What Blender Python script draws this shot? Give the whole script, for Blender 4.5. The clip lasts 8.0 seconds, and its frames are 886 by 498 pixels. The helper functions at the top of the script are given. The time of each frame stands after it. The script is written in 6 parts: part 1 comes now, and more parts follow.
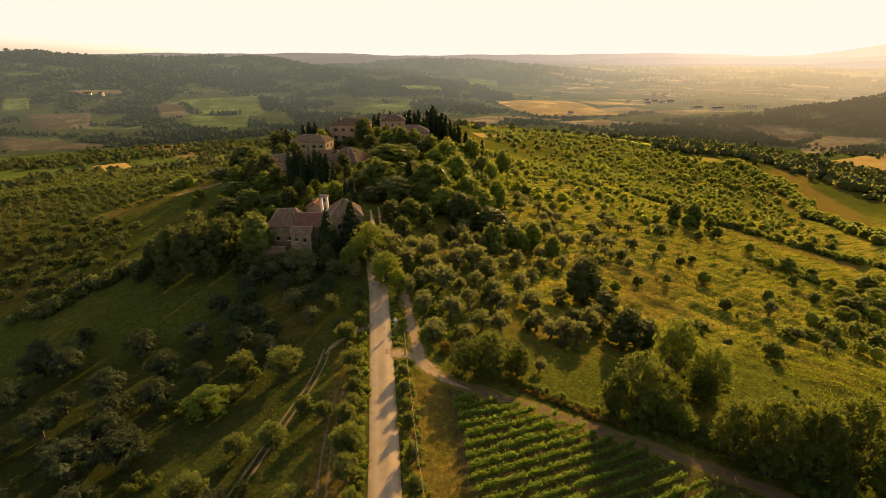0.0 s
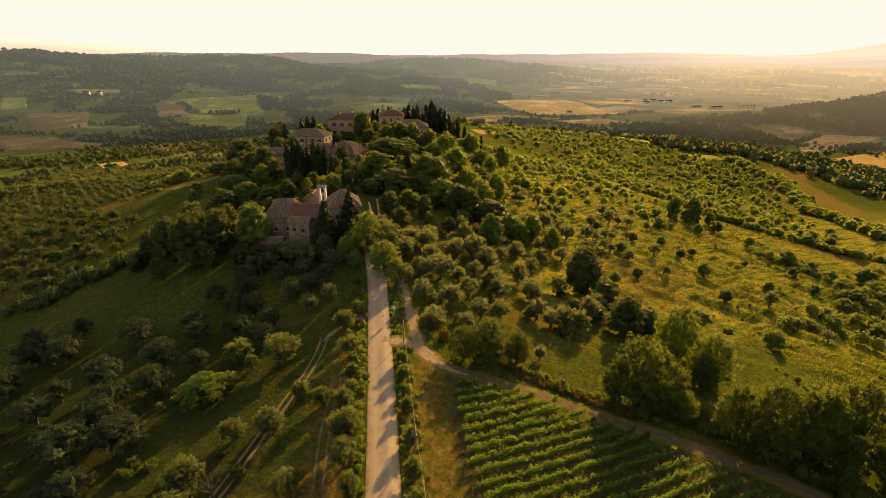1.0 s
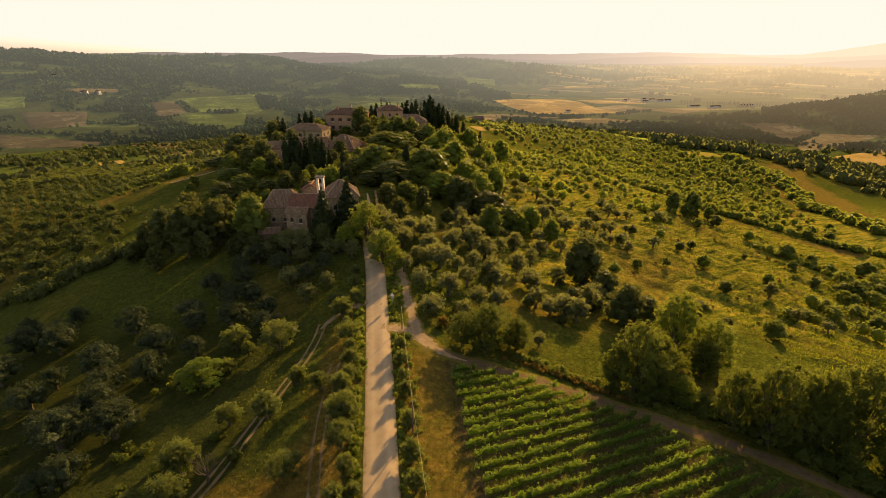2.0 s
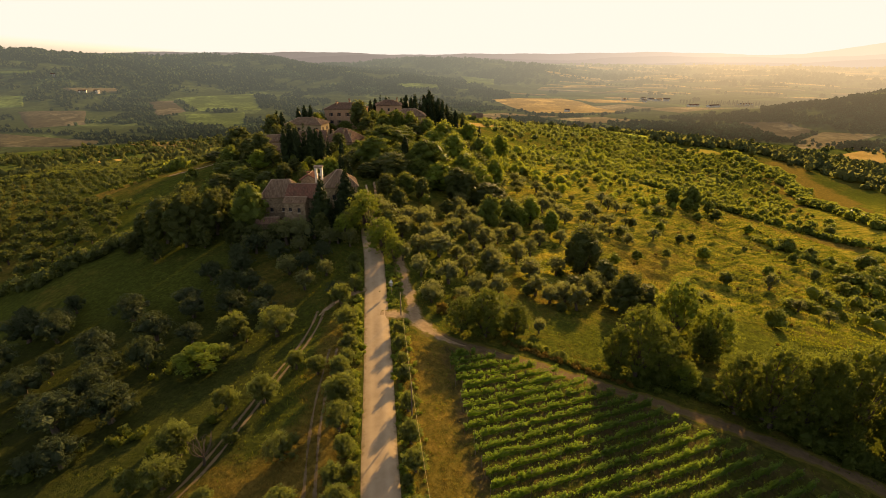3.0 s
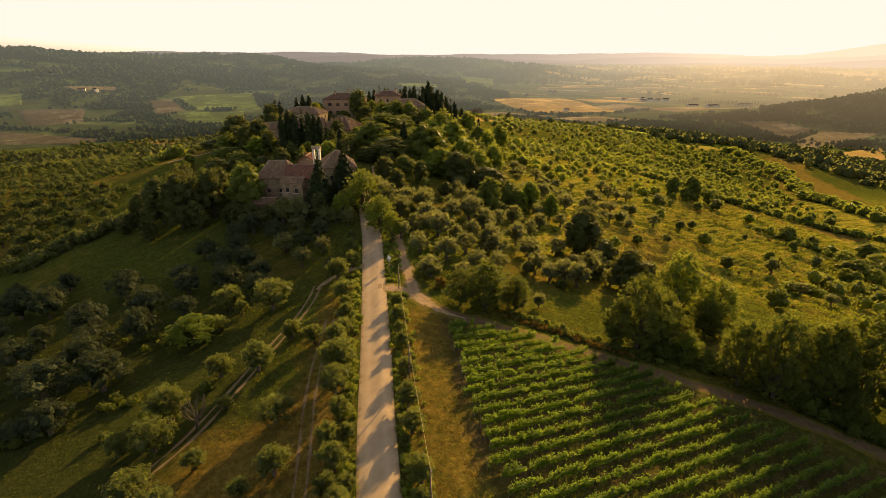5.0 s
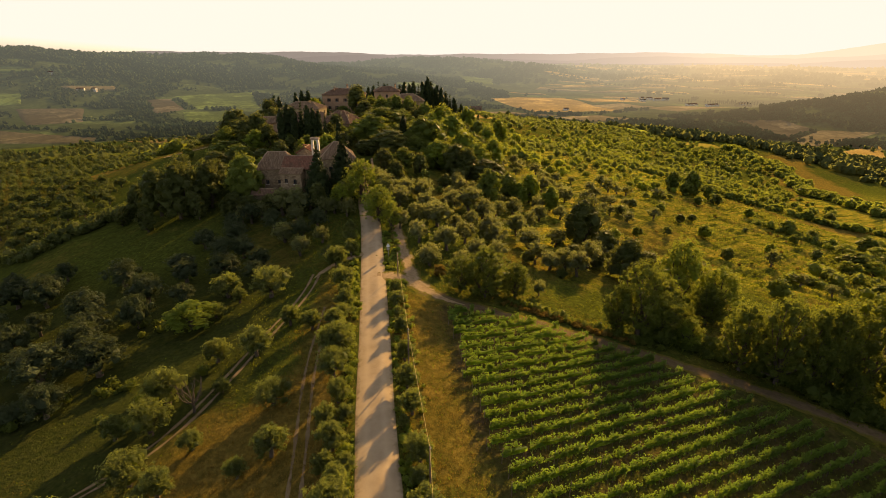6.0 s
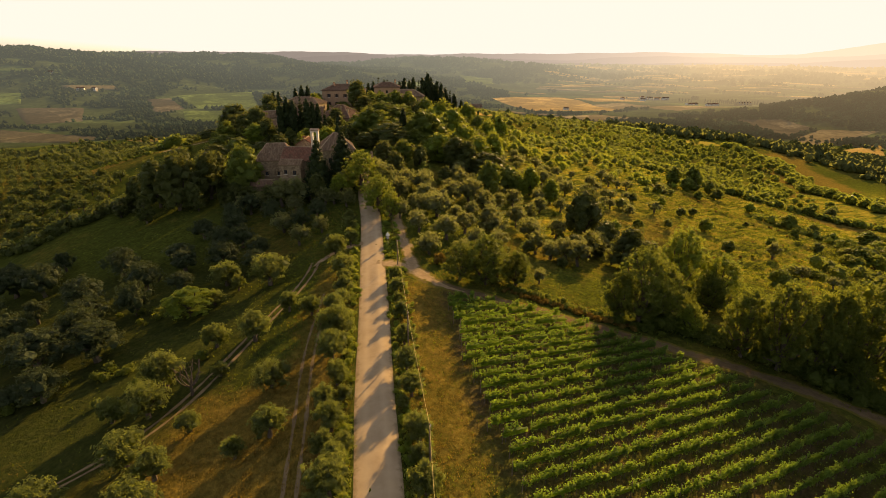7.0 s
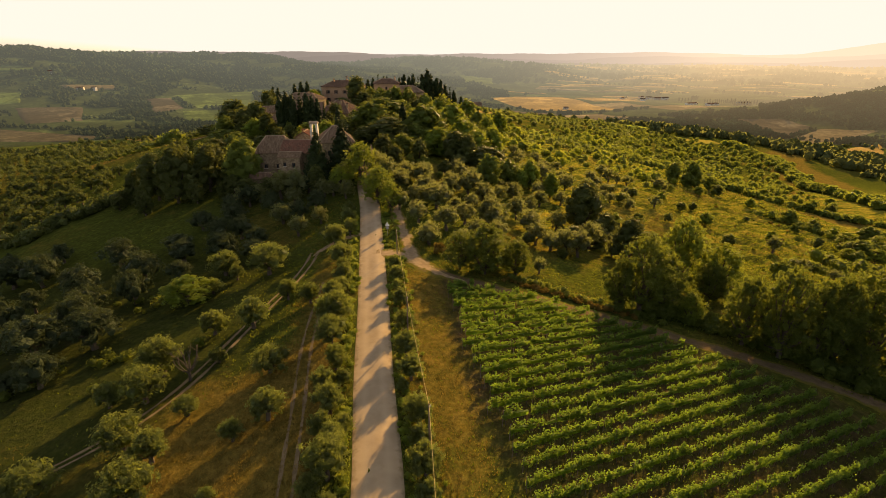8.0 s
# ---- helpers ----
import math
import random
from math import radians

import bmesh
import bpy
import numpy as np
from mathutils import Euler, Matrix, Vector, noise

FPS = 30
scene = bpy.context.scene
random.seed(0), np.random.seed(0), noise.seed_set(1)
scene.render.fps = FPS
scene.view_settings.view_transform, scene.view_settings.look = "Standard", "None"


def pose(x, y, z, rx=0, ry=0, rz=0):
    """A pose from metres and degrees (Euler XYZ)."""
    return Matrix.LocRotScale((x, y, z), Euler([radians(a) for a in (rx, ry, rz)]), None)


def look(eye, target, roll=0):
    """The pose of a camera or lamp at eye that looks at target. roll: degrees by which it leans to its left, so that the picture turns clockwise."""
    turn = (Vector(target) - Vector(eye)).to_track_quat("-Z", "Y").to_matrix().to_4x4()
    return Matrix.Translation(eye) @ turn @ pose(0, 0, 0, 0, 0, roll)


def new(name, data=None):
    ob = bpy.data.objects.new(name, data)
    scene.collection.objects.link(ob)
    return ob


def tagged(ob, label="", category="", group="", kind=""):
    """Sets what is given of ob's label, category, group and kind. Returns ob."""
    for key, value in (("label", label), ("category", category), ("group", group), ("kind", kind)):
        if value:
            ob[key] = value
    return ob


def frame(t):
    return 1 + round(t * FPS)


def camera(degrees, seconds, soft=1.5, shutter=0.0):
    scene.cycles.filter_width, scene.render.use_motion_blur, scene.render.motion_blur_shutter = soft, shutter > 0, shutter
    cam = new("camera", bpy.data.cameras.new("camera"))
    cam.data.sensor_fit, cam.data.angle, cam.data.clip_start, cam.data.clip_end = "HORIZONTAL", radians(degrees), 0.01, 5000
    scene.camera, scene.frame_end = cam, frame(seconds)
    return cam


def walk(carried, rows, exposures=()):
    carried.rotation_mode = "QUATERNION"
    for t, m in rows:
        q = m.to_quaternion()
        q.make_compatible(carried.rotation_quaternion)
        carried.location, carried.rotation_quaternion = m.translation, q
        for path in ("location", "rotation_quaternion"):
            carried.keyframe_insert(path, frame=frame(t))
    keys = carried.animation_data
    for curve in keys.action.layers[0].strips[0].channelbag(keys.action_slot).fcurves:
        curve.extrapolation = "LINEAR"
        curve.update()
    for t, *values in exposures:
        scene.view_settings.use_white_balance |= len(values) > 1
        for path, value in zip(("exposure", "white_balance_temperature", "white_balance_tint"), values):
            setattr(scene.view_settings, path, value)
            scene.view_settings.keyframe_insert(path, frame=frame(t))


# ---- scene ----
cam = camera(80.6, 8.0, soft=0.8)
PATH = [
    (0, (0.035, -0.141, 51.689), (0.035, 1.731, 50.985), -0.0),
    (0.5, (0.02, -0.102, 50.343), (0.023, 1.77, 49.639), -0.0),
    (1, (0.033, -0.161, 49.057), (0.037, 1.711, 48.353), 0.0),
    (1.5, (0.106, -0.306, 47.78), (0.112, 1.566, 47.076), 0.0),
    (3, (0.136, -0.654, 43.824), (0.147, 1.218, 43.12), 0.0),
    (3.5, (0.163, -0.779, 42.447), (0.175, 1.094, 41.744), 0.0),
    (4, (0.194, -0.851, 41.187), (0.207, 1.021, 40.484), 0.0),
    (4.5, (0.209, -1.014, 39.976), (0.222, 0.859, 39.274), 0.1),
    (6, (0.252, -1.407, 36.471), (0.268, 0.466, 35.77), 0.1),
    (6.5, (0.286, -1.539, 35.419), (0.301, 0.334, 34.718), 0.1),
    (7, (0.264, -1.712, 34.296), (0.28, 0.162, 33.595), 0.1),
    (7.5, (0.284, -1.831, 33.353), (0.301, 0.043, 32.653), 0.1),
    (8, (0.276, -1.97, 32.412), (0.293, -0.097, 31.712), 0.1),
]
walk(cam, [(t, look(eye, target, roll)) for t, eye, target, roll in PATH], exposures=[(0, 1.25, 9220, 17), (8, 1.25, 9220, 17)])

# ---- world, sun, exposure ----
SUN_TURN, SUN_RISE = 26.5, 19.0  # degrees to the right of +y, and above the horizon
world = bpy.data.worlds.new("world")
scene.world = world
world.use_nodes = True
wn = world.node_tree.nodes
sky = wn.new("ShaderNodeTexSky")
sky.sky_type, sky.sun_disc = "NISHITA", False
sky.sun_elevation, sky.sun_rotation = radians(SUN_RISE), radians(SUN_TURN)
sky.altitude, sky.air_density, sky.dust_density, sky.ozone_density = 300, 0.4, 3.0, 1.0
wn["Background"].inputs["Strength"].default_value = 0.15
veil = wn.new("ShaderNodeMix")  # thick summer haze evens out the sky's brightest parts
veil.data_type, veil.blend_type = "RGBA", "DARKEN"
veil.inputs[0].default_value, veil.inputs[7].default_value = 1.0, (2.58, 2.78, 3.05, 1)
pale = wn.new("ShaderNodeHueSaturation")
pale.inputs["Saturation"].default_value, pale.inputs["Value"].default_value = 0.82, 1.25
world.node_tree.links.new(sky.outputs["Color"], pale.inputs["Color"])
world.node_tree.links.new(pale.outputs["Color"], veil.inputs[6])
world.node_tree.links.new(veil.outputs[2], wn["Background"].inputs["Color"])

sun_data = bpy.data.lights.new("sun", "SUN")
sun_data.energy, sun_data.angle, sun_data.color = 4.1, radians(1.0), (1.0, 0.735, 0.37)
sun = new("sun", sun_data)
ra, re = radians(SUN_TURN), radians(SUN_RISE)
sun.matrix_world = look((300 * math.sin(ra), 300 * math.cos(ra), 300 * math.tan(re)), (0, 0, 0))

# ---- materials ----
class Nodes:
    """A small builder for node materials."""

    def __init__(self, name):
        self.mat = bpy.data.materials.new(name)
        self.mat.use_nodes = True
        self.tree = self.mat.node_tree
        self.tree.nodes.clear()

    def add(self, kind, **inputs):
        node = self.tree.nodes.new(kind)
        for key, value in inputs.items():
            self.put(node, key.replace("_", " "), value)
        return node

    def put(self, node, key, value):
        socket = node.inputs[int(key)] if key.isdigit() else node.inputs[key]
        if isinstance(value, bpy.types.NodeSocket):
            self.tree.links.new(value, socket)
        elif isinstance(value, tuple) and len(value) == 3 and socket.type == "RGBA":
            socket.default_value = (*value, 1)
        else:
            socket.default_value = value

    def place(self):
        return self.add("ShaderNodeNewGeometry").outputs["Position"]

    def noise(self, scale, detail=4.0, rough=0.6, vector=None):
        node = self.add("ShaderNodeTexNoise", Scale=scale, Detail=detail, Roughness=rough)
        self.put(node, "Vector", vector if vector is not None else self.place())
        return node.outputs["Fac"]

    def step(self, value, low, high, to_low=0.0, to_high=1.0):
        node = self.add("ShaderNodeMapRange")
        for i, v in enumerate((value, low, high, to_low, to_high)):
            self.put(node, str(i), v)
        return node.outputs[0]

    def math(self, kind, a, b):
        node = self.add("ShaderNodeMath")
        node.operation = kind
        self.put(node, "0", a), self.put(node, "1", b)
        return node.outputs[0]

    def mix(self, fac, a, b, blend="MIX"):
        node = self.add("ShaderNodeMix")
        node.data_type, node.blend_type = "RGBA", blend
        self.put(node, "0", fac), self.put(node, "6", a), self.put(node, "7", b)
        return node.outputs[2]

    def bump(self, height_socket, strength, distance):
        return self.add("ShaderNodeBump", Height=height_socket, Strength=strength, Distance=distance).outputs["Normal"]

    def surface(self, color, rough, normal=None, spec=0.3, through_color=None, share=0.5, fuzz=0.0):
        p = self.add("ShaderNodeBsdfPrincipled", Base_Color=color, Roughness=rough)
        p.inputs["Specular IOR Level"].default_value = spec
        if fuzz:
            p.inputs["Sheen Weight"].default_value, p.inputs["Sheen Roughness"].default_value = fuzz, 0.5
            p.inputs["Sheen Tint"].default_value = (1.0, 0.95, 0.8, 1)
        if normal is not None:
            self.put(p, "Normal", normal)
        shader = p.outputs[0]
        if through_color is not None:
            t = self.add("ShaderNodeBsdfTranslucent", Color=through_color)
            m = self.add("ShaderNodeMixShader", Fac=share)
            self.put(m, "1", shader), self.put(m, "2", t.outputs[0])
            shader = m.outputs[0]
        out = self.add("ShaderNodeOutputMaterial")
        self.put(out, "Surface", shader)
        return self.mat


def leaf_material(name, dark, light, glow, share=0.5, rough=0.55, fuzz=0.0, spec=0.08):
    n = Nodes(name)
    island = n.add("ShaderNodeNewGeometry").outputs["Random Per Island"]
    each = n.add("ShaderNodeObjectInfo").outputs["Random"]
    patch = n.noise(0.8, 2)
    fac = n.math("ADD", n.math("MULTIPLY", island, 0.45), n.math("MULTIPLY", patch, 0.5))
    color = n.mix(fac, dark, light)
    color = n.mix(n.step(each, 0, 1, 0, 0.35), color, tuple(c * 1.5 for c in light))
    lit = n.mix(island, tuple(c * 0.7 for c in glow), glow)
    clumps = n.math("ADD", n.math("MULTIPLY", n.noise(2.2, 3), 0.7), n.math("MULTIPLY", n.noise(7.0, 3), 0.3))
    return n.surface(color, rough, n.bump(clumps, 0.7, 0.3), spec=spec, through_color=lit, share=share, fuzz=fuzz)


def grass_material(name, dark, light, glow):
    n = Nodes(name)
    island = n.add("ShaderNodeNewGeometry").outputs["Random Per Island"]
    return n.surface(n.mix(island, dark, light), 0.7, spec=0.0, through_color=n.mix(island, dark, glow), share=0.5)


def bark_material(name, dark, light):
    n = Nodes(name)
    grain = n.noise(7.0, 5)
    return n.surface(n.mix(grain, dark, light), 0.9, n.bump(grain, 0.8, 0.05), spec=0.1)


def ground_material():
    n = Nodes("ground")
    cover = n.add("ShaderNodeAttribute")
    cover.attribute_name = "cover"
    split = n.add("ShaderNodeSeparateColor", Color=cover.outputs["Color"])
    dry, soil, far, lush = split.outputs[0], split.outputs[1], split.outputs[2], cover.outputs["Alpha"]
    broad, patch, fine, blade = n.noise(0.035, 4), n.noise(0.25, 5), n.noise(1.6, 6, 0.7), n.noise(9.0, 4, 0.7)
    green = n.mix(n.step(fine, 0.35, 0.65), (0.036, 0.05, 0.01), (0.112, 0.134, 0.022))
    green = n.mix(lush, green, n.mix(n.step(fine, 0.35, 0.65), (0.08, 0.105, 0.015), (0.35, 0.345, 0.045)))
    # negative lush darkens the grass; the left slope's shade is painted this way
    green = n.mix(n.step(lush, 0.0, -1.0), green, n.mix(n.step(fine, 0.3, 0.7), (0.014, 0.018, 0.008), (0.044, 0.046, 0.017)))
    turned = n.add("ShaderNodeVectorRotate", Vector=n.place(), Angle=radians(58))
    drawn = n.add("ShaderNodeVectorMath", **{"0": turned.outputs[0], "1": (0.9, 0.12, 0.3)})
    drawn.operation = "MULTIPLY"
    streak = n.noise(0.55, 5, 0.62, drawn.outputs[0])
    # streaks: dry grass tone, plus lit and shaded terrace edges painted in
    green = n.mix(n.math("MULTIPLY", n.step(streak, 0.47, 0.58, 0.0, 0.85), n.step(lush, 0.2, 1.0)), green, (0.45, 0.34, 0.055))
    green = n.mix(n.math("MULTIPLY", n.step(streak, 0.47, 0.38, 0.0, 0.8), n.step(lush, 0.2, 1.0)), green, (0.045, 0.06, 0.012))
    gold = n.mix(n.step(fine, 0.3, 0.7), (0.14, 0.094, 0.02), (0.30, 0.205, 0.048))
    mask = n.math("ADD", dry, n.math("ADD", n.step(patch, 0, 1, -0.35, 0.35), n.step(broad, 0, 1, -0.3, 0.3)))
    color = n.mix(n.step(mask, 0.3, 0.7), green, gold)
    earth = n.mix(n.step(fine, 0.3, 0.7), (0.055, 0.038, 0.019), (0.13, 0.088, 0.048))
    color = n.mix(n.step(n.math("ADD", soil, n.step(patch, 0, 1, -0.45, 0.45)), 0.4, 0.75), color, earth)
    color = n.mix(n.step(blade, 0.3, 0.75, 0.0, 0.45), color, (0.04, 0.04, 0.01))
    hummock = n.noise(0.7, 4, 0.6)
    # hollows between the hummocks darkened: shade painted into the grass
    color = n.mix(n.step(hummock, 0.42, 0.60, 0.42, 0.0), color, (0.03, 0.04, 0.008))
    # beyond the ridge: woods, pasture and stubble in patches
    cells = n.add("ShaderNodeTexVoronoi", Scale=0.0075, Vector=n.place())
    tint = n.add("ShaderNodeSeparateColor", Color=cells.outputs["Color"])
    plots = n.mix(n.step(tint.outputs[0], 0.55, 0.6), (0.045, 0.065, 0.016), (0.085, 0.105, 0.026))
    plots = n.mix(n.step(tint.outputs[1], 0.84, 0.88), plots, (0.22, 0.16, 0.065))
    plots = n.mix(n.step(n.noise(0.06, 5), 0.35, 0.7, 0.0, 0.6), plots, (0.035, 0.045, 0.014))
    color = n.mix(far, color, plots)
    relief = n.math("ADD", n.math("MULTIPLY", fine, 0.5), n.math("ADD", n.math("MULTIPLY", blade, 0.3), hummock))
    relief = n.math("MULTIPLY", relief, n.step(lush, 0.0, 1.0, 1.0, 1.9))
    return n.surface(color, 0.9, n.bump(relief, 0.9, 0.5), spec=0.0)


def earth_material(name, dark, light, scale=1.2, depth=0.05):
    n = Nodes(name)
    a, b = n.noise(scale, 6, 0.7), n.noise(scale * 9, 4, 0.7)
    color = n.mix(n.step(a, 0.3, 0.7), dark, light)
    color = n.mix(n.step(b, 0.45, 0.8, 0, 0.35), color, tuple(c * 0.55 for c in dark))
    return n.surface(color, 0.92, n.bump(b, 0.6, depth), spec=0.15)


def road_material():
    n = Nodes("pale_gravel_road")
    across = n.add("ShaderNodeAttribute")
    across.attribute_name = "across"
    u = across.outputs["Fac"]
    a, b = n.noise(0.7, 5), n.noise(14.0, 5, 0.75)
    color = n.mix(n.step(a, 0.3, 0.7), (0.32, 0.236, 0.143), (0.41, 0.31, 0.193))
    rut = n.math("ABSOLUTE", n.math("SUBTRACT", n.math("ABSOLUTE", u, 0.0), 0.45), 0.0)
    color = n.mix(n.step(rut, 0.0, 0.25, 0.45, 0.0), color, (0.455, 0.35, 0.22))
    edge = n.math("ADD", n.math("ABSOLUTE", u, 0.0), n.step(n.noise(1.3, 4), 0.2, 0.8, -0.2, 0.2))
    color = n.mix(n.step(edge, 0.82, 1.05), color, (0.20, 0.15, 0.08))
    color = n.mix(n.step(b, 0.5, 0.8, 0, 0.3), color, (0.22, 0.17, 0.12))
    return n.surface(color, 0.9, n.bump(b, 0.5, 0.02), spec=0.0)


def track_material(name, dark, light, worn):
    """Bare earth that runs out unevenly into grass at the edges."""
    n = Nodes(name)
    across = n.add("ShaderNodeAttribute")
    across.attribute_name = "across"
    u = n.math("ABSOLUTE", across.outputs["Fac"], 0.0)
    a, b = n.noise(1.2, 6, 0.7), n.noise(11.0, 4, 0.7)
    earth = n.mix(n.step(a, 0.3, 0.7), dark, light)
    rut = n.math("ABSOLUTE", n.math("SUBTRACT", u, 0.45), 0.0)
    earth = n.mix(n.step(rut, 0.0, 0.2, 0.35, 0.0), earth, worn)
    grass = n.mix(n.step(b, 0.3, 0.7), (0.07, 0.065, 0.012), (0.17, 0.14, 0.03))
    edge = n.math("ADD", u, n.step(n.noise(0.9, 5, 0.7), 0.25, 0.75, -0.5, 0.5))
    color = n.mix(n.step(edge, 0.45, 0.8), earth, grass)
    return n.surface(color, 0.92, n.bump(b, 0.7, 0.06), spec=0.0)


def field_material(name, dark, light, stripe=0.0, turn=0.0):
    n = Nodes(name)
    color = n.mix(n.step(n.noise(0.03, 6), 0.3, 0.7), dark, light)
    color = n.mix(n.step(n.noise(0.35, 4, 0.7), 0.4, 0.75, 0, 0.45), color, tuple(c * 0.55 for c in dark))
    if stripe:
        turned = n.add("ShaderNodeVectorRotate", Vector=n.place(), Angle=radians(turn))
        wave = n.add("ShaderNodeTexWave", Scale=1.0 / stripe, Distortion=1.5, Vector=turned.outputs[0])
        color = n.mix(n.step(wave.outputs["Fac"], 0.3, 0.7, 0, 0.55), color, tuple(c * 0.45 for c in dark))
    return n.surface(color, 0.9, spec=0.0)


def stone_material(name, dark, light, mortar=(0.34, 0.29, 0.22)):
    n = Nodes(name)
    cells = n.add("ShaderNodeTexVoronoi", Scale=2.6, Vector=n.place())
    tint = n.add("ShaderNodeSeparateColor", Color=cells.outputs["Color"]).outputs[0]
    color = n.mix(tint, dark, light)
    gap = n.add("ShaderNodeTexVoronoi", Scale=2.6, Vector=n.place())
    gap.feature = "DISTANCE_TO_EDGE"
    color = n.mix(n.step(gap.outputs["Distance"], 0.0, 0.07, 0.8, 0.0), color, mortar)
    color = n.mix(n.step(n.noise(0.5, 5), 0.45, 0.8, 0, 0.5), color, tuple(c * 0.55 for c in dark))
    return n.surface(color, 0.9, n.bump(gap.outputs["Distance"], 0.8, 0.12), spec=0.0)


def plaster_material(name, dark, light):
    n = Nodes(name)
    color = n.mix(n.step(n.noise(0.6, 6, 0.7), 0.3, 0.7), dark, light)
    color = n.mix(n.step(n.noise(3.0, 5), 0.55, 0.8, 0, 0.4), color, tuple(c * 0.6 for c in dark))
    return n.surface(color, 0.9, n.bump(n.noise(12.0), 0.3, 0.02), spec=0.0)


def tile_material(name, dark, light):
    n = Nodes(name)
    island = n.add("ShaderNodeNewGeometry").outputs["Random Per Island"]
    color = n.mix(island, dark, light)
    color = n.mix(n.step(n.noise(0.8, 5), 0.42, 0.68, 0, 0.5), color, (0.11, 0.08, 0.055))
    color = n.mix(n.step(n.noise(1.7, 5, 0.7), 0.55, 0.75, 0, 0.6), color, (0.36, 0.26, 0.15))
    return n.surface(color, 0.85, n.bump(n.noise(10.0), 0.3, 0.02), spec=0.0)


def plain_material(name, color, rough=0.7, metal=0.0):
    n = Nodes(name)
    grain = n.noise(5.0, 4)
    mat = n.surface(n.mix(grain, tuple(c * 0.75 for c in color), color), rough, spec=0.3)
    return mat


OLIVE = leaf_material("olive_leaves", (0.036, 0.05, 0.018), (0.088, 0.11, 0.042), (0.30, 0.34, 0.07), share=0.55)
SILVER = leaf_material("silvery_olive_leaves", (0.052, 0.064, 0.03), (0.118, 0.138, 0.066), (0.34, 0.355, 0.10), share=0.55)
OAK = leaf_material("oak_leaves", (0.042, 0.066, 0.016), (0.108, 0.146, 0.03), (0.31, 0.345, 0.055), share=0.47)
FRESH = leaf_material("fresh_leaves", (0.054, 0.098, 0.018), (0.118, 0.178, 0.028), (0.41, 0.44, 0.065), share=0.47)
HOLM = leaf_material("evergreen_oak_leaves", (0.033, 0.046, 0.015), (0.078, 0.096, 0.03), (0.205, 0.22, 0.04), share=0.44)
PINE = leaf_material("dark_needles", (0.012, 0.02, 0.008), (0.03, 0.045, 0.014), (0.06, 0.08, 0.015), share=0.25)
# the left slope's shade is painted into this darker olive leaf colour
SHADED_OLIVE = leaf_material("shaded_olive_leaves", (0.022, 0.034, 0.015), (0.054, 0.072, 0.032), (0.10, 0.125, 0.038), share=0.34)
ASH = leaf_material("ash_leaves", (0.026, 0.043, 0.011), (0.078, 0.106, 0.023), (0.26, 0.295, 0.047), share=0.5)
GROVE = leaf_material("grove_leaves", (0.032, 0.045, 0.015), (0.078, 0.098, 0.033), (0.20, 0.23, 0.045), share=0.45)
VINE = leaf_material("vine_leaves", (0.025, 0.055, 0.013), (0.066, 0.12, 0.027), (0.30, 0.44, 0.06), share=0.5)
WOODS = leaf_material("woodland_leaves", (0.046, 0.062, 0.027), (0.108, 0.128, 0.052), (0.28, 0.29, 0.08), share=0.45, spec=0.0)
GOLD_GRASS = grass_material("dry_grass", (0.13, 0.09, 0.02), (0.24, 0.165, 0.042), (0.29, 0.20, 0.045))
GREEN_GRASS = grass_material("green_grass", (0.045, 0.07, 0.009), (0.10, 0.14, 0.014), (0.32, 0.32, 0.04))
BARK = bark_material("bark", (0.05, 0.038, 0.026), (0.14, 0.11, 0.08))
PALE_BARK = bark_material("pale_dead_wood", (0.05, 0.04, 0.03), (0.12, 0.095, 0.07))
GROUND = ground_material()
ROAD = road_material()
RUT = earth_material("worn_rut", (0.13, 0.09, 0.046), (0.22, 0.156, 0.082))
TRACK = track_material("farm_track_earth", (0.085, 0.058, 0.03), (0.16, 0.112, 0.06), (0.17, 0.12, 0.068))
PALE_TRACK = track_material("trodden_earth", (0.20, 0.138, 0.078), (0.34, 0.245, 0.145), (0.36, 0.265, 0.16))
STONE = stone_material("rubble_stone", (0.165, 0.116, 0.07), (0.33, 0.245, 0.155), (0.24, 0.18, 0.115))
WARM_STONE = stone_material("warm_stone", (0.24, 0.17, 0.10), (0.40, 0.30, 0.18), (0.30, 0.23, 0.15))
PLASTER = plaster_material("cream_plaster", (0.25, 0.19, 0.115), (0.36, 0.28, 0.175))
OCHRE = plaster_material("ochre_plaster", (0.33, 0.205, 0.125), (0.44, 0.28, 0.17))
WHITE_PLASTER = plaster_material("weathered_white_plaster", (0.5, 0.45, 0.37), (0.72, 0.67, 0.56))
TILE = tile_material("terracotta_tiles", (0.115, 0.07, 0.047), (0.22, 0.135, 0.09))
RED_TILE = tile_material("red_terracotta_tiles", (0.155, 0.07, 0.046), (0.26, 0.122, 0.08))
OLD_TILE = tile_material("lichened_tiles", (0.14, 0.088, 0.055), (0.27, 0.185, 0.118))
SHUTTER = plain_material("brown_shutter", (0.11, 0.07, 0.045))
GLASS = plain_material("window_glass", (0.03, 0.035, 0.04), rough=0.08)
POST = bark_material("weathered_post", (0.10, 0.075, 0.05), (0.22, 0.17, 0.12))
CABLE = plain_material("cable", (0.42, 0.32, 0.10), rough=0.5)
METAL = plain_material("grey_metal", (0.30, 0.30, 0.29), rough=0.45)
SIGN_WHITE = plain_material("sign_white", (0.75, 0.75, 0.72))
# ---- terrain: a ridge with a road on it, a village on its top, a valley and far hills ----
def ramp(v, *knots):
    """Smooth interpolation through (position, value) knots."""
    xs, ys = np.array(knots, float).T
    v = np.asarray(v, float)
    return (np.interp(v, xs, ys) + np.interp(v - 6, xs, ys) + np.interp(v + 6, xs, ys)) / 3


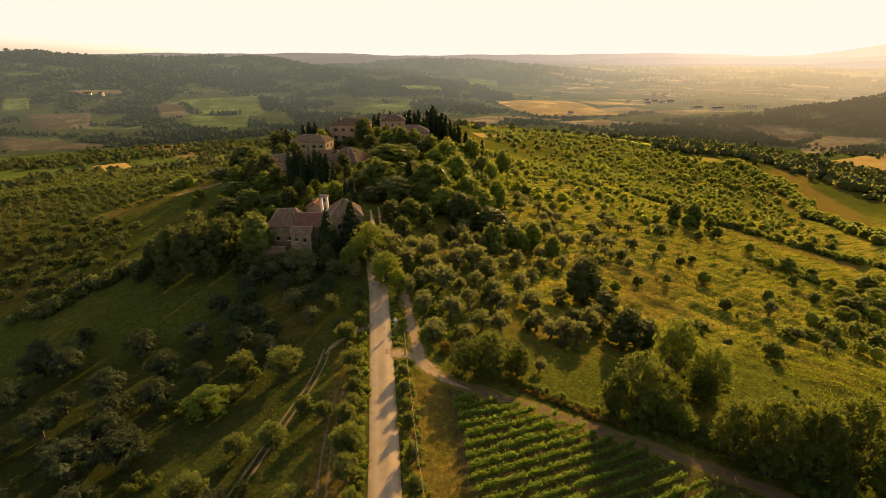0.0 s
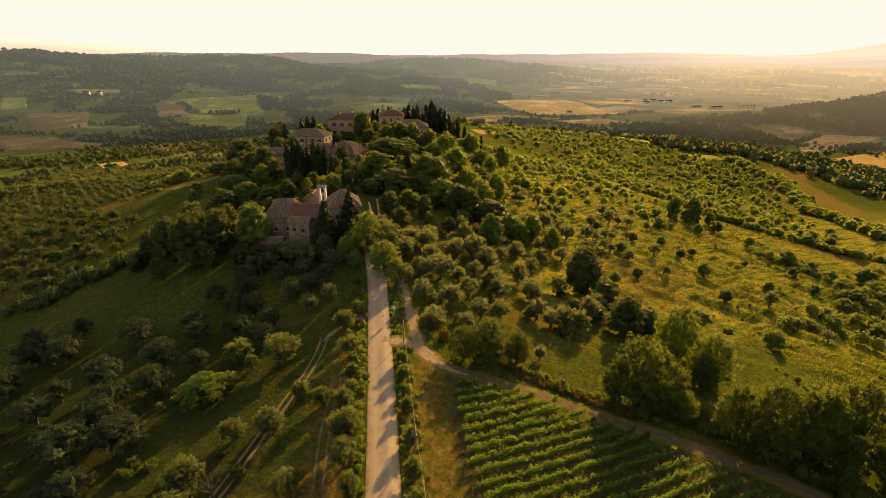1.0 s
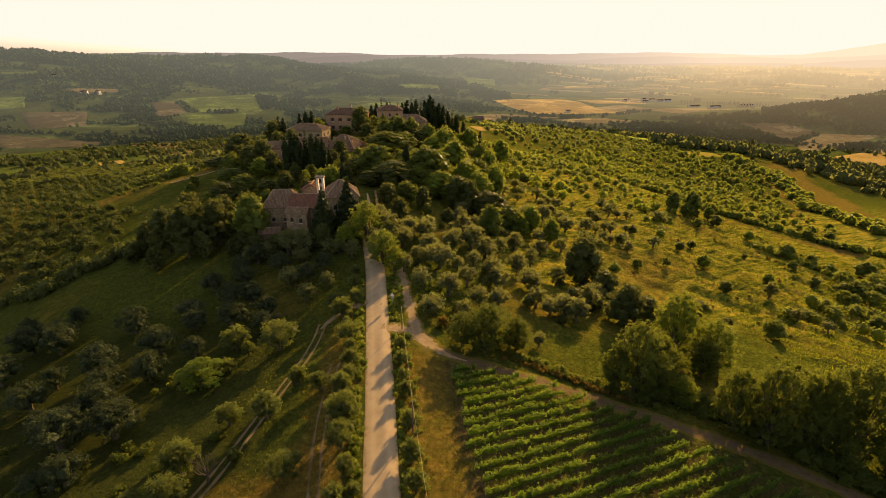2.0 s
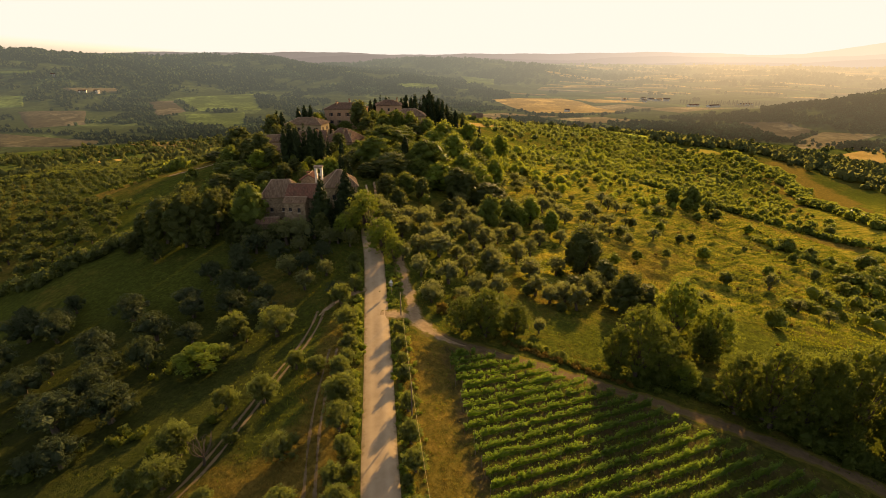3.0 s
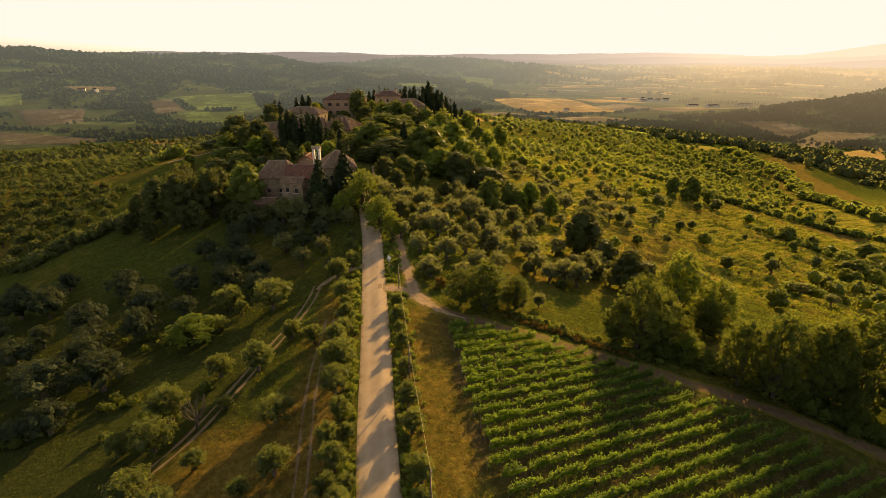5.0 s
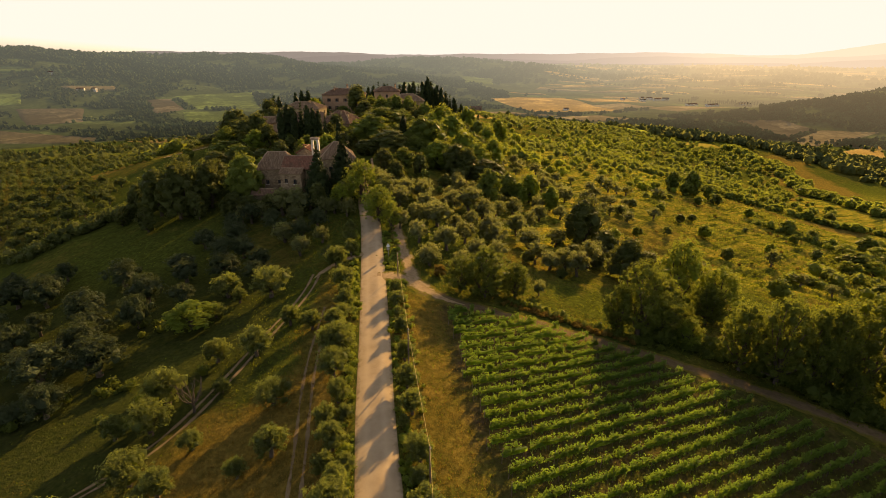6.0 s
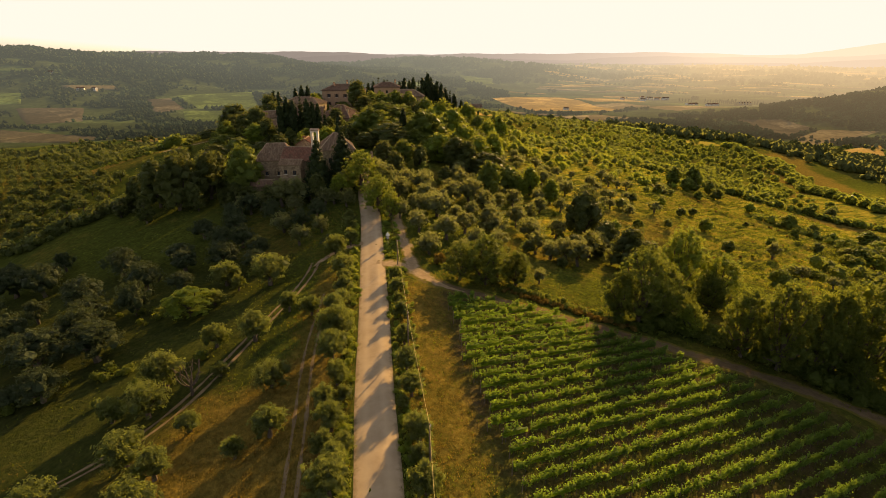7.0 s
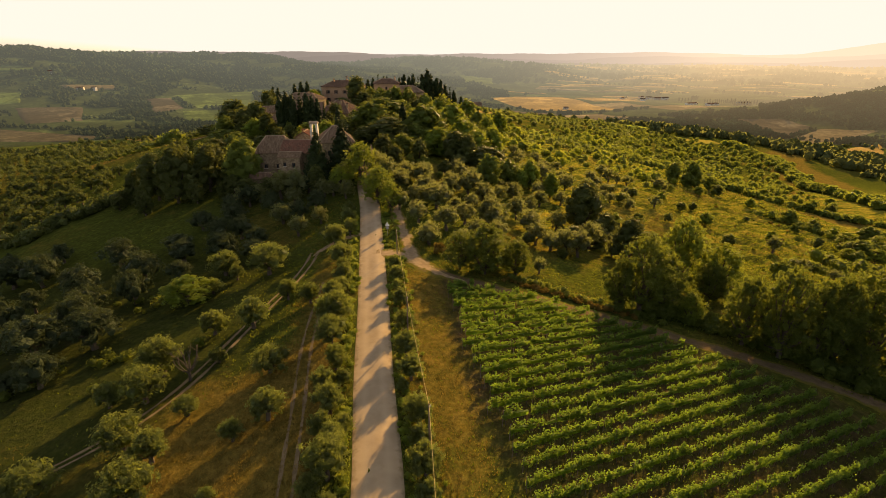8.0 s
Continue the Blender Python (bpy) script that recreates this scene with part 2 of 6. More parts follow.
def hill(x, y, cx, cy, top, wide, deep):
    return top * np.exp(-((x - cx) / wide) ** 2 - ((y - cy) / deep) ** 2)


def waves(x, y, size, seed):
    """Gentle rolling, between about -1 and 1."""
    a = np.sin(x / size + 1.3 * seed) * np.cos(y / size * 0.8 - 0.7 * seed)
    b = np.sin((0.6 * x + 0.8 * y) / size * 1.7 + seed) * np.cos((0.8 * x - 0.5 * y) / size * 1.5)
    return 0.6 * a + 0.4 * b


def axis(y):
    return ramp(y, (0, -4), (40, -5.5), (95, -12), (130, -19), (200, -36), (270, -34), (340, -10), (450, 20))


def height(x, y):
    x, y = np.asarray(x, float), np.asarray(y, float)
    crest = ramp(y, (-400, -40), (0, -0.6), (40, 0), (95, 0.2), (130, 4.6), (160, 7), (200, 9.5), (265, 9.5), (300, 5),
                 (350, -1), (450, -9), (600, -25), (750, -50), (950, -98), (1300, -150))
    s = x - axis(y)
    near = ramp(s, (-10, 0), (4, 0), (20, 2.6), (45, 6.2), (80, 12), (130, 22), (300, 48), (600, 85), (1100, 140))
    far = ramp(s, (-10, 0), (6, 0.6), (28, 6), (50, 12.8), (107, 24.5), (140, 31.5), (215, 49), (300, 57), (450, 68), (1100, 140))
    k = np.clip((y - 88) / 40, 0, 1)
    right = near + (far - near) * k * k * (3 - 2 * k)
    k = np.clip((y - 360) / 300, 0, 1)
    right = right * (1 - 0.62 * k * k * (3 - 2 * k) * np.clip(1.6 - s / 400, 0, 1))
    left = ramp(-s, (-10, 0), (6, 0.4), (15, 2.7), (46, 6.3), (63, 9.6), (75, 12.2), (90, 16.6), (105, 19.6), (130, 23.6), (250, 34), (500, 56), (1100, 135))
    left = left * (1 + 0.9 * np.clip((y - 500) / 250, 0, 1) * np.clip(-s / 150, 0, 1))
    own = crest - np.where(s > 0, right, left) + 0.5 * waves(x, y, 23, 1) * np.clip(np.abs(s) / 25 - 0.4, 0, 1) * 1.5
    own = own + (0.6 * waves(x + 0.6 * y, y, 4.6, 9) + 0.36 * waves(x - 0.4 * y, y, 2.4, 4)) * np.clip((s - 22) / 15, 0, 1) * np.clip((y - 78) / 15, 0, 1) * np.clip((420 - y) / 120, 0, 1)
    own = own + 0.42 * np.sin((0.5 * x + 0.87 * y) / 1.35 + 1.6 * waves(x, y, 17, 2)) * np.clip((s - 42) / 15, 0, 1) * np.clip((y - 84) / 15, 0, 1) * np.clip((300 - y) / 60, 0, 1) * np.clip((210 - s) / 40, 0, 1)
    floor_z = -140 + 5 * waves(x, y, 260, 2)
    floor_z = floor_z + hill(x, y, -1750, 2150, 172, 720, 560) + hill(x, y, -1150, 3000, 122, 620, 560)
    floor_z = floor_z + hill(x, y, -40, 3750, 83, 640, 560) + hill(x, y, 560, 3450, 34, 260, 300) + hill(x, y, -1480, 2750, 13, 350, 400) + hill(x, y, 1330, 1440, 92, 400, 250)
    k = np.clip((np.hypot(x, y) - 2300) / 2400, 0, 1)
    floor_z = floor_z + 92 * k * k * (3 - 2 * k)
    floor_z = floor_z + hill(x, y, -350, 2700, 55, 500, 400) + 9 * waves(x, y, 120, 3) * np.clip(y / 1500 - 0.5, 0, 1)
    d = (own - floor_z) / 14
    return floor_z + 14 * np.where(d > 20, d, np.log1p(np.exp(np.minimum(d, 20))))

# ---- mesh helpers ----
rng = np.random.default_rng(7)


def mesh_from(name, verts, faces, materials, slots=None, smooth=False):
    me = bpy.data.meshes.new(name)
    me.from_pydata([tuple(v) for v in np.asarray(verts).tolist()], [], faces if isinstance(faces, list) else faces.tolist())
    for m in materials:
        me.materials.append(m)
    if slots is not None:
        me.polygons.foreach_set("material_index", np.asarray(slots, np.int32))
    if smooth:
        me.polygons.foreach_set("use_smooth", np.ones(len(me.polygons), bool))
    me.update()
    return me


def part(name, me, parent, label=""):
    ob = new(name, me)
    ob.parent = parent
    return tagged(ob, label)


class Pieces:
    """Collects boxes, tubes and polygons into one mesh."""

    def __init__(self):
        self.v, self.f = [], []

    def poly(self, points):
        k = len(self.v)
        self.v += [tuple(p) for p in points]
        self.f.append(list(range(k, k + len(points))))

    def box(self, x0, y0, z0, x1, y1, z1):
        k = len(self.v)
        self.v += [(x, y, z) for z in (z0, z1) for x, y in ((x0, y0), (x1, y0), (x1, y1), (x0, y1))]
        self.f += [[k + i for i in q] for q in ((3, 2, 1, 0), (4, 5, 6, 7), (0, 1, 5, 4), (1, 2, 6, 5), (2, 3, 7, 6), (3, 0, 4, 7))]

    def tube(self, points, radii, sides=6):
        k = len(self.v)
        pts = [Vector(p) for p in points]
        for i, p in enumerate(pts):
            d = (pts[min(i + 1, len(pts) - 1)] - pts[max(i - 1, 0)]).normalized()
            a = d.orthogonal().normalized()
            b = d.cross(a)
            for j in range(sides):
                w = 2 * math.pi * j / sides
                self.v.append(tuple(p + float(radii[i]) * (math.cos(w) * a + math.sin(w) * b)))
        for i in range(len(pts) - 1):
            for j in range(sides):
                m = (j + 1) % sides
                self.f.append([k + i * sides + j, k + i * sides + m, k + (i + 1) * sides + m, k + (i + 1) * sides + j])
        self.f.append([k + (len(pts) - 1) * sides + j for j in range(sides)])

    def mesh(self, name, material, smooth=False):
        return mesh_from(name, np.array(self.v), self.f, [material], smooth=smooth)


def unit(n):
    v = rng.normal(size=(n, 3))
    return v / np.linalg.norm(v, axis=1)[:, None]


def leaf_quads(centres, normals, length, width):
    """Pointed, slightly folded leaf sprays: one quad each."""
    n = len(centres)
    t = np.cross(normals, unit(n))
    t /= np.linalg.norm(t, axis=1)[:, None] + 1e-9
    b = np.cross(normals, t)
    ln = (length * rng.uniform(0.6, 1.3, n))[:, None]
    wd = (width * rng.uniform(0.6, 1.3, n))[:, None]
    fold = normals * wd * 0.35
    v = np.stack([centres - t * ln * 0.5, centres + b * wd * 0.5 + fold, centres + t * ln * 0.5, centres - b * wd * 0.5 + fold], 1)
    return v.reshape(-1, 3), np.arange(4 * n).reshape(-1, 4)




def ico(level):
    bm = bmesh.new()
    bmesh.ops.create_icosphere(bm, subdivisions=level, radius=1.0)
    v = np.array([q.co[:] for q in bm.verts])
    f = np.array([[q.index for q in p.verts] for p in bm.faces])
    bm.free()
    return v, f


ICO1, ICO2 = ico(1), ico(2)


def crown_mesh(name, lobes, leaves, length, width, material, core=0.62, flat=1.0, level=ICO2, bunch=8):
    """lobes: rows of x, y, z, radius. Bunches of leaf sprays over lumpy shaded cores."""
    lobes = np.array(lobes, float)
    vs, fs, k = [], [], 0
    share = lobes[:, 3] ** 2 / (lobes[:, 3] ** 2).sum()
    for (x, y, z, r), part_of in zip(lobes, share):
        v, f = level
        lump = 1 + 0.24 * np.sin(v @ unit(3).T * 4 + rng.uniform(0, 6, 3)).sum(1)[:, None] * 0.5
        vs.append(v * lump * r * core * np.array([1, 1, flat]) + (x, y, z))
        fs += (f + k).tolist()
        k += len(v)
        m = max(int(leaves * part_of / bunch), 3)
        d = unit(m)
        d[:, 2] = np.where(d[:, 2] < -0.55, -d[:, 2], d[:, 2])
        hub = d * (r * rng.uniform(0.62, 1.02, m))[:, None] * np.array([1, 1, flat])
        tight = max(0.2 * r, length * 0.7)
        around = unit(m * bunch)
        c = np.repeat(hub, bunch, 0) + around * tight * rng.uniform(0.45, 1.1, (m * bunch, 1)) + (x, y, z)
        nn = np.repeat(d, bunch, 0) * 0.55 + around * 0.6 + unit(m * bunch) * 0.45 + np.array([0, 0, 0.25])
        nn /= np.linalg.norm(nn, axis=1)[:, None]
        qv, qf = leaf_quads(c, nn, length, width)
        vs.append(qv)
        fs += (qf + k).tolist()
        k += len(qv)
    return mesh_from(name, np.concatenate(vs), fs, [material])


def limb(pieces, start, end, r0, r1, bend=0.25, steps=4, sides=6):
    a, b = np.array(start, float), np.array(end, float)
    off = unit(1)[0] * np.linalg.norm(b - a) * bend
    pts = [a + (b - a) * t + off * math.sin(math.pi * t) * 0.6 for t in np.linspace(0, 1, steps)]
    pieces.tube(pts, [r0 + (r1 - r0) * t for t in np.linspace(0, 1, steps)], sides)


def rounded_lobes(radius, tall, base, count, size=(0.34, 0.52)):
    """Lobes spread through an egg-shaped crown of that radius, from base up to base + tall."""
    rows = []
    for i in range(count):
        w = i * 2.399 + rng.uniform(-0.4, 0.4)
        h = (i + 0.5) / count
        ring = math.sin(math.pi * (0.18 + 0.74 * h)) ** 0.7
        s = rng.uniform(*size) * radius
        d = max(radius * ring - s, 0) * rng.uniform(0.6, 1.0)
        rows.append((math.cos(w) * d, math.sin(w) * d, base + s * 0.8 + (tall - 1.7 * s) * h, s))
    rows.append((0, 0, base + tall * 0.5, radius * 0.6))
    return rows


# Kinds of tree: each a list of (trunk mesh, crown mesh) that stand on z = 0
def olive_kind(i, leaves, length, sides=6, level=ICO2, material=None):
    r, base = 2.2 + 0.25 * (i % 3), 0.25 + 0.35 * (i % 2)
    tall = 3.2 + 0.3 * (i % 2)
    lobes = rounded_lobes(r, tall, base, 11 + i % 4, (0.26, 0.5))
    wood = Pieces()
    lean = rng.uniform(-0.25, 0.25, 2)
    fork = (lean[0], lean[1], 0.95)
    limb(wood, (0, 0, -0.4), fork, 0.26, 0.2, 0.12, 4, sides)
    for x, y, z, s in lobes[1::2][:4]:
        limb(wood, fork, (x * 0.8, y * 0.8, z), 0.13, 0.05, 0.2, 4, max(sides - 1, 3))
    return wood.mesh("olive_trunk", BARK), crown_mesh("olive_crown", lobes, leaves, length, length * 0.42, material or OLIVE, core=0.46, level=level)


def broad_kind(i, radius, tall, leaves, length, material, base=1.2, count=14, core=0.7, level=ICO2, bunch=6, size=(0.26, 0.42)):
    lobes = rounded_lobes(radius, tall - base, base, count, size)
    wood = Pieces()
    limb(wood, (0, 0, -0.6), (0.1, 0.1, base + 1.2), 0.05 * radius + 0.12, 0.04 * radius + 0.08, 0.05)
    for x, y, z, s in lobes[::2]:
        limb(wood, (0.1, 0.1, base + 0.7), (x, y, z), 0.15, 0.05, 0.15, 4, 5)
    return wood.mesh("trunk", BARK), crown_mesh("crown", lobes, leaves, length, length * 0.55, material, core=core, level=level, bunch=bunch)


def cypress_kind(i, radius, tall, leaves):
    lobes = [(rng.uniform(-0.1, 0.1), rng.uniform(-0.1, 0.1), 0.5 + tall * t, radius * (math.sin(math.pi * min(0.12 + t * 0.88, 1)) ** 0.6 * 0.85 + 0.12))
             for t in np.linspace(0.03, 0.95, 9)]
    wood = Pieces()
    wood.tube([(0, 0, -0.5), (0, 0, tall * 0.5)], [0.2, 0.1], 6)
    return wood.mesh("cypress_trunk", BARK), crown_mesh("cypress_crown", lobes, leaves, 0.6, 0.25, PINE, core=0.8, flat=1.25)


def conifer_kind(radius, tall, leaves):
    """A dense cone with a ragged, tiered outline."""
    lobes = []
    for i, t in enumerate(np.linspace(0.04, 0.97, 14)):
        r = radius * (1 - t) ** 0.85
        if r > 0.5:
            lobes += [(math.cos(i + k * 2.1) * r * 0.55, math.sin(i + k * 2.1) * r * 0.55, tall * t + 0.3, r * 0.55) for k in range(3)]
        lobes.append((0, 0, tall * t + 0.3, max(r * 0.6, 0.28)))
    wood = Pieces()
    wood.tube([(0, 0, -0.5), (0, 0, tall * 0.6)], [0.22, 0.1], 6)
    return wood.mesh("conifer_trunk", BARK), crown_mesh("conifer_crown", lobes, leaves, 0.5, 0.2, PINE, core=0.75, flat=1.0, level=ICO1, bunch=5)


def plant(kind, name, x, y, size, label, category="tree", group="", squash=1.0, sink=0.0, trunk="trunk", crown="crown"):
    """One tree: an Empty at its foot with trunk and crown."""
    ob = new(name)
    ob.matrix_world = Matrix.Translation((x, y, float(height(x, y)) - sink)) @ Euler((0, 0, rng.uniform(0, 6.28))).to_matrix().to_4x4() @ Matrix.Diagonal((size, size, size * squash, 1))
    tagged(ob, label, category, group)
    if kind[0] is not None:
        part(trunk, kind[0], ob)
    part(crown, kind[1], ob)
    return ob


def plant_to(kind, name, x, y, radius, tall, label, category="tree", group=""):
    """One tree whose crown has this radius and top, in metres."""
    co = np.empty(len(kind[1].vertices) * 3, np.float32)
    kind[1].vertices.foreach_get("co", co)
    co = co.reshape(-1, 3)
    size = radius / float(np.percentile(np.hypot(co[:, 0], co[:, 1]), 92))
    return plant(kind, name, x, y, size, label, category, group, squash=tall / float(np.percentile(co[:, 2], 98)) / size)


# ---- the ground sheet ----
def graded(low, fine_low, fine_high, high, step, grow):
    mid = np.arange(fine_low, fine_high + step / 2, step)
    up, down = [mid[-1]], [mid[0]]
    s = step
    while up[-1] < high:
        s *= grow
        up.append(up[-1] + s)
    s = step
    while down[-1] > low:
        s *= grow
        down.append(down[-1] - s)
    return np.concatenate([down[:0:-1], mid, up[1:]])


def smooth(v, a, b):
    k = np.clip((v - a) / (b - a), 0, 1)
    return k * k * (3 - 2 * k)


def vineyard_right(x):
    """The vineyard's far edge: the y at which its rows end."""
    return ramp(x, (0, 73), (10, 73.5), (20, 70.5), (30, 65.5), (38, 60.5), (46, 53.5), (54, 48.5), (70, 38))


def vineyard_left(y):
    return ramp(y, (0, 10), (32, 6.4), (39, 5), (46, 3.4), (61, 1.9), (72, 0.4))


# banks and meadows of dry golden grass: from (x, y) to (x, y), half width
GOLDEN = [(337, 506, 302, 440, 17), (302, 440, 284, 380, 25), (284, 380, 268, 345, 26), (-95, 227, -104.5, 206, 5.5), (-124, 212, -131, 197, 7), (-114, 209, -120, 206, 3.5), (232, 330, 205, 300, 9), (150, 236, 190, 225, 7)]


def cover_masks(x, y):
    """Dryness, bare soil and the far land, each 0 to 1; then lushness, negative for painted shade."""
    s = x - axis(y)
    n1, n2 = waves(x, y, 9, 4), waves(x, y, 31, 5)
    dry = 0.32 + 0.18 * n1 + 0.15 * n2
    leftside = smooth(-s, 3, 8) * smooth(105 - y, 0, 30)
    dry = dry + leftside * (0.36 + 0.5 * smooth(60 - y, 0, 15) - 0.66 * smooth(-s - 8 * smooth(54 - y, 0, 16), 8, 16))
    # dark weedy grass that also paints the left slope's shade
    weedy_shade = smooth(-s - 6 * smooth(54 - y, 0, 16), 9, 20) * (0.2 + 0.8 * smooth(104 - y, 0, 22)) * smooth(150 - y, 0, 30) * (0.78 + 0.22 * smooth(y, 34, 52))
    dry = dry + (0.4 * smooth(y, 80, 98) - 0.5 * smooth(-s, 18, 32)) * weedy_shade
    verge = smooth(s, 1.5, 4) * smooth(12 - s, 0, 4) * smooth(80 - y, 0, 8)
    dry = dry + 0.24 * verge
    # duller below y 125: the nearby oaks' shade painted as less lush grass
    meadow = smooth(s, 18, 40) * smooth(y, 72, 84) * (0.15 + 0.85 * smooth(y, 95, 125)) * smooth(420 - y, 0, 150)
    dry = dry + (0.3 * waves(x, y, 14, 12) - 0.08) * meadow
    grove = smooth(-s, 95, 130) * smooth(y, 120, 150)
    dry = dry + 0.05 * grove
    for ax, ay, bx, by, wide in GOLDEN:
        t = np.clip(((x - ax) * (bx - ax) + (y - ay) * (by - ay)) / ((bx - ax) ** 2 + (by - ay) ** 2), 0, 1)
        near = smooth(wide * (1 + 0.25 * n1) - np.hypot(x - ax - t * (bx - ax), y - ay - t * (by - ay)), 0, wide * 0.45)
        dry = np.where(near > 0, dry * (1 - near) + 1.25 * near, dry)
        meadow = meadow * (1 - near)
    inside = smooth(x - vineyard_left(y), -1.5, 1.0) * smooth(vineyard_right(x) - y, -4, 0) * (s > 3)
    soil = 0.12 + 0.48 * inside + 0.2 * verge
    soil = soil + 0.16 * leftside * smooth(n1, 0.0, 0.7)
    far_land = smooth(np.hypot(x, y), 640, 860)
    return np.clip(dry, 0, 1.2), np.clip(soil, 0, 1), far_land, (meadow - 0.35 * grove - weedy_shade * (0.75 + 0.25 * n1)) * (1 - far_land)


def build_ground():
    gx = graded(-4700, -130, 130, 4700, 1.6, 1.065)
    gy = graded(-900, 12, 190, 4850, 1.6, 1.042)
    X, Y = np.meshgrid(gx, gy)
    Z = height(X, Y) - 14 * smooth(np.hypot(X, Y), 1330, 1450)
    nx, ny = len(gx), len(gy)
    verts = np.stack([X, Y, Z], -1).reshape(-1, 3)
    i = np.arange(nx * ny).reshape(ny, nx)
    faces = np.stack([i[:-1, :-1], i[:-1, 1:], i[1:, 1:], i[1:, :-1]], -1).reshape(-1, 4)
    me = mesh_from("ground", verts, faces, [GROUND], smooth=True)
    att = me.color_attributes.new("cover", "FLOAT_COLOR", "POINT")
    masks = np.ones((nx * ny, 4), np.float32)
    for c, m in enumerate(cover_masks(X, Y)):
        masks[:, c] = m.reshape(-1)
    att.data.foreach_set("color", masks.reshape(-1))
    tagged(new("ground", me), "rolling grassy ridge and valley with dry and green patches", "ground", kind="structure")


build_ground()


def ribbon(name, line, width, material, label, category, lift=0.06, kind="structure", wobble=0.0, across=7, taper=0.0):
    """A strip laid on the ground along a smooth line of (x, y)."""
    pts = np.array(line, float)
    d = np.concatenate([[0], np.cumsum(np.hypot(*np.diff(pts, axis=0).T))])
    t = np.arange(0, d[-1], 1.0)
    px, py = np.interp(t, d, pts[:, 0]), np.interp(t, d, pts[:, 1])
    pad = 6
    ker = np.ones(2 * pad + 1) / (2 * pad + 1)
    ends = lambda q: np.concatenate([2 * q[0] - q[pad:0:-1], q, 2 * q[-1] - q[-2:-pad - 2:-1]])
    px, py = np.convolve(ends(px), ker, "valid"), np.convolve(ends(py), ker, "valid")
    tx, ty = np.gradient(px), np.gradient(py)
    ln = np.hypot(tx, ty)
    nx, ny = ty / ln, -tx / ln
    u = np.linspace(-1, 1, across)
    half = width / 2 * (1 + wobble * (np.sin(t * 0.7) + np.sin(t * 1.9 + 1) * 0.6))
    if taper:
        half = half * (0.12 + 0.88 * smooth(d[-1] - t, 0, taper))
    X = px[:, None] + nx[:, None] * u * half[:, None]
    Y = py[:, None] + ny[:, None] * u * half[:, None]
    Z = height(X, Y) + lift * (1 - np.abs(u) ** 4 * 0.8)
    n, m = X.shape
    i = np.arange(n * m).reshape(n, m)
    faces = np.stack([i[:-1, :-1], i[:-1, 1:], i[1:, 1:], i[1:, :-1]], -1).reshape(-1, 4)
    me = mesh_from(name, np.stack([X, Y, Z], -1).reshape(-1, 3), faces, [material], smooth=True)
    att = me.attributes.new("across", "FLOAT", "POINT")
    att.data.foreach_set("value", np.tile(u, n).astype(np.float32))
    return tagged(new(name, me), label, category, kind=kind)


ribbon("road", [(-0.5, -40), (-2.6, 5), (-4.45, 30), (-6.8, 46), (-8.6, 62), (-11.65, 85.6), (-14.6, 108), (-17, 120), (-19.5, 140), (-22.5, 156)], 4.3, ROAD,
       "pale compacted gravel country road along the ridge", "road", lift=0.10, taper=36.0)
ribbon("dirt_track", [(-2.6, 78), (-0.4, 75.2), (4, 74.6), (8.3, 73.4), (15.5, 71.2), (23.8, 68), (31.8, 64.8), (39.3, 61.8), (46.1, 58.7), (52.7, 55.4), (66, 45), (80, 35)], 3.4, TRACK,
       "brown earth farm track beside the vineyard", "track", wobble=0.16)
ribbon("track_mouth", [(-11, 82.6), (-9.5, 83), (-6.9, 83.8), (-3.8, 83.4), (-2.8, 80.4), (-2.2, 77), (-0.8, 74.6), (4.5, 74.2)], 3.9, PALE_TRACK, "bare trodden earth where the track meets the road", "track", lift=0.075, wobble=0.16, taper=9.0)
ribbon("dirt_path", [(-4.2, 82), (-5, 86.3), (-5.7, 90.5), (-7, 96), (-8, 101.8), (-8.6, 105.3), (-10.4, 114), (-11.4, 122)], 2.9, PALE_TRACK, "pale worn footpath between olive trees", "path", lift=0.09, wobble=0.18)
ribbon("dirt_path", [(-14.4, 93.6), (-16, 93), (-18.1, 91.8), (-20.4, 91), (-22.1, 88), (-22.3, 84.5)], 1.9, PALE_TRACK, "pale side path curving off the road into grass", "path", lift=0.07, wobble=0.2, taper=6.0)
ribbon("dirt_track", [(-86, 224), (-90.6, 213.6), (-95.6, 205.8), (-102, 202.8), (-106, 200.6)], 3.4, PALE_TRACK, "pale track along the brow below the village", "track", lift=0.2, wobble=0.15)
for off in (-0.62, 0.62):
    ribbon("wheel_track", [(-22.2 + off, 87), (-22.2 + off, 82.3), (-21.9 + off, 78), (-23 + off, 74.8), (-24.1 + off, 69.9), (-25 + off, 66.6), (-25.9 + off, 62.4), (-26.6 + off, 58.6), (-27.6 + off, 54), (-28.6 + off, 50.5), (-29.6 + off, 46.6), (-31 + off, 43.6), (-33 + off, 41), (-36 + off, 38.4), (-39.5 + off, 35.6)], 0.42, RUT,
           "faint wheel rut worn through dry grass", "track", lift=0.04, wobble=0.25, across=5)
    ribbon("wheel_track", [(-17.2 + off, 73), (-16.7 + off, 62), (-16.2 + off, 55), (-15 + off, 48), (-14 + off, 42), (-13.1 + off, 37), (-12.6 + off, 32), (-11.6 + off, 27)], 0.34, RUT,
           "faint wheel rut worn through dry grass", "track", lift=0.03, wobble=0.3, across=5)

# ---- the vineyard ----
ROW_TURN, ROW_GAP = radians(27.5), 1.9


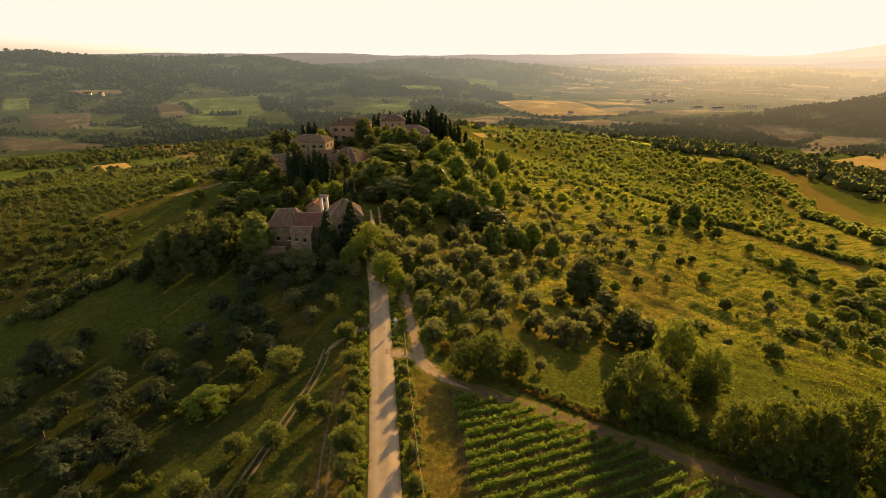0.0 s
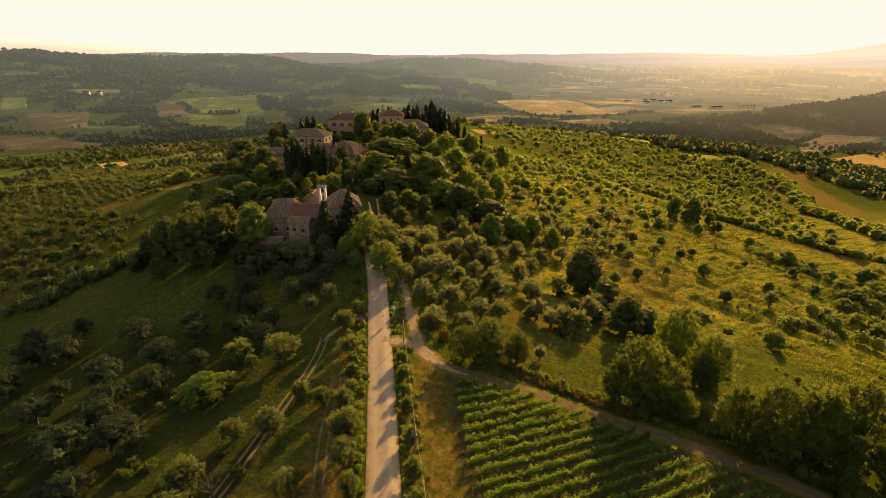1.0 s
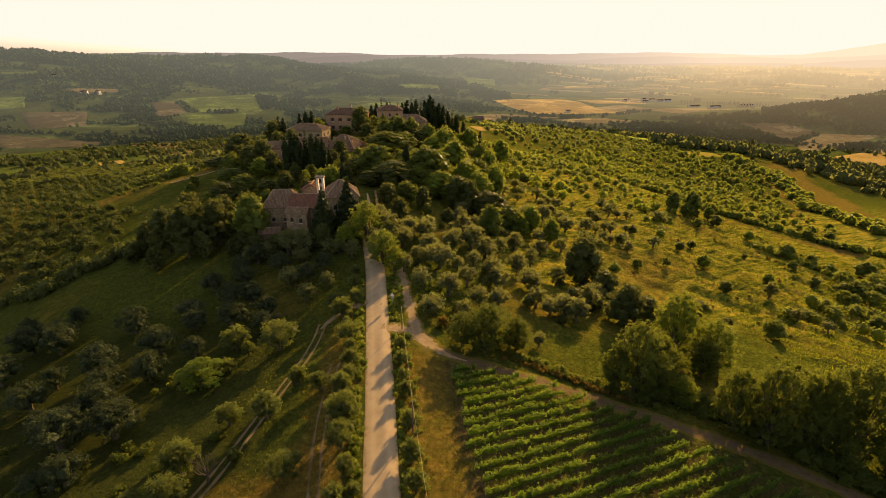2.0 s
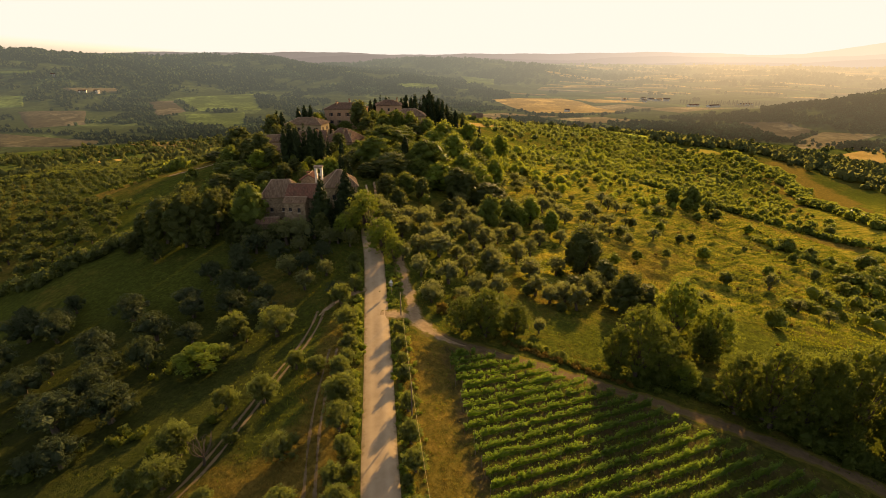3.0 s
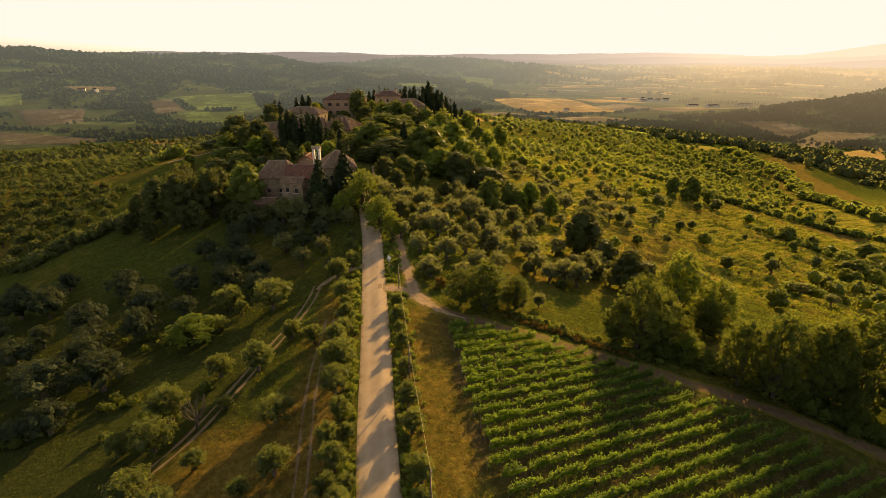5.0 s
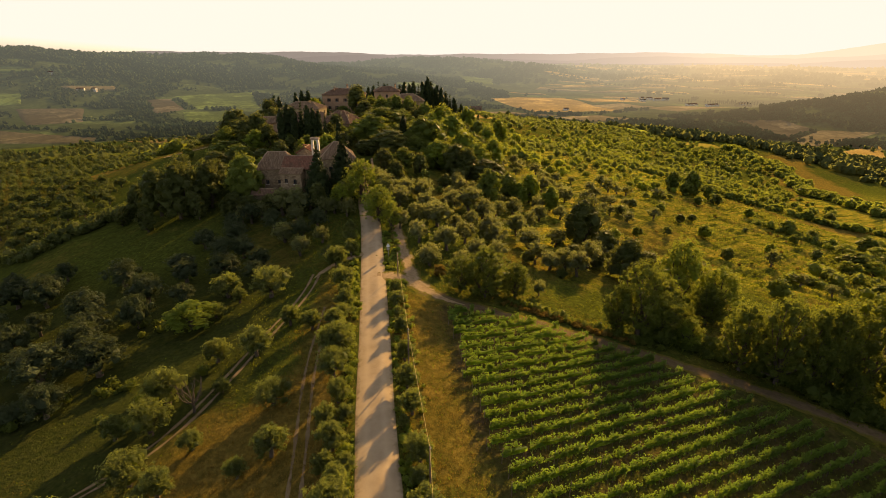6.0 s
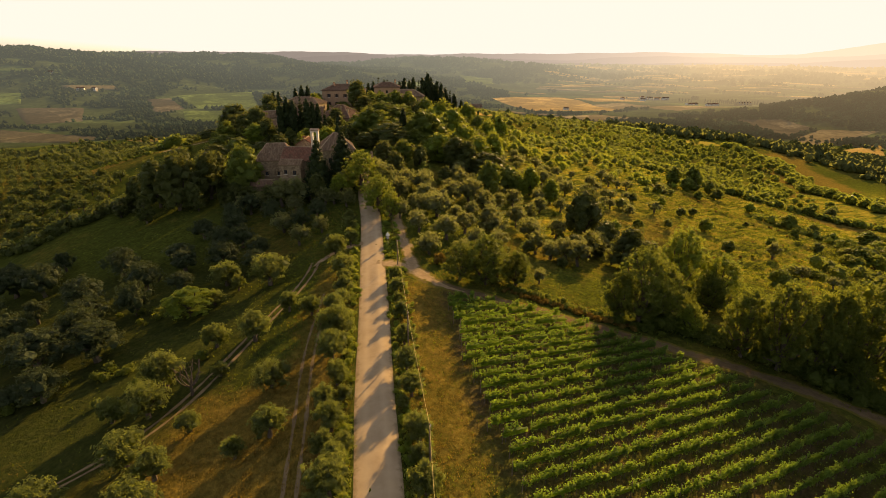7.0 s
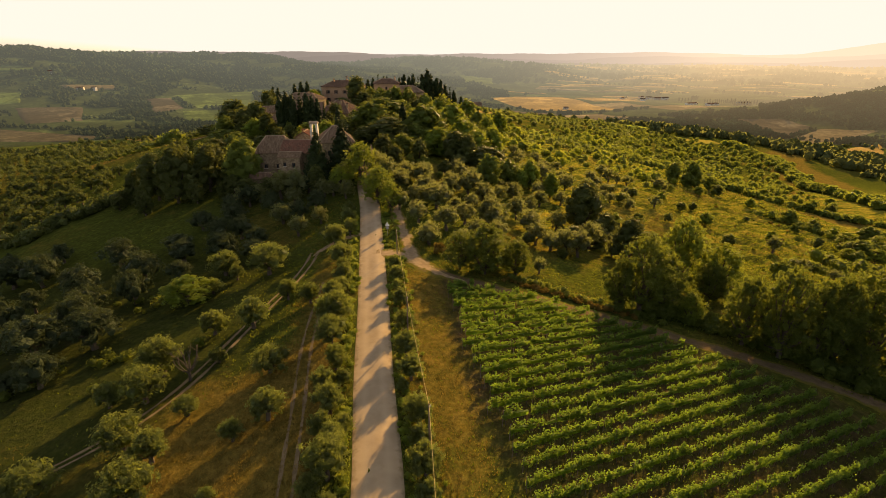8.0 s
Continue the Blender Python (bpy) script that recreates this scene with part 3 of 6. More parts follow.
def vine_row(x0, y0, x1, y1):
    """One trained row: leaves over a lumpy core, woody stems, posts."""
    n = math.hypot(x1 - x0, y1 - y0)
    ob = tagged(new("vine_row"), "leafy green grapevines trained along wooden posts", "vine row", "vineyard rows")
    ob.location = (x0, y0, 0)
    ux, uy = (x1 - x0) / n, (y1 - y0) / n
    steps = np.arange(0, n, 0.5)
    vigour = 0.75 + 0.35 * np.sin(steps * 0.8 + x0 * 3) * np.sin(steps * 0.37 + y0) + rng.uniform(-0.25, 0.2, len(steps))
    vigour[rng.uniform(size=len(steps)) < 0.05] = 0.12
    clumps = int(n * 13.5)
    ct, cs, cu = rng.uniform(0, n, clumps), rng.normal(0, 0.13, clumps), rng.beta(2.0, 1.3, clumps)
    cv = np.interp(ct, steps, vigour)
    own = np.repeat(np.flatnonzero(rng.uniform(size=clumps) < cv * 1.15), 9)
    count = len(own)
    t, v = np.clip(ct[own] + rng.normal(0, 0.13, count), 0, n), cv[own]
    up = np.clip(cu[own] + rng.normal(0, 0.13, count), 0, 1.15)
    side = (cs[own] + rng.normal(0, 0.09, count)) * (1.15 - 0.4 * up)
    z = 0.6 + up * (0.65 + 0.65 * v)
    shoot = rng.uniform(size=count) < 0.06
    z = np.where(shoot, z + rng.uniform(0.1, 0.5, count), z)
    side = np.where(shoot, side * 1.9, side)
    wx, wy = t * ux - side * uy, t * uy + side * ux
    c = np.stack([wx, wy, z + height(wx + x0, wy + y0)], -1)
    nn = unit(count) * 0.8 + np.stack([-uy * np.sign(side), ux * np.sign(side), np.full(count, 0.5)], -1)
    nn /= np.linalg.norm(nn, axis=1)[:, None]
    qv, qf = leaf_quads(c, nn, 0.22, 0.18)
    part("foliage", mesh_from("vine_foliage", qv, qf, [VINE]), ob)
    core = Pieces()
    for a, b, w in zip(steps[:-1], steps[1:], vigour):
        if w > 0.35:
            pts = []
            for s in (a, b):
                for q in (-1, 1):
                    hw = 0.13 * w * q
                    px, py = s * ux - hw * uy, s * uy + hw * ux
                    g = float(height(px + x0, py + y0))
                    pts.append(((px, py, g + 0.8), (px, py, g + 0.95 + 0.35 * w)))
            for i, j in ((0, 2), (3, 1)):
                core.poly((pts[i][0], pts[j][0], pts[j][1], pts[i][1]))
            core.poly((pts[0][1], pts[2][1], pts[3][1], pts[1][1]))
    tagged(part("inner_growth", core.mesh("vine_core", VINE), ob), kind="stuff")
    stems = Pieces()
    for s in np.arange(0.4, n, 1.1):
        px, py = s * ux, s * uy
        g = float(height(px + x0, py + y0))
        stems.tube([(px, py, g - 0.1), (px + rng.uniform(-0.08, 0.08), py, g + 0.5), (px + ux * 0.1, py + uy * 0.1, g + 0.95)], [0.035, 0.03, 0.02], 4)
    tagged(part("vine_wood", stems.mesh("vine_wood", BARK), ob), kind="stuff")
    for s in np.arange(0.0, n, 5.5):
        px, py = s * ux, s * uy
        post = part("post", POST_MESH, ob)
        post.location = (px, py, float(height(px + x0, py + y0)))
        post.rotation_euler = (rng.uniform(-0.06, 0.06), rng.uniform(-0.06, 0.06), 0)


p = Pieces()
p.tube([(0, 0, -0.3), (0, 0, 1.85)], [0.045, 0.04], 5)
POST_MESH = p.mesh("vineyard_post", POST)
uy, ux = math.sin(ROW_TURN), math.cos(ROW_TURN)
for i in range(34):
    off = -16 + i * ROW_GAP
    base = np.array([0.0, 24.0]) + off * np.array([-uy, ux])
    t = np.arange(-30, 75, 0.25)
    xs, ys = base[0] + t * ux, base[1] + t * uy
    ok = (xs > vineyard_left(ys) + 0.4) & (ys < vineyard_right(xs) - 1.5) & (xs < 62) & (ys > 6)
    if ok.sum() > 12:
        a, b = np.flatnonzero(ok)[[0, -1]]
        a += rng.integers(0, 5)
        b -= rng.integers(0, 8)
        vine_row(float(xs[a]), float(ys[a]), float(xs[b]), float(ys[b]))

# ---- trees near the road ----
NEAR_OLIVES = [olive_kind(i, 2500, 0.26) for i in range(7)]
SHADED_OLIVES = [olive_kind(i, 1900, 0.26, material=SHADED_OLIVE) for i in range(5)]
MID_OLIVES = [olive_kind(i, 1250, 0.28, 4, ICO1, material=SILVER) for i in range(6)]
SHRUB_KINDS = [(None, crown_mesh("shrub_crown", rounded_lobes(1.4, 2.5, -0.1, 9), 760, 0.28, 0.14, m, core=0.6)) for m in (OLIVE, FRESH, OAK, OLIVE)]
NEAR_SHRUBS = [(None, crown_mesh("shrub_crown", rounded_lobes(1.4, 2.5, -0.1, 14, (0.2, 0.45)), 1900, 0.16, 0.08, m, core=0.52)) for m in (OLIVE, FRESH, OAK, OLIVE)]
ASHES = [broad_kind(i, 4.7, 11.0, 6200, 0.34, m, base=0.2, count=46, core=0.36, level=ICO1, bunch=9, size=(0.19, 0.36)) for i, m in enumerate((ASH, ASH, ASH, FRESH))]
LEAFY = [broad_kind(i, 3.4, 8.0 + i, 3800, 0.36, FRESH, base=0.6, count=28, core=0.5, level=ICO1, bunch=9, size=(0.16, 0.34)) for i in range(3)]
DOMES = [broad_kind(i, 4.2, 9.5, 2500, 0.42, m, base=0.0, count=34, core=0.6, level=ICO1, bunch=7, size=(0.27, 0.44)) for i, m in enumerate((HOLM, HOLM, OAK, OAK, FRESH, FRESH))]

OLIVES_LEFT = [(-30.2, 60.8, 1.0), (-24.7, 61, 1.02), (-19.1, 49.4, 0.95), (-33, 52, 1.22), (-26.7, 53.5, 0.52), (-32.2, 46.8, 1.05), (-26.2, 43.6, 0.68), (-16.7, 40.8, 0.92), (-19.4, 38.4, 0.52),
               (-30.7, 39.4, 1.1), (-26.5, 37, 0.88), (-36.1, 34.4, 1.05), (-25.7, 31.8, 1.1), (-18.8, 31.2, 0.4), (-48.5, 52.4, 1.32), (-46.5, 63.4, 1.36), (-54.9, 63, 1.42), (-54.9, 72, 1.26),
               (-36.8, 82, 1.28), (-28.4, 80, 1.42), (-33.7, 79.1, 0.7), (-22.1, 68.4, 0.82), (-18.3, 66.3, 0.72), (-60, 64, 0.86), (-46, 70, 0.92), (-35.8, 74.5, 0.75), (-66.1, 75.8, 0.9),
               (-52.6, 52, 0.76), (-36.5, 46.8, 0.8)]
OLIVES_SLOPE = [(-52, 86, 1.1), (-62.4, 95.5, 0.95), (-77.5, 94, 1.18), (-86.9, 97.4, 1.06), (-48.4, 92, 1.22), (-52, 91.6, 1.0), (-48.4, 98.4, 1.2), (-36.6, 99.4, 1.14), (-32.8, 104.8, 1.14), (-44.2, 107.8, 1.18),
                (-37.2, 111.7, 1.16), (-29.2, 104.9, 1.0), (-20.1, 92, 0.82), (-43.8, 116.3, 1.1), (-32.8, 114.6, 1.0), (-26.4, 109, 1.05), (-43.6, 101, 0.98), (-30.7, 120, 1.12), (-23.8, 115.6, 1.0), (-36.8, 122, 0.95),
                (-78.3, 100.4, 1.0), (-34.3, 92.6, 0.95), (-39.5, 94, 1.0), (-27.6, 97, 0.9), (-24.2, 101.5, 0.9), (-41, 88.5, 0.95), (-46.3, 111.8, 1.0), (-50.6, 106, 1.0)]
OLIVES_RIGHT = [(-8.2, 125.5, 1.89), (-4, 125, 1.58), (-0.2, 111.9, 2), (-4.8, 110.5, 1.42), (3.7, 126, 1.92), (8, 127.1, 1.94), (11.6, 124, 1.9), (1.9, 98.6, 1.59), (-1.4, 89.3, 1.41),
                (5.8, 104.8, 1.36), (12.6, 106.9, 1.73), (7.9, 95.6, 1.26), (20.7, 135.9, 1.66), (19.2, 119.7, 1.55), (21.2, 111.3, 1.74), (20.5, 100.2, 1.38), (19.6, 152.7, 1.84),
                (-3.9, 100.1, 1.3), (25.9, 97.9, 1.56), (28.1, 95.1, 1.52), (22.8, 96.7, 1.29), (28.6, 117.7, 1.42), (28.1, 137.9, 1.62), (28.2, 163.6, 1.81), (15.5, 129.9, 1.46),
                (35.6, 173.2, 1.74), (41.1, 163, 1.65)]
# old olives with the slope's shade painted into their leaves: (x, y, crown radius, height)
SHADED = [(-61.1, 92.5, 3.9, 5.8), (-82.6, 91.3, 4.4, 6.3), (-74.4, 88.8, 4.1, 6.6), (-48.1, 90.9, 3.1, 4.4), (-51.7, 83.2, 3.6, 5.8), (-40.7, 91, 3.6, 5.4), (-33.4, 87.6, 2.9, 4.3), (-48.3, 73.7, 3.1, 6.0), (-58.8, 77.1, 4.0, 6.6),
          (-51.8, 65.7, 3.4, 6.4), (-46.8, 60.9, 4.0, 6.0), (-53.9, 59.5, 4.6, 6.4), (-79.8, 80.3, 4.2, 6.1), (-51.7, 96.6, 3.0, 3.8), (-40.1, 99.6, 3.2, 5.1), (-44.7, 100.4, 3.2, 4.8), (-44, 80.6, 2.6, 4.2), (-66.5, 70, 3.6, 5.4), (-60, 51.5, 3.8, 5.6), (-71, 64, 3.6, 5.6)]
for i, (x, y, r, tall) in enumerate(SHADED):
    plant_to(SHADED_OLIVES[i % 5], "olive_tree", x, y, r * 0.84, tall * 0.95, "olive tree on the left slope with shade painted into its leaves", "olive tree", "olive trees by the road")
for rows, words in ((OLIVES_LEFT, "silvery olive tree with gnarled trunk on dry grass"), (OLIVES_SLOPE, "shaded grey-green olive tree on the grassy slope"),
                    (OLIVES_RIGHT, "large sunlit olive tree in a dense old grove")):
    for i, (x, y, s) in enumerate(rows):
        if any(math.hypot(x - a, y - b) < 4.6 for a, b, _, _ in SHADED):
            continue
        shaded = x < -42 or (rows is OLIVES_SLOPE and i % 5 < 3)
        kinds = SHADED_OLIVES if shaded else NEAR_OLIVES if y < 85 else MID_OLIVES
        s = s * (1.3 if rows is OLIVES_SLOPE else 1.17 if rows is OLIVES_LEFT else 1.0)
        plant(kinds[i % len(kinds)], "olive_tree", x, y, s, "olive tree on the left slope with shade painted into its leaves" if shaded else words, "olive tree", "olive trees by the road", squash=float(rng.uniform(0.9, 1.05)) / max(s, 1) ** 0.15)

HEDGE_LEFT = [(-18.4, 88, 1.5), (-15.9, 79.6, 1.25), (-14.4, 71.6, 1.3), (-14.4, 64.2, 1.3), (-12.9, 57.2, 1.55), (-13.3, 61.4, 1.1), (-12.6, 53, 1.2), (-11.2, 48.2, 1.05), (-9.8, 44.8, 0.9), (-11.7, 44.2, 0.95),
              (-10.5, 40.6, 1.15), (-10.5, 37.4, 1.12), (-9, 34.8, 0.95), (-9, 32, 1.2), (-10.6, 33.8, 0.7), (-8.7, 37.8, 0.65), (-10.1, 30.2, 0.75), (-17, 84, 1.0), (-17.8, 99, 1.0), (-16.6, 93, 1.0), (-18.6, 104, 1.2), (-14.9, 75.6, 0.9), (-14, 67.8, 0.9), (-8.2, 28.4, 0.9)]
HEDGE_RIGHT = [(-6.7, 75.4, 1.0), (-6.2, 71.2, 0.95), (-4.9, 63, 1.2), (-4, 56, 1.1), (-3.4, 49.8, 1.12), (-3.4, 43.4, 0.75), (-2.7, 45.4, 1.0), (-1.5, 38.4, 1.25), (-1.3, 35.4, 1.1), (-0.8, 32.2, 1.2), (-2.3, 40.2, 0.72), (-0.5, 29.6, 1.0),
               (-5.6, 66.9, 0.7)]
for rows in (HEDGE_LEFT, HEDGE_RIGHT):
    for i, (x, y, s) in enumerate(rows):
        s = s * 1.22 if rows is HEDGE_LEFT else s * 1.08
        if i % 3 < 2:
            plant(NEAR_OLIVES[(i * 2) % 7], "olive_tree", x, y, s * 0.68, "young bushy olive tree on the road verge", "olive tree", "young olives along the road", squash=1.1)
        else:
            plant(NEAR_SHRUBS[(0, 1, 3)[i % 3]], "roadside_bush", x, y, s * 0.9, "bushy green shrub on the road verge", "bush", "roadside bushes", crown="foliage")

# one bright young tree among the olives, and a bare one
plant(LEAFY[0], "fig_tree", -38.6, 71.5, 1.4, "bright green spreading fig tree among olives", "tree", squash=0.42)
dead = tagged(new("dead_tree"), "bare pale dead olive tree with thin branches", "tree")
dead.location = (-28.9, 50.2, float(height(-28.9, 50.2)))
p = Pieces()
limb(p, (0, 0, -0.3), (0.1, 0.1, 1.3), 0.2, 0.15, 0.1)
part("trunk", p.mesh("dead_trunk", PALE_BARK), dead)
p = Pieces()
for i in range(9):
    w = i * 2.399
    tip = (math.cos(w) * 1.5, math.sin(w) * 1.5, 3.0 + 0.8 * (i % 3))
    limb(p, (0.1, 0.1, 1.1), tip, 0.09, 0.03, 0.2, 5, 5)
    for j in range(4):
        a = np.array(tip) * (0.5 + 0.14 * j) + np.array([0, 0, 0.35])
        limb(p, a, a + unit(1)[0] * 0.7 + np.array([0, 0, 0.5]), 0.03, 0.01, 0.2, 3, 4)
part("branches", p.mesh("dead_branches", PALE_BARK), dead)

# broadleaf trees by the vineyard's corner and along its far edge
for i, (x, y, s) in enumerate([(8.0, 78.6, 1.06), (3.9, 79.2, 0.78), (13.4, 80.2, 0.78), (10.6, 83, 0.8)]):
    plant(ASHES[(2, 0, 2, 1)[i]], "oak_tree", x, y, s, "round leafy green tree beside the farm track", "tree", "trees by the track", squash=0.78)
# (x, y, crown radius, height in metres)
for i, (x, y, r, tall) in enumerate([(44.2, 85.4, 4.2, 12.6), (31.8, 71.2, 4.2, 12.2), (35.6, 73, 3.2, 9.6), (28.6, 72, 2.4, 7.6), (49.4, 81.4, 3.8, 9.6), (44.4, 64.2, 3.0, 10.4), (48.4, 61.8, 3.8, 13.2), (52.8, 61.6, 3.2, 12.0), (55.6, 61.6, 3.4, 13.6), (61, 62, 4.8, 14.8), (66, 58.8, 4.4, 13.2),
                                    (70, 54.5, 4.8, 14), (71, 63, 5.0, 13), (76, 48, 4.8, 12.5), (79, 57, 5.2, 13), (84, 46, 5.0, 12), (51, 68, 3.0, 8.5), (58, 67.5, 3.6, 10), (63.5, 54, 2.6, 7.5), (67.5, 50, 2.6, 7), (39, 69.2, 2.0, 5.0), (57, 57.6, 2.0, 5.6), (46.5, 78.6, 2.6, 7)]):
    plant_to(ASHES[(3, 0, 2, 1, 3, 2, 0, 1, 2, 0)[i % 10]], "ash_tree", x, y, r, tall, "tall leafy tree with airy crown beside the vineyard", "tree", "trees along the vineyard")
for i, (x, y, s, k) in enumerate([(36, 122, 1.7, 0.86), (39, 113, 1.1, 0.8), (29.5, 104, 0.85, 0.6), (34, 103.5, 0.8, 0.62), (39, 97, 1.25, 0.82), (43.5, 99, 1.0, 0.75), (19, 157, 1.0, 0.8), (117, 234, 1.35, 0.9), (109, 236, 1.1, 0.9), (124, 231, 0.8, 0.9)]):
    plant(DOMES[i % 2 if y < 200 else 2], "holm_oak", x, y, s, "dense dark evergreen oak on the meadow slope", "tree", "oaks on the meadow", squash=k)
for i, (x, y, s) in enumerate([(28, 154, 1.0), (33.5, 149, 0.85), (24, 149, 0.8), (45.5, 101, 0.75), (48.5, 96, 0.85)]):
    plant(LEAFY[i % 3] if y < 120 else DOMES[4], "young_oak", x, y, s, "sunlit yellow-green tree at the meadow's edge", "tree", "trees at the meadow edge")
SHRUBS_RIGHT = [(58, 142.4, 1.6), (68.8, 146.8, 1.4), (84.4, 154.4, 2.2), (82.2, 167.7, 1.8), (109.5, 211, 2.0), (82.1, 136.3, 2.0), (104.3, 151, 1.9), (110.4, 176, 1.2), (135.8, 190.2, 3), (142.4, 185.2, 2.6),
                (146.2, 179.8, 2.6), (89.3, 174, 1.6), (128, 174.7, 1.9), (133.2, 156.6, 2.4), (146.7, 164.2, 2.6), (125.9, 159.8, 2), (128.4, 145.3, 2.2), (70.3, 180.8, 1.9), (81.5, 182.2, 1.7), (169.9, 191.9, 2.6),
                (178.9, 239.5, 2.6), (190.6, 240.4, 2.6), (129.6, 206.5, 2.2), (122.8, 221.4, 2.8), (112.3, 228.9, 3.2), (49.2, 152.2, 2.0), (48.5, 133.7, 1.8), (59.7, 162.3, 2.0), (118, 232, 2.4)]
for i, (x, y, s) in enumerate(SHRUBS_RIGHT):
    plant(SHRUB_KINDS[(2, 0, 1, 3)[i % 4]], "shrub", x, y, s, "low rounded shrub on the sunlit meadow", "shrub", "shrubs on the meadow", squash=0.85, crown="foliage")
# (x, y, crown radius, height in metres)
for i, (x, y, r, tall) in enumerate([(64.3, 115.8, 2.5, 3.6), (96, 137.3, 2.0, 5.4), (75.9, 103.3, 2.4, 4.6), (95.2, 123.1, 2.0, 3.2), (113.7, 138.4, 2.3, 3.6), (101, 119, 1.8, 3.0), (125.8, 132.1, 2.6, 4.2), (61.5, 119.5, 1.8, 2.8), (70, 112, 1.3, 1.8), (80.5, 108, 1.2, 1.6)]):
    plant_to(MID_OLIVES[i % 6] if i % 2 else SHRUB_KINDS[i % 4], "wild_olive", x, y, r, tall, "low spreading wild olive on the rough meadow", "shrub", "shrubs on the meadow")
for i, (x, y, r, tall) in enumerate([(136, 154.3, 5.0, 7.0), (137.6, 149.1, 4.6, 6.4), (150.9, 158.7, 5.5, 8.0), (140.2, 165.4, 4.4, 6.0), (162.6, 182.7, 5.2, 7.2), (129, 150, 3.6, 4.6), (147, 150, 5.0, 7.0), (156, 170, 5.0, 6.6)]):
    plant_to((DOMES[2], LEAFY[0], DOMES[3], LEAFY[1])[i % 4], "oak_tree", x, y, r * 0.72, tall * 0.9, "round green oak in the hollow between meadows", "tree", "oaks on the meadow")
for x, y, s in [(-2.2, 92.5, 1.1), (0.5, 85, 1.2), (3.5, 90, 1.0)]:
    plant((None, crown_mesh("broom", rounded_lobes(1.4, 2.0, -0.1, 7), 900, 0.3, 0.1, GOLD_GRASS, core=0.6)), "dry_bush", x, y, s, "rust-gold dry bush beside the path", "bush", crown="foliage")
plant(MID_OLIVES[2], "sapling", 18, 82.5, 0.62, "small thin sapling on the green meadow", "tree", squash=1.5)

# ---- the village's trees ----
LOW_DOMES = [broad_kind(i, 4.2, 9.5, 900, 0.6, m, base=0.0, count=22, core=0.7, level=ICO1, bunch=5, size=(0.24, 0.4)) for i, m in enumerate((HOLM, OAK, OAK))]
CYPRESS = [cypress_kind(i, 1.6, 11.0, 1000) for i in range(3)]
SPRUCE = [conifer_kind(3.5, 10.5, 3000), conifer_kind(2.1, 11.0, 1300)]
plant(DOMES[3], "round_oak", -47.8, 127, 1.5, "round-crowned oak with smooth sunlit top", "tree", squash=0.98)
plant(DOMES[0], "holm_oak", -38.6, 258, 1.75, "great round evergreen oak before the manor", "tree", squash=0.86)
for x, y, s in [(-29.2, 124.5, 1.25), (-23.4, 126.6, 1.32)]:
    plant(SPRUCE[0], "conifer", x, y, s, "dark pointed conifer before the stone farmhouse", "conifer", "conifers by the farmhouse")
# (x, y, height in metres)
TALL = [(-55, 186, 13.5), (-53, 187, 14.4), (-50.2, 185, 13.3), (-48.1, 187, 14.4), (-45.6, 186, 12.9), (-44, 187, 11.3), (-42.3, 188, 10.2), (-39.6, 186, 8.4), (-34.2, 182, 7.5), (-51.6, 188, 12.5),
        (-12, 183, 12), (-28, 160, 8), (-31, 163, 7.5), (-78.5, 258, 13.6), (-75.5, 256, 13), (-81, 255, 11.5), (-66, 262, 14.5), (-63.5, 264, 14), (-69, 262, 13.5), (-33, 301, 18.5), (-36, 303, 17), (-30, 303, 16.5), (-38.5, 300, 16), (-28, 300, 16.5), (-19, 303, 17.5),
        (-16, 301, 16.5), (-13.8, 300, 18.2), (-11, 303, 18), (-8.5, 300, 19.5), (-5.9, 300, 22.2), (-4, 302, 20.5), (-7, 304, 20), (-1, 303, 19.5), (1.5, 300, 19), (4, 304, 17.5), (6.5, 302, 17.5), (9, 305, 16), (13, 303, 13.5), (-21.5, 305, 15.5), (18, 312, 11), (24, 322, 9.5),
        (-13, 296, 15), (-9, 295, 15.5), (-3, 296, 15), (2, 296, 14)]
for i, (x, y, tall) in enumerate(TALL):
    k = tall / 11.4
    plant((CYPRESS + SPRUCE[1:])[i % 4], "cypress", x, y, k * (0.92 if tall > 13 else 1.0), "tall dark slender cypress among village houses", "cypress", "cypresses of the village", squash=1.09 if tall > 13 else 1.0)
for i, (x, y, s) in enumerate([(-64, 124, 1.55), (-71, 128, 1.4), (-58, 129, 1.35), (-53.5, 139, 1.05), (-68, 136, 1.4), (-61, 142, 1.0), (-54, 131, 0.85), (-79, 133, 0.9), (-76, 140, 0.85), (-58.5, 122, 0.7), (-70, 119, 0.7), (-52, 122, 0.5)]):
    plant(DOMES[i % 2], "holm_oak", x, y, s, "dense dark evergreen oak below the village", "tree", "dark oaks of the village")
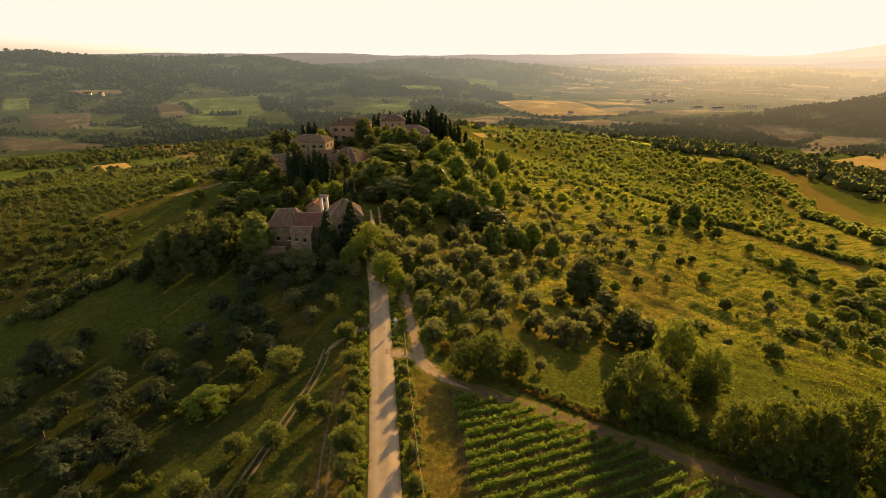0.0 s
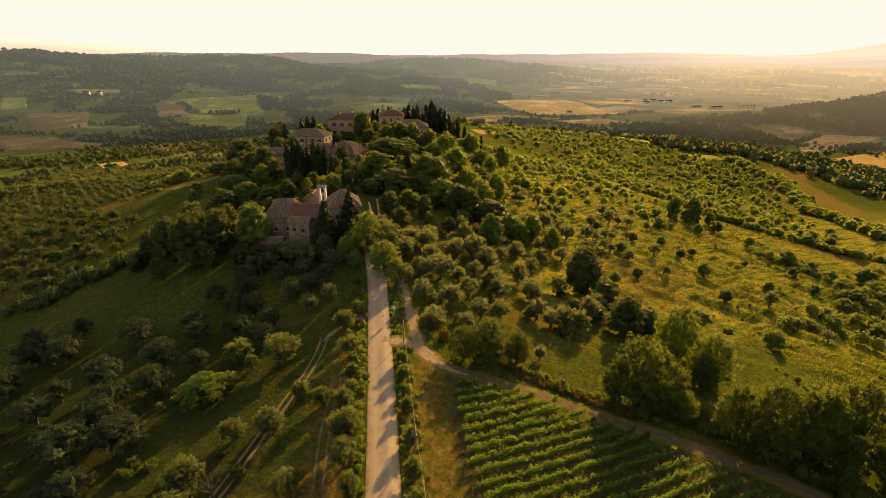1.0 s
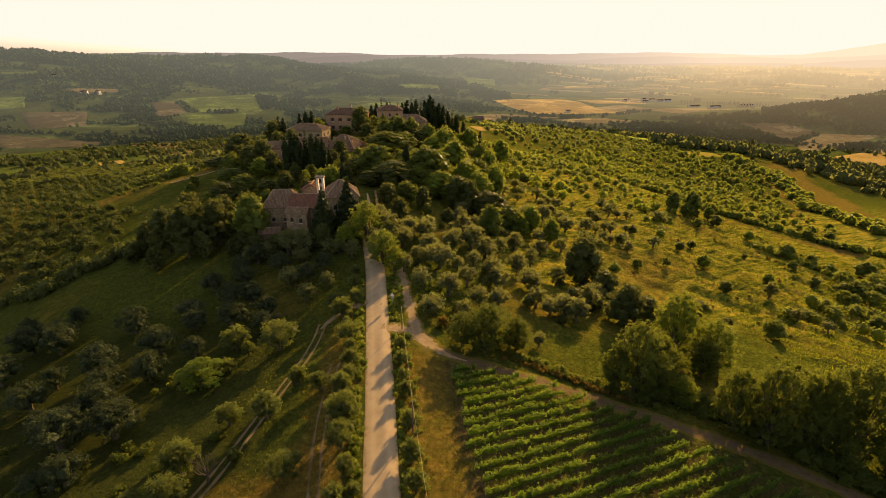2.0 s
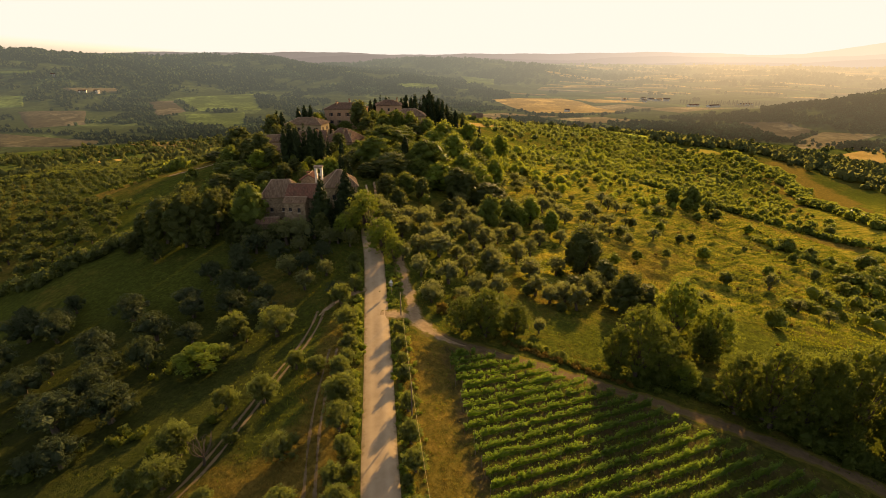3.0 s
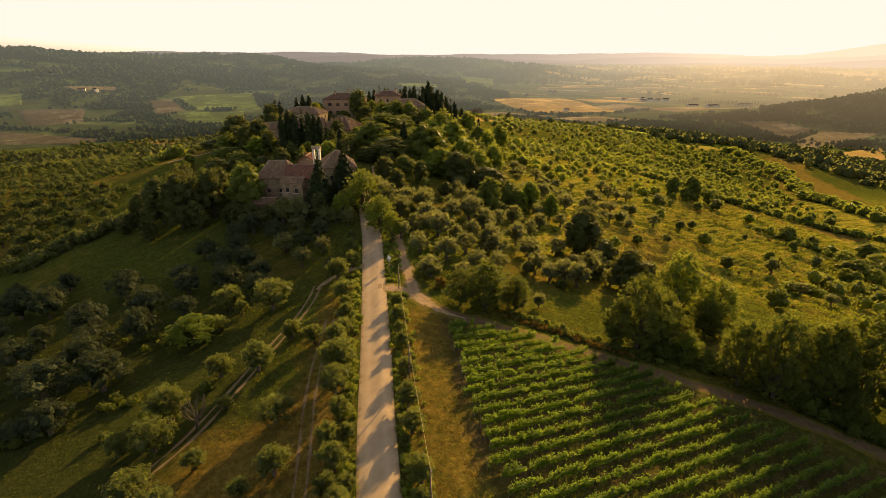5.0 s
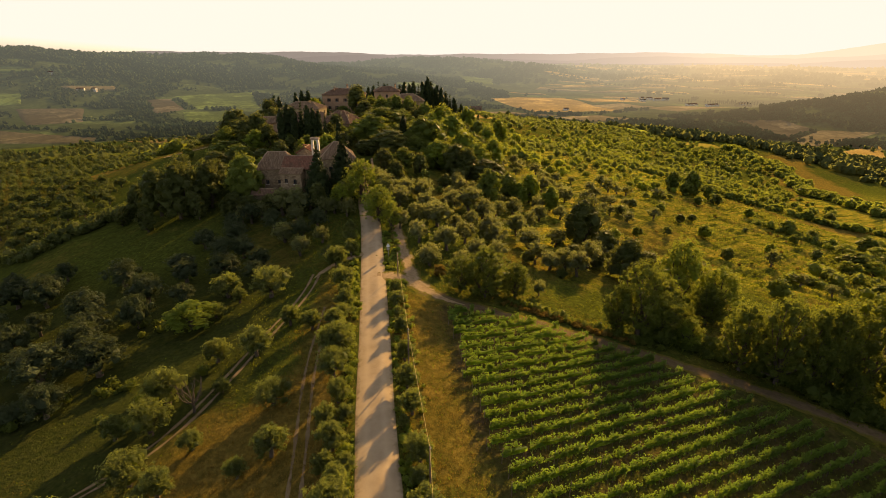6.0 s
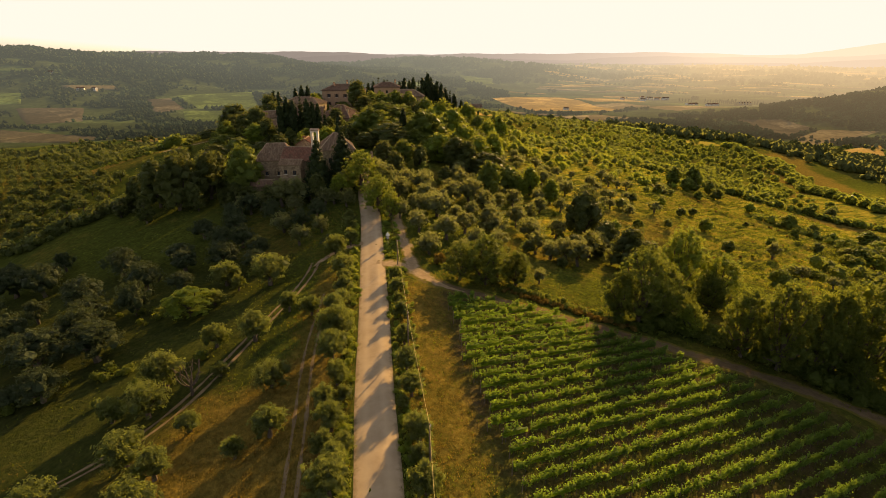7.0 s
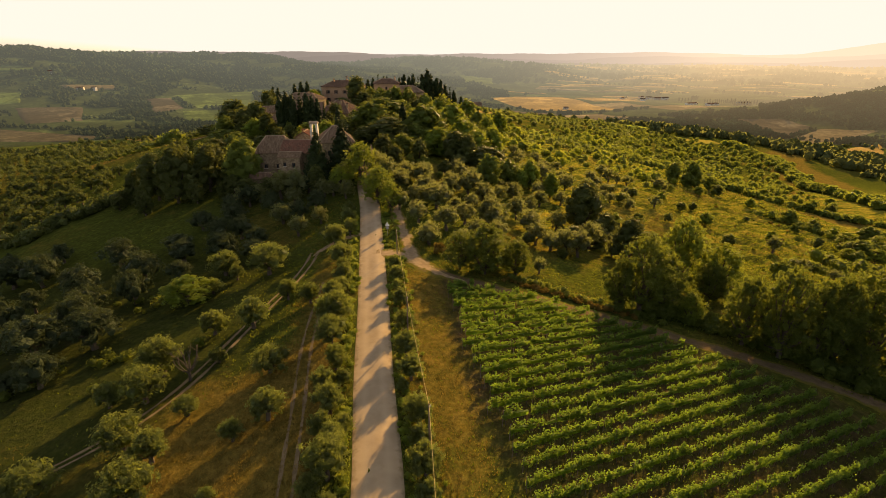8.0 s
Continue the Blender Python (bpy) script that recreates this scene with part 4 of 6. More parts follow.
# (x, y, crown radius, height in metres, foliage: 0 dark evergreen, 2 oak, 4 fresh green)
CROWNS = [(-68.1, 200, 4.6, 11.5, 0), (-74.5, 205, 4.8, 9.2, 0), (-68.4, 222, 4.2, 11.3, 0), (-64.1, 228, 3.8, 11, 0), (-82.2, 215, 4.5, 8.7, 0), (-82.4, 205, 3.9, 7.5, 2), (-61.2, 190, 3.6, 8.3, 0), (-39.3, 205, 3, 6, 0),
          (-79.9, 255, 5.4, 13.2, 0), (-85.7, 225, 7.7, 12.7, 0), (-77, 215, 4.7, 5.2, 0), (-65.7, 190, 4.6, 7.1, 4), (-77.3, 190, 5.9, 4.6, 2), (-96.9, 225, 6, 4.2, 0), (-65.6, 172, 4.8, 6.5, 2), (-70.6, 165, 5.2, 6.6, 0),
          (-60.4, 268, 5.7, 10.5, 0), (-34.9, 165, 3.3, 6.9, 4), (-37.6, 162, 2.5, 6.5, 4), (-40.7, 155, 2.4, 6.9, 0), (-50.9, 168, 3.3, 6.7, 0), (-55.8, 165, 3.7, 5.5, 0), (-49.8, 178, 2.7, 5.1, 0), (-22.4, 222, 9.6, 8.6, 2),
          (-22.4, 178, 7, 10.8, 2), (-38.5, 225, 4.9, 4.5, 2), (-4.7, 180, 8.6, 14.1, 2), (5.2, 200, 7.4, 15.4, 4), (1.6, 240, 7.2, 13.8, 4), (14.3, 262, 5.6, 15, 4), (-12.3, 250, 5.9, 8.6, 0), (8.6, 178, 5.9, 14, 4),
          (17, 230, 5, 13, 2), (-15.5, 168, 7.6, 8.7, 0), (-28.7, 185, 4.9, 4.7, 0), (0.2, 168, 6.3, 9.5, 4), (12.6, 172, 5.7, 11.5, 4), (-10, 152, 3.7, 7.3, 2), (-15.5, 148, 3.3, 6.5, 0), (-5.3, 150, 2.4, 7.4, 0),
          (-3.1, 205, 5.6, 6, 0), (5.5, 160, 4.8, 11.4, 0), (20.1, 190, 4.6, 12.5, 4), (14.8, 157, 7.4, 9.1, 0), (20.6, 150, 4.4, 8.8, 2), (8.8, 262, 6.2, 10.6, 4), (20.1, 215, 4.4, 12.6, 4), (30, 262, 5.1, 12.4, 4),
          (-3.5, 232, 6, 9.7, 4), (-22.6, 165, 4.6, 4.8, 0), (-31, 172, 3.4, 5.1, 0), (-7.4, 172, 4.6, 8.2, 2), (-33, 240, 4.6, 8, 0), (-26, 252, 5, 9, 2), (-16, 236, 6, 8, 2), (14, 205, 6, 10, 2), (10, 226, 6, 10, 0), (-12, 205, 6, 7, 2)]
for i, (x, y, r, tall, k) in enumerate(CROWNS):
    words = ("dense dark evergreen oak among village houses", "large round leafy oak catching light on top", "sunlit yellow-green tree in a village garden")[k // 2]
    plant(DOMES[k + i % 2], ("holm_oak", "oak_tree", "lime_tree")[k // 2], x, y, r / 3.4, words, "tree", "wooded gardens of the village", squash=tall / (2.7 * r))
for x, y, r, tall in [(-23.5, 275, 5.5, 9.5), (-14, 254, 4.8, 12.5), (-6, 254, 4.8, 12), (-20, 256, 4.2, 11.5), (-33, 268, 4.2, 8.5), (-47, 266, 4.5, 5), (-55, 268, 3.5, 5), (-29.5, 276, 3.5, 9), (-17.5, 276, 4, 10)]:
    plant(DOMES[2 + int(x) % 2], "oak_tree", x, y, r / 3.4, "leafy tree growing close before the manor's walls", "tree", "wooded gardens of the village", squash=tall / (2.7 * r))
for x, y, s in [(-60, 262, 1.35), (-44, 168, 0.6), (-39.5, 170, 0.65)]:
    plant(LEAFY[int(abs(x)) % 3], "lime_tree", x, y, s, "bright yellow-green leafy tree by the houses", "tree", "bright trees of the village")


for x, y, r, tall in [(-18.2, 120.5, 5.0, 10.2), (-13, 109.5, 4.4, 8.2), (-9.8, 105.5, 2.6, 6.6), (-22.6, 117, 3.0, 6.5)]:
    plant(ASHES[3], "lime_tree", x, y, r / 4.2, "broad bright green tree overhanging the road's end", "tree", "bright trees of the village", squash=tall / (2.55 * r))
PLOTS = [((-23, 150), (-12, 146), (16, 138), (24, 165), (20, 215), (12, 256), (-20, 250), (-30, 232), (-27, 205), (-18, 180)), ((-84, 128), (-70, 118), (-55, 120), (-49, 137), (-56, 152), (-80, 146)),
         ((-92, 186), (-74, 158), (-57, 156), (-62, 186), (-74, 202), (-80, 220), (-96, 226)), ((-57, 148), (-40, 146), (-30, 150), (-28, 186), (-34, 206), (-46, 204), (-58, 200)), ((-33, 200), (-24, 196), (-28, 250), (-38, 246), (-30, 226))]
# ---- scattered groves: single trees within an outline ----
def inside(x, y, outline):
    r = np.array(outline, float)
    hit = np.zeros(np.shape(x), bool)
    for (ax, ay), (bx, by) in zip(r, np.roll(r, -1, 0)):
        cross = (ay > y) != (by > y)
        hit ^= cross & (x < (bx - ax) * (y - ay) / (by - ay + 1e-12) + ax)
    return hit


def spread(outline, gap, turn=0.0, jitter=0.3, thin=0.0, row=1.0):
    """Places in slightly uneven rows within an outline."""
    r = np.array(outline, float)
    lo, hi = r.min(0) - 20, r.max(0) + 20
    mid, reach = (lo + hi) / 2, np.hypot(*(hi - lo)) / 2
    g = np.arange(-reach, reach, gap)
    U, V = np.meshgrid(g, np.arange(-reach, reach, gap * row))
    U, V = U + rng.normal(0, jitter * gap, U.shape), V + rng.normal(0, jitter * gap, V.shape)
    w = radians(turn)
    X, Y = mid[0] + U * math.cos(w) - V * math.sin(w), mid[1] + U * math.sin(w) + V * math.cos(w)
    ok = inside(X, Y, outline) & (rng.uniform(size=X.shape) > thin)
    return np.stack([X[ok], Y[ok]], -1)


MASS = [q for outline in PLOTS for q in spread(outline, 9.0, 17, 0.25, 0.1)]
for i, (x, y) in enumerate(MASS):
    if abs(x - axis(y)) > 4 or y > 160:
        plant(LOW_DOMES[i % 3], "garden_tree", float(x), float(y), float(rng.uniform(0.5, 0.78)), "low dense dark tree in the village's gardens", "tree", "wooded gardens of the village", squash=0.75)
for i, (x, y) in enumerate([(-20.5, 113), (-22, 121), (-12, 117), (-13.5, 124), (-26, 116), (-28.5, 119.5), (-9, 119), (-37, 119), (-42, 118.5), (-16, 131), (-11, 134), (-33, 118), (-46, 117)]):
    plant((MID_OLIVES + DOMES[:2])[(i * 3) % 8], "garden_tree", x, y, (1.3 + 0.15 * (i % 4)) * (1.0 if (i * 3) % 8 < 6 else 0.5), "leafy garden tree beside the farmhouse road", "tree", "garden trees by the farmhouse")

for x, y, r, tall in [(-45.6, 121.2, 3.2, 5.2), (-40.6, 121.8, 3.0, 4.6), (-36, 122.2, 2.6, 3.8), (-49.5, 122.4, 3.0, 6.0)]:
    plant(DOMES[int(-x) % 2], "garden_tree", x, y, r / 3.4, "low dark bushy tree against the farmhouse wall", "tree", "garden trees by the farmhouse", squash=tall / (2.7 * r))

OLD_GROVE = [(-9, 92), (-1, 87), (10, 91), (26, 92), (42, 102), (48, 132), (24, 160), (2, 150), (-9, 128)]
for i, (x, y) in enumerate(spread(OLD_GROVE, 8.0, 50, 0.3, 0.25)):
    if all(math.hypot(x - a, y - b) > 3.6 for a, b, _ in OLIVES_RIGHT):
        plant(MID_OLIVES[i % 6], "olive_tree", float(x), float(y), float(rng.uniform(1.0, 1.6)), "large sunlit olive tree in a dense old grove", "olive tree", "olive trees by the road")
for i, (x, y) in enumerate(spread(OLD_GROVE, 8.5, 20, 0.4, 0.25)):
    plant(SHRUB_KINDS[(0, 1, 2, 3)[i % 4]], "shrub", float(x), float(y), float(rng.uniform(0.7, 1.5)), "low leafy shrub between old olive trees", "shrub", "shrubs of the old grove", squash=0.8, crown="foliage")
for x, y, s in [(14, 139, 1.1), (9, 158, 1.2)]:
    plant(DOMES[(2, 0)[int(x) % 2]], "holm_oak", x, y, s, "dense dark round oak among old olives", "tree", "oaks on the meadow")

GROVE_RIGHT = [(20, 160), (52, 138), (75, 165), (100, 215), (135, 270), (215, 400), (170, 480), (60, 400), (26, 330), (18, 260), (24, 205)]
def wooded(q):
    """How far the hillside is overgrown, 0 to 1."""
    v = 0.4 + 0.55 * waves(q[:, 0] * 1.25, q[:, 1] * 0.8, 21, 3) + 0.4 * waves(q[:, 0], q[:, 1], 46, 6) + 0.25 * smooth(60 - q[:, 0], 0, 40) * smooth(q[:, 1], 215, 250)
    return np.clip(v, 0, 1)


HILLSIDE = spread(GROVE_RIGHT, 6.6, 35, 0.42, 0.1)
dense = 0.46 + 0.55 * waves(HILLSIDE[:, 0], HILLSIDE[:, 1], 15, 3) + 0.25 * waves(HILLSIDE[:, 0], HILLSIDE[:, 1], 34, 6)
HILLSIDE = HILLSIDE[rng.uniform(size=len(HILLSIDE)) < np.where(HILLSIDE[:, 1] < 212, 0.5 + 0.25 * dense, np.clip(0.1 + 1.1 * wooded(HILLSIDE), 0.12, 0.95))]
FAR_OLIVES = [olive_kind(i, 560, 0.42, 4, ICO1, material=SILVER) for i in range(6)]
GROVE_OLIVES = [olive_kind(i, 420, 0.5, 4, ICO1, material=GROVE) for i in range(6)]
for i, (x, y) in enumerate(HILLSIDE[HILLSIDE[:, 1] < 212]):
    plant(FAR_OLIVES[i % 6], "olive_tree", float(x), float(y), float(rng.uniform(0.85, 1.7)), "grey-green olive tree on the sunlit hillside", "olive tree", "hillside olive grove", squash=0.85)

# ---- woods, hedges and groves too many to count, each one joined mesh ----
def tuft_template(cards, length, width, tall):
    v, f = ICO1
    lump = v * (0.75 + 0.2 * rng.uniform(-1, 1, (len(v), 1))) * np.array([1, 1, tall]) + np.array([0, 0, tall * 0.75])
    d = unit(cards)
    d[:, 2] = np.abs(d[:, 2]) * 0.9 - 0.15
    c = d * rng.uniform(0.75, 1.1, (cards, 1)) * np.array([1, 1, tall]) + np.array([0, 0, tall * 0.75])
    nn = d * 0.7 + unit(cards) * 0.7
    nn /= np.linalg.norm(nn, axis=1)[:, None]
    qv, qf = leaf_quads(c, nn, length, width)
    tri = np.concatenate([qf[:, [0, 1, 2]], qf[:, [0, 2, 3]]])
    return np.concatenate([lump, qv]), np.concatenate([f, tri + len(lump)])


BLOBS = [tuft_template(30, 0.75, 0.42, t) for t in (0.85, 1.0, 1.15, 0.95, 0.8)]
LOW_BLOBS = [tuft_template(7, 0.75, 0.42, t) for t in (0.85, 1.0, 1.15, 0.95, 0.8)]
FINE_BLOBS = [tuft_template(60, 0.34, 0.22, t) for t in (0.85, 1.0, 1.2)]
LEAFY_BLOBS = [tuft_template(64, 0.5, 0.3, t) for t in (0.8, 1.0, 1.15, 0.9)]
SPIRES = [tuft_template(24, 0.7, 0.35, t) for t in (3.2, 4.0)]


def thicket(name, places, sizes, material, label, category, templates=BLOBS, sink=0.15):
    """Many small trees in one mesh, each a lumpy crown that reaches the ground."""
    vs, fs, k = [], [], 0
    g = height(places[:, 0], places[:, 1])
    for i, ((x, y), s, z) in enumerate(zip(places, sizes, g)):
        v, f = templates[i % len(templates)]
        w = i * 2.399
        c, q = math.cos(w) * s, math.sin(w) * s
        out = np.empty_like(v)
        out[:, 0], out[:, 1], out[:, 2] = v[:, 0] * c - v[:, 1] * q + x, v[:, 0] * q + v[:, 1] * c + y, v[:, 2] * s + z - sink * s
        vs.append(out)
        fs.append(f + k)
        k += len(v)
    me = mesh_from(name, np.concatenate(vs), np.concatenate(fs), [material])
    return tagged(new(name, me), label, category, kind="stuff")


def along(line, gap, width):
    pts = np.array(line, float)
    d = np.concatenate([[0], np.cumsum(np.hypot(*np.diff(pts, axis=0).T))])
    n = max(int(d[-1] / gap * max(width / gap, 1)), 2)
    t = rng.uniform(0, d[-1], n)
    return np.stack([np.interp(t, d, pts[:, 0]), np.interp(t, d, pts[:, 1])], -1) + rng.normal(0, width / 2.5, (n, 2))


def sized(places, low, high):
    return rng.uniform(low, high, len(places))


q = HILLSIDE[HILLSIDE[:, 1] >= 212]
pick = rng.uniform(size=len(q)) < 0.6
thicket("olive_grove", q[pick], sized(q[pick], 1.1, 2.0) * (0.75 + 0.85 * wooded(q[pick])), OLIVE, "grey-green olive trees over the far hillside", "olive grove", LEAFY_BLOBS)
thicket("scrub", q[~pick], sized(q[~pick], 1.2, 2.5) * (0.7 + 1.05 * wooded(q[~pick])), FRESH, "green bushes among hillside olives", "scrub", LEAFY_BLOBS)
q = spread(GROVE_RIGHT, 6.0, 12, 0.55, 0.25)
q = q[(q[:, 1] > 175) & (rng.uniform(size=len(q)) < 1.15 * wooded(q) - 0.12)]
pick = rng.uniform(size=len(q)) < 0.5
thicket("scrub", q[pick], sized(q[pick], 0.9, 2.1) * (0.6 + 1.1 * wooded(q[pick])), OAK, "low green bushes filling the hillside grove", "scrub", LEAFY_BLOBS)
thicket("scrub", q[~pick], sized(q[~pick], 0.8, 2.3), OLIVE, "low grey-green bushes on the hillside", "scrub", LEAFY_BLOBS)
GROVE_LEFT = [(-98, 233), (-108, 216), (-129, 222), (-136, 202), (-153, 197), (-171, 188), (-262, 225), (-360, 300), (-430, 470), (-356, 492), (-284, 488), (-193, 452), (-125, 340)]
q = spread(GROVE_LEFT, 3.7, 38, 0.12, 0.06, 1.75)
near_rows = np.hypot(q[:, 0], q[:, 1]) < 330
thicket("olive_grove", q[near_rows], sized(q[near_rows], 1.2, 1.9), GROVE, "rows of small olive trees on the shoulder", "olive grove", FINE_BLOBS)
thicket("olive_grove", q[~near_rows], sized(q[~near_rows], 1.5, 2.3), GROVE, "dense dark rows of olive trees farther down", "olive grove", BLOBS)
GROVE_LOW = [(-190, 182), (-166, 184), (-138, 192), (-113, 184), (-98, 160), (-90, 140), (-100, 134), (-105, 128), (-124, 131), (-180, 140)]
q = spread(GROVE_LOW, 5.6, 30, 0.2, 0.06, 1.25)
for i, (x, y) in enumerate(q):
    plant(GROVE_OLIVES[i % 6], "olive_tree", float(x), float(y), float(rng.uniform(0.9, 1.4)), "grey-green olive tree below the grassy bank", "olive tree", "lower olive grove", squash=0.9)
q = along([(-113, 122.5), (-101.2, 121.6), (-98, 127.3), (-91.2, 130), (-85.4, 134), (-77, 134)], 1.5, 4.6)
thicket("hedge", q, sized(q, 0.6, 2.4), GROVE, "dark overgrown hedge along the meadow", "hedge", FINE_BLOBS)
q = along([(-134, 201), (-121, 204), (-112, 205)], 2.2, 3.0)
thicket("scrub", q, sized(q, 0.6, 1.3), OAK, "green bushes beside the golden bank", "scrub", FINE_BLOBS)
q = np.array([(-116, 222), (-112.5, 219), (-109, 220), (-120, 215.5)])
thicket("scrub", q, np.array([3.0, 3.4, 3.2, 2.6]), OAK, "round dark trees on the golden bank", "scrub", BLOBS)
q = np.concatenate([along([(-64, 47), (-56, 50), (-47, 54.5), (-40, 58)], 1.3, 3.0), along([(-62, 62), (-52, 70), (-42, 74)], 2.2, 4.0), along([(-40, 49), (-35, 54), (-31, 62)], 2.0, 3.0)])
thicket("brambles", q, sized(q, 0.35, 0.95), ASH, "low green brambles between shaded olive trees", "brambles", FINE_BLOBS)
q = along([(12, 78), (16, 76.5), (21, 74), (26, 71.5), (30, 69.5), (34, 68)], 0.45, 1.3)
thicket("hedge", q, sized(q, 0.25, 0.85), OAK, "low dark hedge beside the farm track", "hedge", FINE_BLOBS)
q = along([(11, 76.8), (16, 75), (21, 72.6), (26, 70.2), (30, 68.4)], 0.5, 1.0)
thicket("dry_grass_bank", q, sized(q, 0.25, 0.6), GOLD_GRASS, "tall golden dry grass on the track's bank", "grass", FINE_BLOBS)
q = along([(33, 72.5), (40, 70), (47, 65), (54, 59.5), (60, 55), (68, 48), (80, 40)], 0.75, 3.0)
thicket("undergrowth", q, sized(q, 0.7, 1.6), ASH, "dark leafy undergrowth below the tall trees", "undergrowth", FINE_BLOBS)
for line, gap, width, size in (([(112, 290), (131, 281), (140, 254), (172, 244), (190, 230), (225, 215)], 2.2, 4, 2.4), ([(125, 200), (139, 183), (150, 165), (165, 150)], 2.2, 4, 2.0),
                               ([(295, 532), (300, 455), (250, 335), (240, 262), (262, 215)], 2.6, 9, 3.4), ([(150, 150), (170, 165), (190, 190), (215, 205)], 3, 14, 2.8),
                               ([(105, 128), (120, 138), (140, 140), (160, 130)], 2.5, 9, 2.4)):
    q = along(line, gap, width)
    thicket("hedge", q, sized(q, size * 0.6, size * 1.1), OAK, "thick green hedge between sloping meadows", "hedge", FINE_BLOBS if line[0][1] < 205 else BLOBS)
SLOPE_SCRUB = [(100, 300), (150, 262), (205, 250), (230, 330), (300, 470), (250, 560), (170, 520), (215, 405)]
q = spread(SLOPE_SCRUB, 7, 10, 0.4, 0.3)
thicket("scrub", q, sized(q, 1.2, 3.2), OAK, "green scrub and orchard trees on the slope", "scrub")
CREST_GROVE = [(40, 400), (170, 480), (250, 565), (330, 640), (250, 800), (60, 700), (20, 520)]
q = spread(CREST_GROVE, 9, 15, 0.3, 0.2)
thicket("olive_grove", q, sized(q, 1.7, 3.0), OLIVE, "dark olive trees along the far shoulder", "olive grove")

# weeds along the road's edges and under the cable
edge = [(-2.6, 5), (-4.45, 30), (-6.8, 46), (-8.6, 62), (-11.65, 85.6), (-14.0, 104)]
for off, gap, low, high, words in ((3.0, 0.5, 0.12, 0.5, "green weeds and grass along the road verge"), (-3.2, 0.5, 0.15, 0.6, "leafy weeds between roadside olive shrubs"), (5.0, 0.9, 0.15, 0.55, "weeds and young shoots under the cable")):
    q = along([(x + off, y) for x, y in edge], gap, 0.9)
    q = q[(off < 0) | (np.abs(q[:, 1] - 83.3) > 2.6)]
    thicket("roadside_weeds", q, sized(q, low, high), (FRESH, OLIVE, FRESH)[int(off) % 3], words, "weeds", FINE_BLOBS)
# weeds and tussocks that roughen the sunlit meadow
MEADOW = [(26, 88), (60, 82), (110, 96), (165, 130), (235, 220), (215, 300), (150, 262), (110, 225), (84, 178), (56, 140), (42, 104)]
q = spread(MEADOW, 2.6, 15, 0.5, 0.3)
q = q[rng.uniform(size=len(q)) < 0.12 + 0.5 * waves(q[:, 0], q[:, 1], 7, 2)]
pick = rng.uniform(size=len(q)) < 0.4
TUSSOCKS = [tuft_template(14, 0.9, 0.22, t) for t in (0.5, 0.7, 0.9)]
thicket("meadow_weeds", q[pick], sized(q[pick], 0.3, 0.85), GREEN_GRASS, "green weeds and tussocks over the meadow", "weeds", TUSSOCKS)
thicket("meadow_weeds", q[~pick], sized(q[~pick], 0.3, 0.75), GOLD_GRASS, "dry golden tussocks over the meadow", "weeds", TUSSOCKS)

# ---- houses ----
def wall_faces(pc, a, b, z0, z1, holes, deep=0.28):
    """An outer wall face from a to b (x, y) with real openings (u0, u1, z0, z1) and their reveals; the outside lies to the right of a to b."""
    ax, ay = a
    n = math.hypot(b[0] - ax, b[1] - ay)
    ux, uy = (b[0] - ax) / n, (b[1] - ay) / n
    nx, ny = uy, -ux
    at = lambda u, z, d=0.0: (ax + ux * u - nx * d, ay + uy * u - ny * d, z)
    us = sorted({0.0, n, *[h[0] for h in holes], *[h[1] for h in holes]})
    zs = sorted({z0, z1, *[h[2] for h in holes], *[h[3] for h in holes]})
    for u0, u1 in zip(us, us[1:]):
        for w0, w1 in zip(zs, zs[1:]):
            mu, mz = (u0 + u1) / 2, (w0 + w1) / 2
            if not any(h[0] < mu < h[1] and h[2] < mz < h[3] for h in holes):
                pc.poly((at(u0, w0), at(u1, w0), at(u1, w1), at(u0, w1)))
    for u0, u1, w0, w1 in holes:
        for p0, p1 in (((u0, w0), (u1, w0)), ((u1, w0), (u1, w1)), ((u1, w1), (u0, w1)), ((u0, w1), (u0, w0))):
            pc.poly((at(*p0), at(*p1), at(*p1, deep), at(*p0, deep)))
    return at


def slope_tiles(pc, a, b, top, left_cut, right_cut, gap=0.42):
    """Rows of half-round tiles up one roof slope: eave a to b, rising to height top over the run; cuts are the hips' shares of the eave."""
    a, b = np.array(a, float), np.array(b, float)
    n = np.linalg.norm(b - a)
    e = (b - a) / n
    up = np.array(top, float)
    h = np.linalg.norm(up)
    upn = up / h
    nor = np.cross(e, upn)
    if nor[2] < 0:
        nor = -nor
    rows = int(n / gap)
    for i in range(rows):
        u = (i + 0.5) * n / rows
        lim = min(1.0, u / left_cut if left_cut > 0 else 1.0, (n - u) / right_cut if right_cut > 0 else 1.0)
        if lim * h < 0.5:
            continue
        p0 = a + e * u + nor * 0.04
        cuts = np.linspace(0, lim * h, max(int(lim * h / (gap * 2.4)), 1) + 1)
        for c0, c1 in zip(cuts, cuts[1:]):
            q0, q1 = p0 + upn * c0 + nor * 0.05, p0 + upn * (c1 + 0.05)
            w = gap * 0.44
            ring = [(-w, 0.0), (-w * 0.4, 0.06), (w * 0.4, 0.06), (w, 0.0)]
            for (s0, k0), (s1, k1) in zip(ring, ring[1:]):
                pc.poly((q0 + e * s0 + nor * k0, q0 + e * s1 + nor * k1, q1 + e * s1 + nor * k1, q1 + e * s0 + nor * k0))


def slab(pc, points, thick=0.16):
    pts = [np.array(q, float) for q in points]
    low = [q - np.array([0, 0, thick]) for q in pts]
    pc.poly(pts)
    pc.poly(low[::-1])
    for i in range(len(pts)):
        j = (i + 1) % len(pts)
        pc.poly((pts[i], low[i], low[j], pts[j]))


